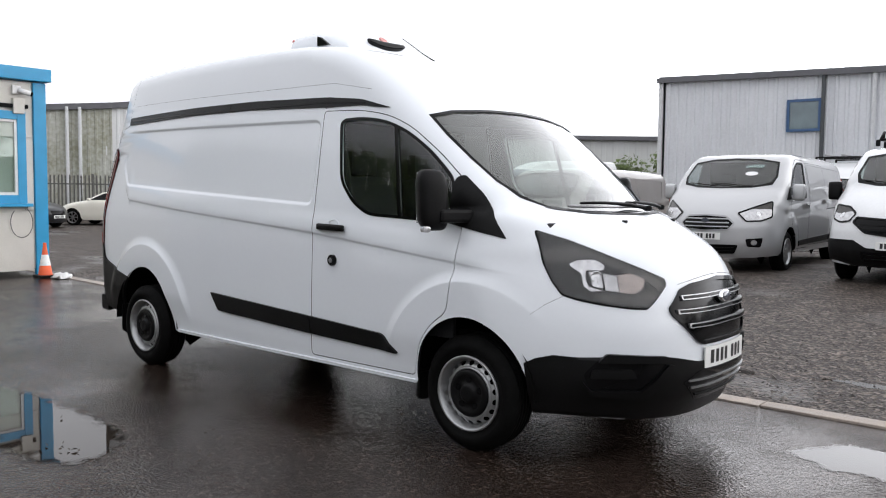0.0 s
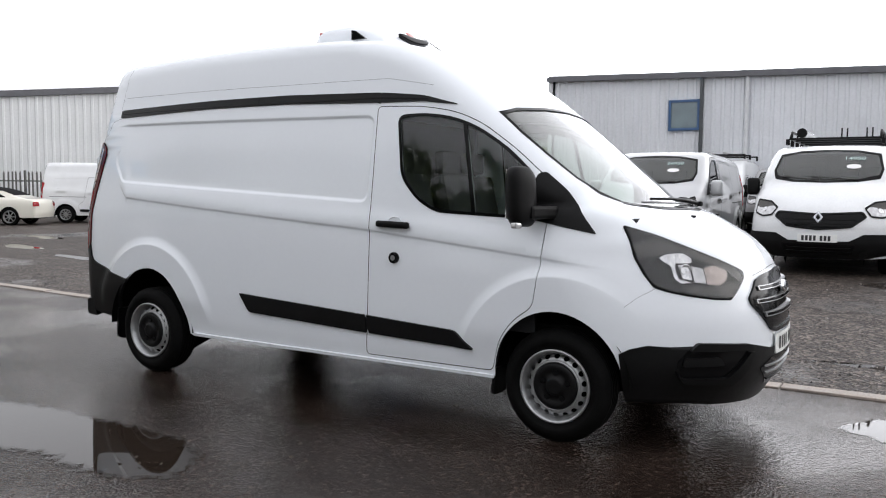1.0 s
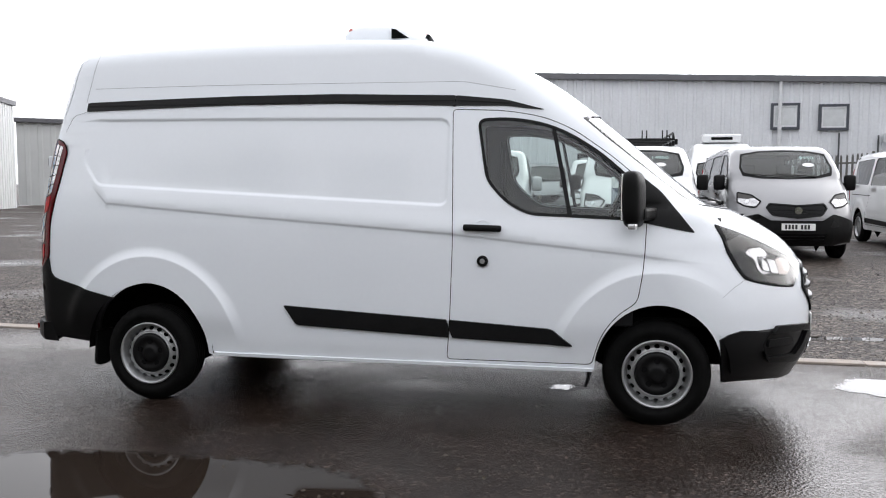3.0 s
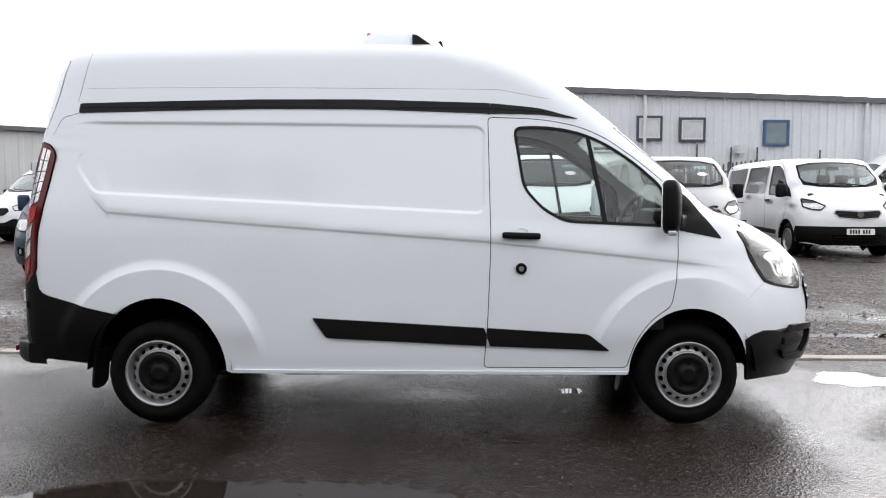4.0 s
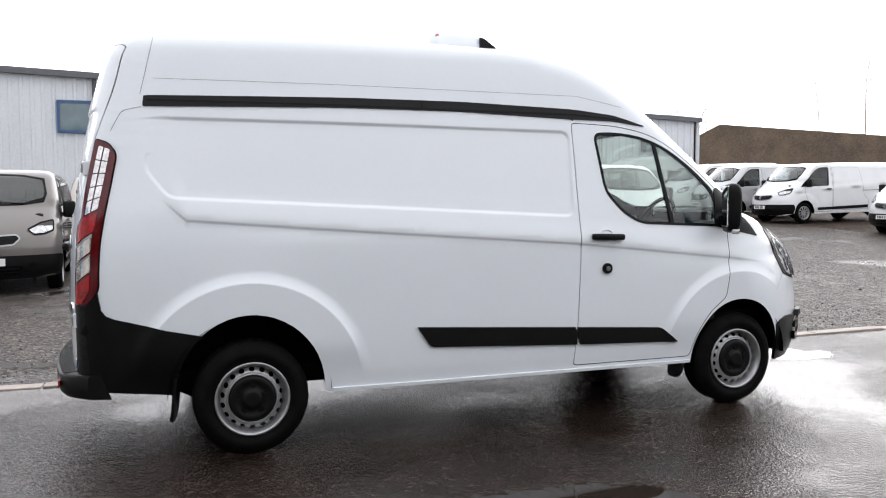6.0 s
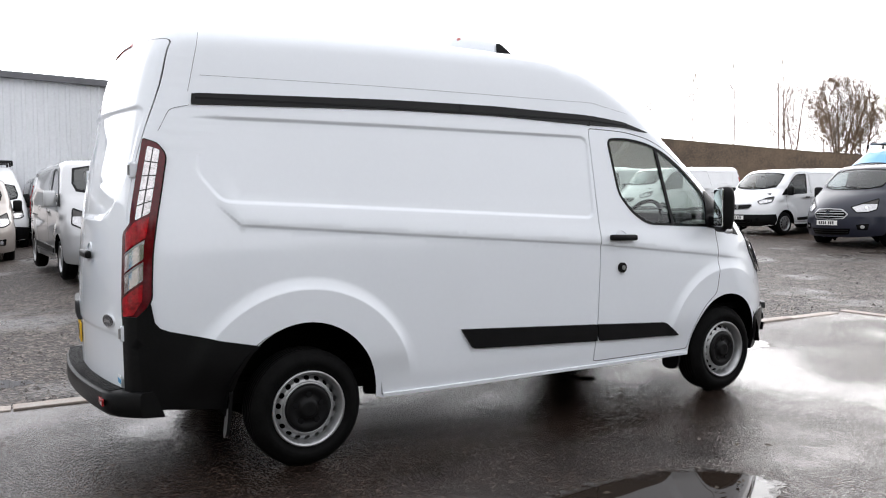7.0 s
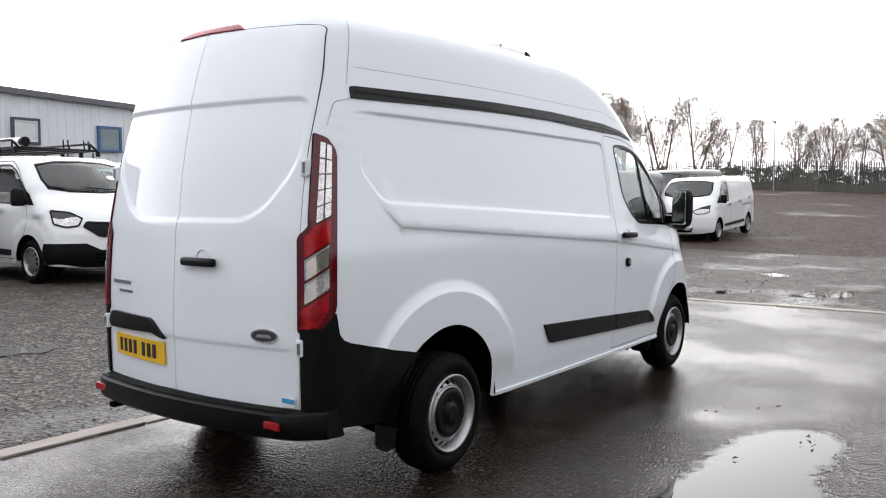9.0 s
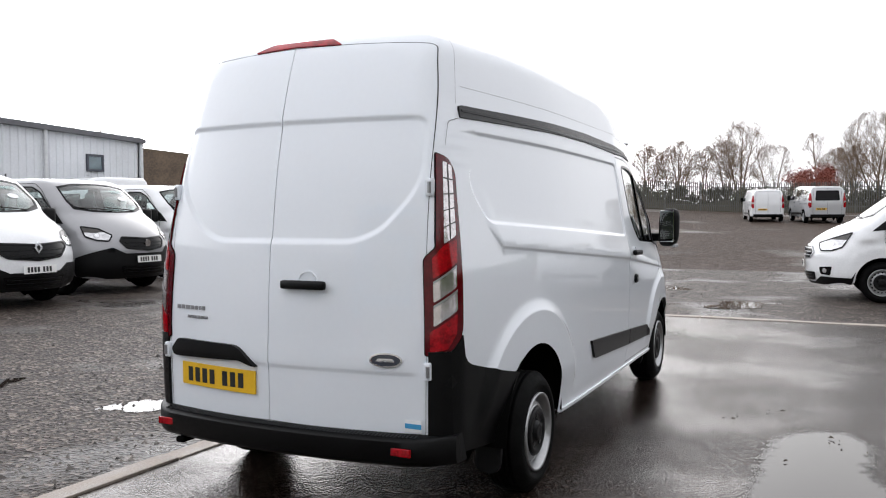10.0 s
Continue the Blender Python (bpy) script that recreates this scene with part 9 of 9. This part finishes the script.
def build_trees():
    rnd = random.Random(21)
    spots = [(66, 45, 0, 1.15), (69, 40, 1, 1.0), (64.5, 34, 2, 0.9), (67, 29.5, 1, 1.05), (66, 24.0, 0, 0.75), (67, 18.6, 1, 0.7), (65, 15.2, 2, 0.66), (67, 12.4, 1, 0.62), (66, 9.6, 1, 0.68), (67, 7.6, 2, 0.62),
             (66, 4.6, 1, 0.86), (69, 6.0, 0, 0.7), (71, 16.8, 0, 0.72), (72, 13.8, 2, 0.7), (70, 11.0, 0, 0.62), (71, 8.4, 2, 0.66), (73, 2.6, 0, 0.7), (71, -2.6, 1, 0.62), (70, -3.8, 0, 0.66), (72, -1.0, 2, 0.78), (67, -5.4, 1, 0.9), (69, -7.5, 0, 0.7), (68, -9.5, 1, 0.75), (66, -13.5, 2, 0.7), (69, -16.5, 0, 0.72), (67, -20, 1, 0.66), (70, -24, 0, 0.74), (67, -28, 1, 0.7), (70, -33, 0, 0.7)]
    for x, y, k, s in spots:
        bare_tree(k, x, y, s, rnd.uniform(0, 360), "bare brown winter tree beyond the fence")
    # the group over the brown barn and the slim birches beside it
    for x, y, k, s in ((57.5, 34.5, 0, 1.0), (60, 36, 1, 1.1), (60.5, 32, 2, 1.05), (62.5, 28.5, 1, 1.0), (64, 26.5, 0, 0.95), (62, 22, 0, 0.95), (64, 20, 1, 0.9)):
        bare_tree(k, x, y, s, rnd.uniform(0, 360), "bare many-branched tree behind the parked vans")
    for x, y, s in ((35, 46, 0.62), (37.5, 45.5, 0.6), (46, 43.5, 0.72), (48.5, 41.5, 0.8), (51, 39.5, 0.85), (53.2, 37.0, 0.85), (54.5, 34.0, 0.6)):
        bare_tree(3, x, y, s * 1.35, rnd.uniform(0, 360), "slender leafless birch rising behind the barn")
    # rust-red bush and evergreen hedge
    b = thing("copper_beech", "low spreading tree still in rust-red leaf", "tree", m=pose(66, -0.75, 4.1))
    put("crown", leaf_cloud(5, 5200, 0.085, 2.15, 0.62, M["red_leaf"], "crown"), b)
    put("trunk", mesh_of("trunk", *tube([(0, 0, -2.6), (0, 0, 0.6)], 0.15, 8, 0.08), M["bark"], True), b)
    for k, (x, y, z, s) in enumerate(((-11.5, 42, 3.0, 1.0), (-15, 41, 2.9, 1.1), (-18.5, 40, 2.8, 1.0))):
        h = thing("hedge_bush", "rounded evergreen bush beside the shed", "bush", m=pose(x, y, 0, 0, 0, 40 * k) @ Matrix.Scale(s, 4), group="evergreen bushes")
        put("leaves", leaf_cloud(31 + k, 2600, 0.15, 2.1, 0.85, M["green_leaf"]), h, m=pose(0, 0, 1.9))
        put("stem", mesh_of("stem", *tube([(0, 0, -0.2), (0, 0, 1.8)], 0.12, 8, 0.05), M["bark"]), h)
    # thicket at the foot of the far trees
    rows = []
    for k in range(40):
        y = -34 + k * 2.0
        v, f = [], []
        me = leaf_cloud(60 + k % 5, 1500, 0.17, 2.2, 0.8, M["ivy"], "thicket", 0.16)
        rows.append((y, me))
    for k, (y, me) in enumerate(rows):
        tagged(put("thicket", me, m=pose(68 + 1.8 * math.sin(k * 2.1), y, 1.9 + 0.5 * math.sin(k * 1.3), 0, 0, 70 * k)), "tangled brown winter undergrowth behind the fence", "undergrowth", kind="stuff")
    # an earth bank right behind the pales, with a low hedge on it
    v, f = [], []
    ys = np.linspace(-60, 80, 141)
    for i, y in enumerate(ys):
        x0, top = 62.2 + 0.0375 * y * 0.6 + 0.9, 0.85 + 0.25 * math.sin(i * 0.9) + 0.15 * math.sin(i * 2.3)
        z0 = float(rise(63, y))
        v += [(x0, y, z0 - 0.1), (x0 + 0.6, y, z0 + top * 0.8), (x0 + 1.6, y, z0 + top), (x0 + 5, y, z0 + top * 0.9)]
    for i in range(len(ys) - 1):
        f += [(4 * i + j, 4 * i + j + 1, 4 * i + j + 5, 4 * i + j + 4) for j in range(3)]
    tagged(put("earth_bank", mesh_of("earth_bank", v, f, M["bank_earth"], True)), "low brown-green earth bank behind the fence", "bank", kind="structure")
    bank = [leaf_cloud(80 + k, 1500, 0.11, 1.9, 0.55, M["bank_leaf"], "hedge_bank") for k in range(3)]
    for k in range(30):
        y = -34 + k * 2.7
        tagged(put("hedge_bank", bank[k % 3], m=pose(64.4 + 0.05 * y, y, float(rise(64, y)) + 1.0, 0, 0, 80 * k)), "low dull green-brown hedge bank behind the fence", "hedge", kind="stuff")
    # tall evergreens across the lane, mirrored in the van's glass
    tall = [leaf_cloud(90 + k, 30000, 0.055, 3.3, 1.1, M["green_leaf"], count=60, core=0.24) for k in range(2)]
    for k, (x, y) in enumerate(((-5.5, -15.5), (-9.0, -14.9), (-12.5, -14.2), (-16.0, -13.5), (-19.5, -12.8), (-23.0, -11.8), (-26.5, -10.6), (-30.0, -9.2))):
        e = thing("evergreen_tree", "dark dense evergreen tree across the lane", "tree", m=pose(x, y, 0, 0, 0, 70 * k), group="evergreens across the lane")
        put("crown", tall[k % 2], e, m=pose(0, 0, 3.6))
        put("trunk", mesh_of("trunk", *tube([(0, 0, -0.2), (0, 0, 3.0)], 0.2, 8, 0.1), M["bark"]), e)
    for k in range(22):
        tagged(put("tall_hedge", tall[k % 2], m=pose(2 + 4.2 * k, -27 - 0.35 * k, 2.3 + 0.5 * math.sin(k * 1.9), 0, 0, 47 * k)), "tall dark evergreen hedge across the lane", "hedge", kind="stuff")
    # tall hedge across the road behind the viewer
    for k in range(30):
        x = -44 + k * 3.2
        me = rows[k % 5][1]
        tagged(put("hedgerow", me, m=pose(x, -30 + 2.0 * math.sin(k * 1.7), 1.3 + 0.3 * math.sin(k), 0, 0, 50 * k) @ Matrix.Scale(1.35, 4)), "dark winter hedgerow across the lane", "hedge", kind="stuff")
    for x, y, k, s in ((-30, -36, 0, 1.0), (-22, -38, 1, 0.9), (-12, -36, 2, 1.05), (-3, -38, 0, 0.9), (8, -37, 1, 1.0), (18, -36, 2, 1.0), (28, -38, 0, 1.05)):
        bare_tree(k, x, y, s, rnd.uniform(0, 360), "bare tree across the lane", z=-0.1)
    # street lamp columns in the far yard
    p = thing("lamp_post", "plain grey lamp column beyond the fence", "lamp post")
    put("column", mesh_of("column", *tube([(63.5, 13.5, 0), (63.5, 13.5, 7.5)], 0.09, 8, 0.06), M["pipe_white"], True), p)
    part("lantern", box_bm((0.6, 0.25, 0.14), (63.2, 13.5, 7.5), 0.03), M["pipe_white"], p)


build_trees()


# ---- pools and litter ----
POOLS = [(3.35, 0.30, 0.36, 0.26, 5, 0.5), (8.45, -1.05, 0.85, 0.5, 14, -0.4), (7.7, 0.3, 0.5, 0.3, 16, -0.5), (-1.25, 4.25, 0.42, 0.38, 9, 0.3), (-1.12, 2.5, 0.26, 0.34, 10, 0.0), (-3.3, 2.2, 0.6, 0.22, 11, 0.0),
         (0.9, 2.1, 1.3, 0.16, 12, 0.02), (4.0, 2.2, 1.2, 0.15, 13, 0.0), (-7.5, 3.4, 0.9, 0.2, 17, 0.0), (-11, 5.2, 1.0, 0.22, 18, -0.2), (-15, 6.4, 1.3, 0.25, 19, -0.3), (-18, 9.0, 1.2, 0.25, 20, -0.3),
         (10.6, 0.4, 0.5, 0.25, 15, 0.5), (1.05, -0.12, 0.16, 0.08, 24, 0.3)]
puddle(ragged(rounded([(-2.2, -2.2), (-1.8, -2.02), (-1.2, -1.93), (-0.66, -1.96), (-0.14, -1.98), (0.18, -2.12), (0.34, -2.42), (0.11, -2.64), (-0.3, -2.72), (-0.62, -2.62), (-0.95, -2.78), (-1.35, -2.92), (-1.8, -2.75), (-2.25, -2.5)], 0.2, 6), 0.06, 3.0), "wide shallow rain puddle reflecting the sky on asphalt", margin=True)
for cx, cy, rx, ry, sd, tn in POOLS:
    puddle(ragged(blob(cx, cy, rx, ry, sd, tn), 0.05, sd * 1.7), "shallow still rain puddle on the dark ground")


def build_litter():
    rnd = random.Random(17)
    for cx, cy, n in ((0.06, -2.36, 5), (-0.6, -2.2, 1), (-0.25, -2.5, 2), (0.9, -0.6, 5), (0.35, -1.75, 3), (0.7, -2.0, 3)):
        v, f = [], []
        for _ in range(n):
            x, y, a = cx + rnd.gauss(0, 0.07), cy + rnd.gauss(0, 0.05), rnd.uniform(0, 6.28)
            l, w = rnd.uniform(0.010, 0.028), rnd.uniform(0.004, 0.009)
            o = len(v)
            for dx, dy, z in ((-l, 0, 0.010), (0, w, 0.022), (l, 0, 0.014), (0, -w, 0.012)):
                v.append((x + dx * math.cos(a) - dy * math.sin(a), y + dx * math.sin(a) + dy * math.cos(a), z))
            f.append((o, o + 1, o + 2, o + 3))
        tagged(put("leaf_litter", mesh_of("leaf_litter", v, f, M["dead_leaf"])), "a few dead leaves lying in a puddle", "leaves", kind="stuff")
    # loose stones along the gravel edge
    v, f = [], []
    for _ in range(11000):
        x = rnd.uniform(-9, 16)
        y = float(edge_y(x)) + 0.15 + abs(rnd.gauss(0, 2.6)) if x < EDGE_X else rnd.uniform(-5, 7)
        if x >= EDGE_X and x < 6.6:
            continue
        s = rnd.uniform(0.008, 0.02) * (1 if rnd.random() < 0.93 else 2.0)
        o = len(v)
        z = float(rise(x, y))
        a = rnd.uniform(0, 6.28)
        for k in range(5):
            t = a + k * 1.2566
            v.append((x + s * math.cos(t) * rnd.uniform(0.7, 1.2), y + s * math.sin(t) * rnd.uniform(0.7, 1.2), z - 0.002))
        v.append((x, y, z + s * rnd.uniform(0.5, 0.9)))
        f += [(o + k, o + (k + 1) % 5, o + 5) for k in range(5)]
    tagged(put("loose_gravel", mesh_of("loose_gravel", v, f, M["stone"])), "loose grey stones scattered over the gravel yard", "gravel", kind="stuff")


build_litter()
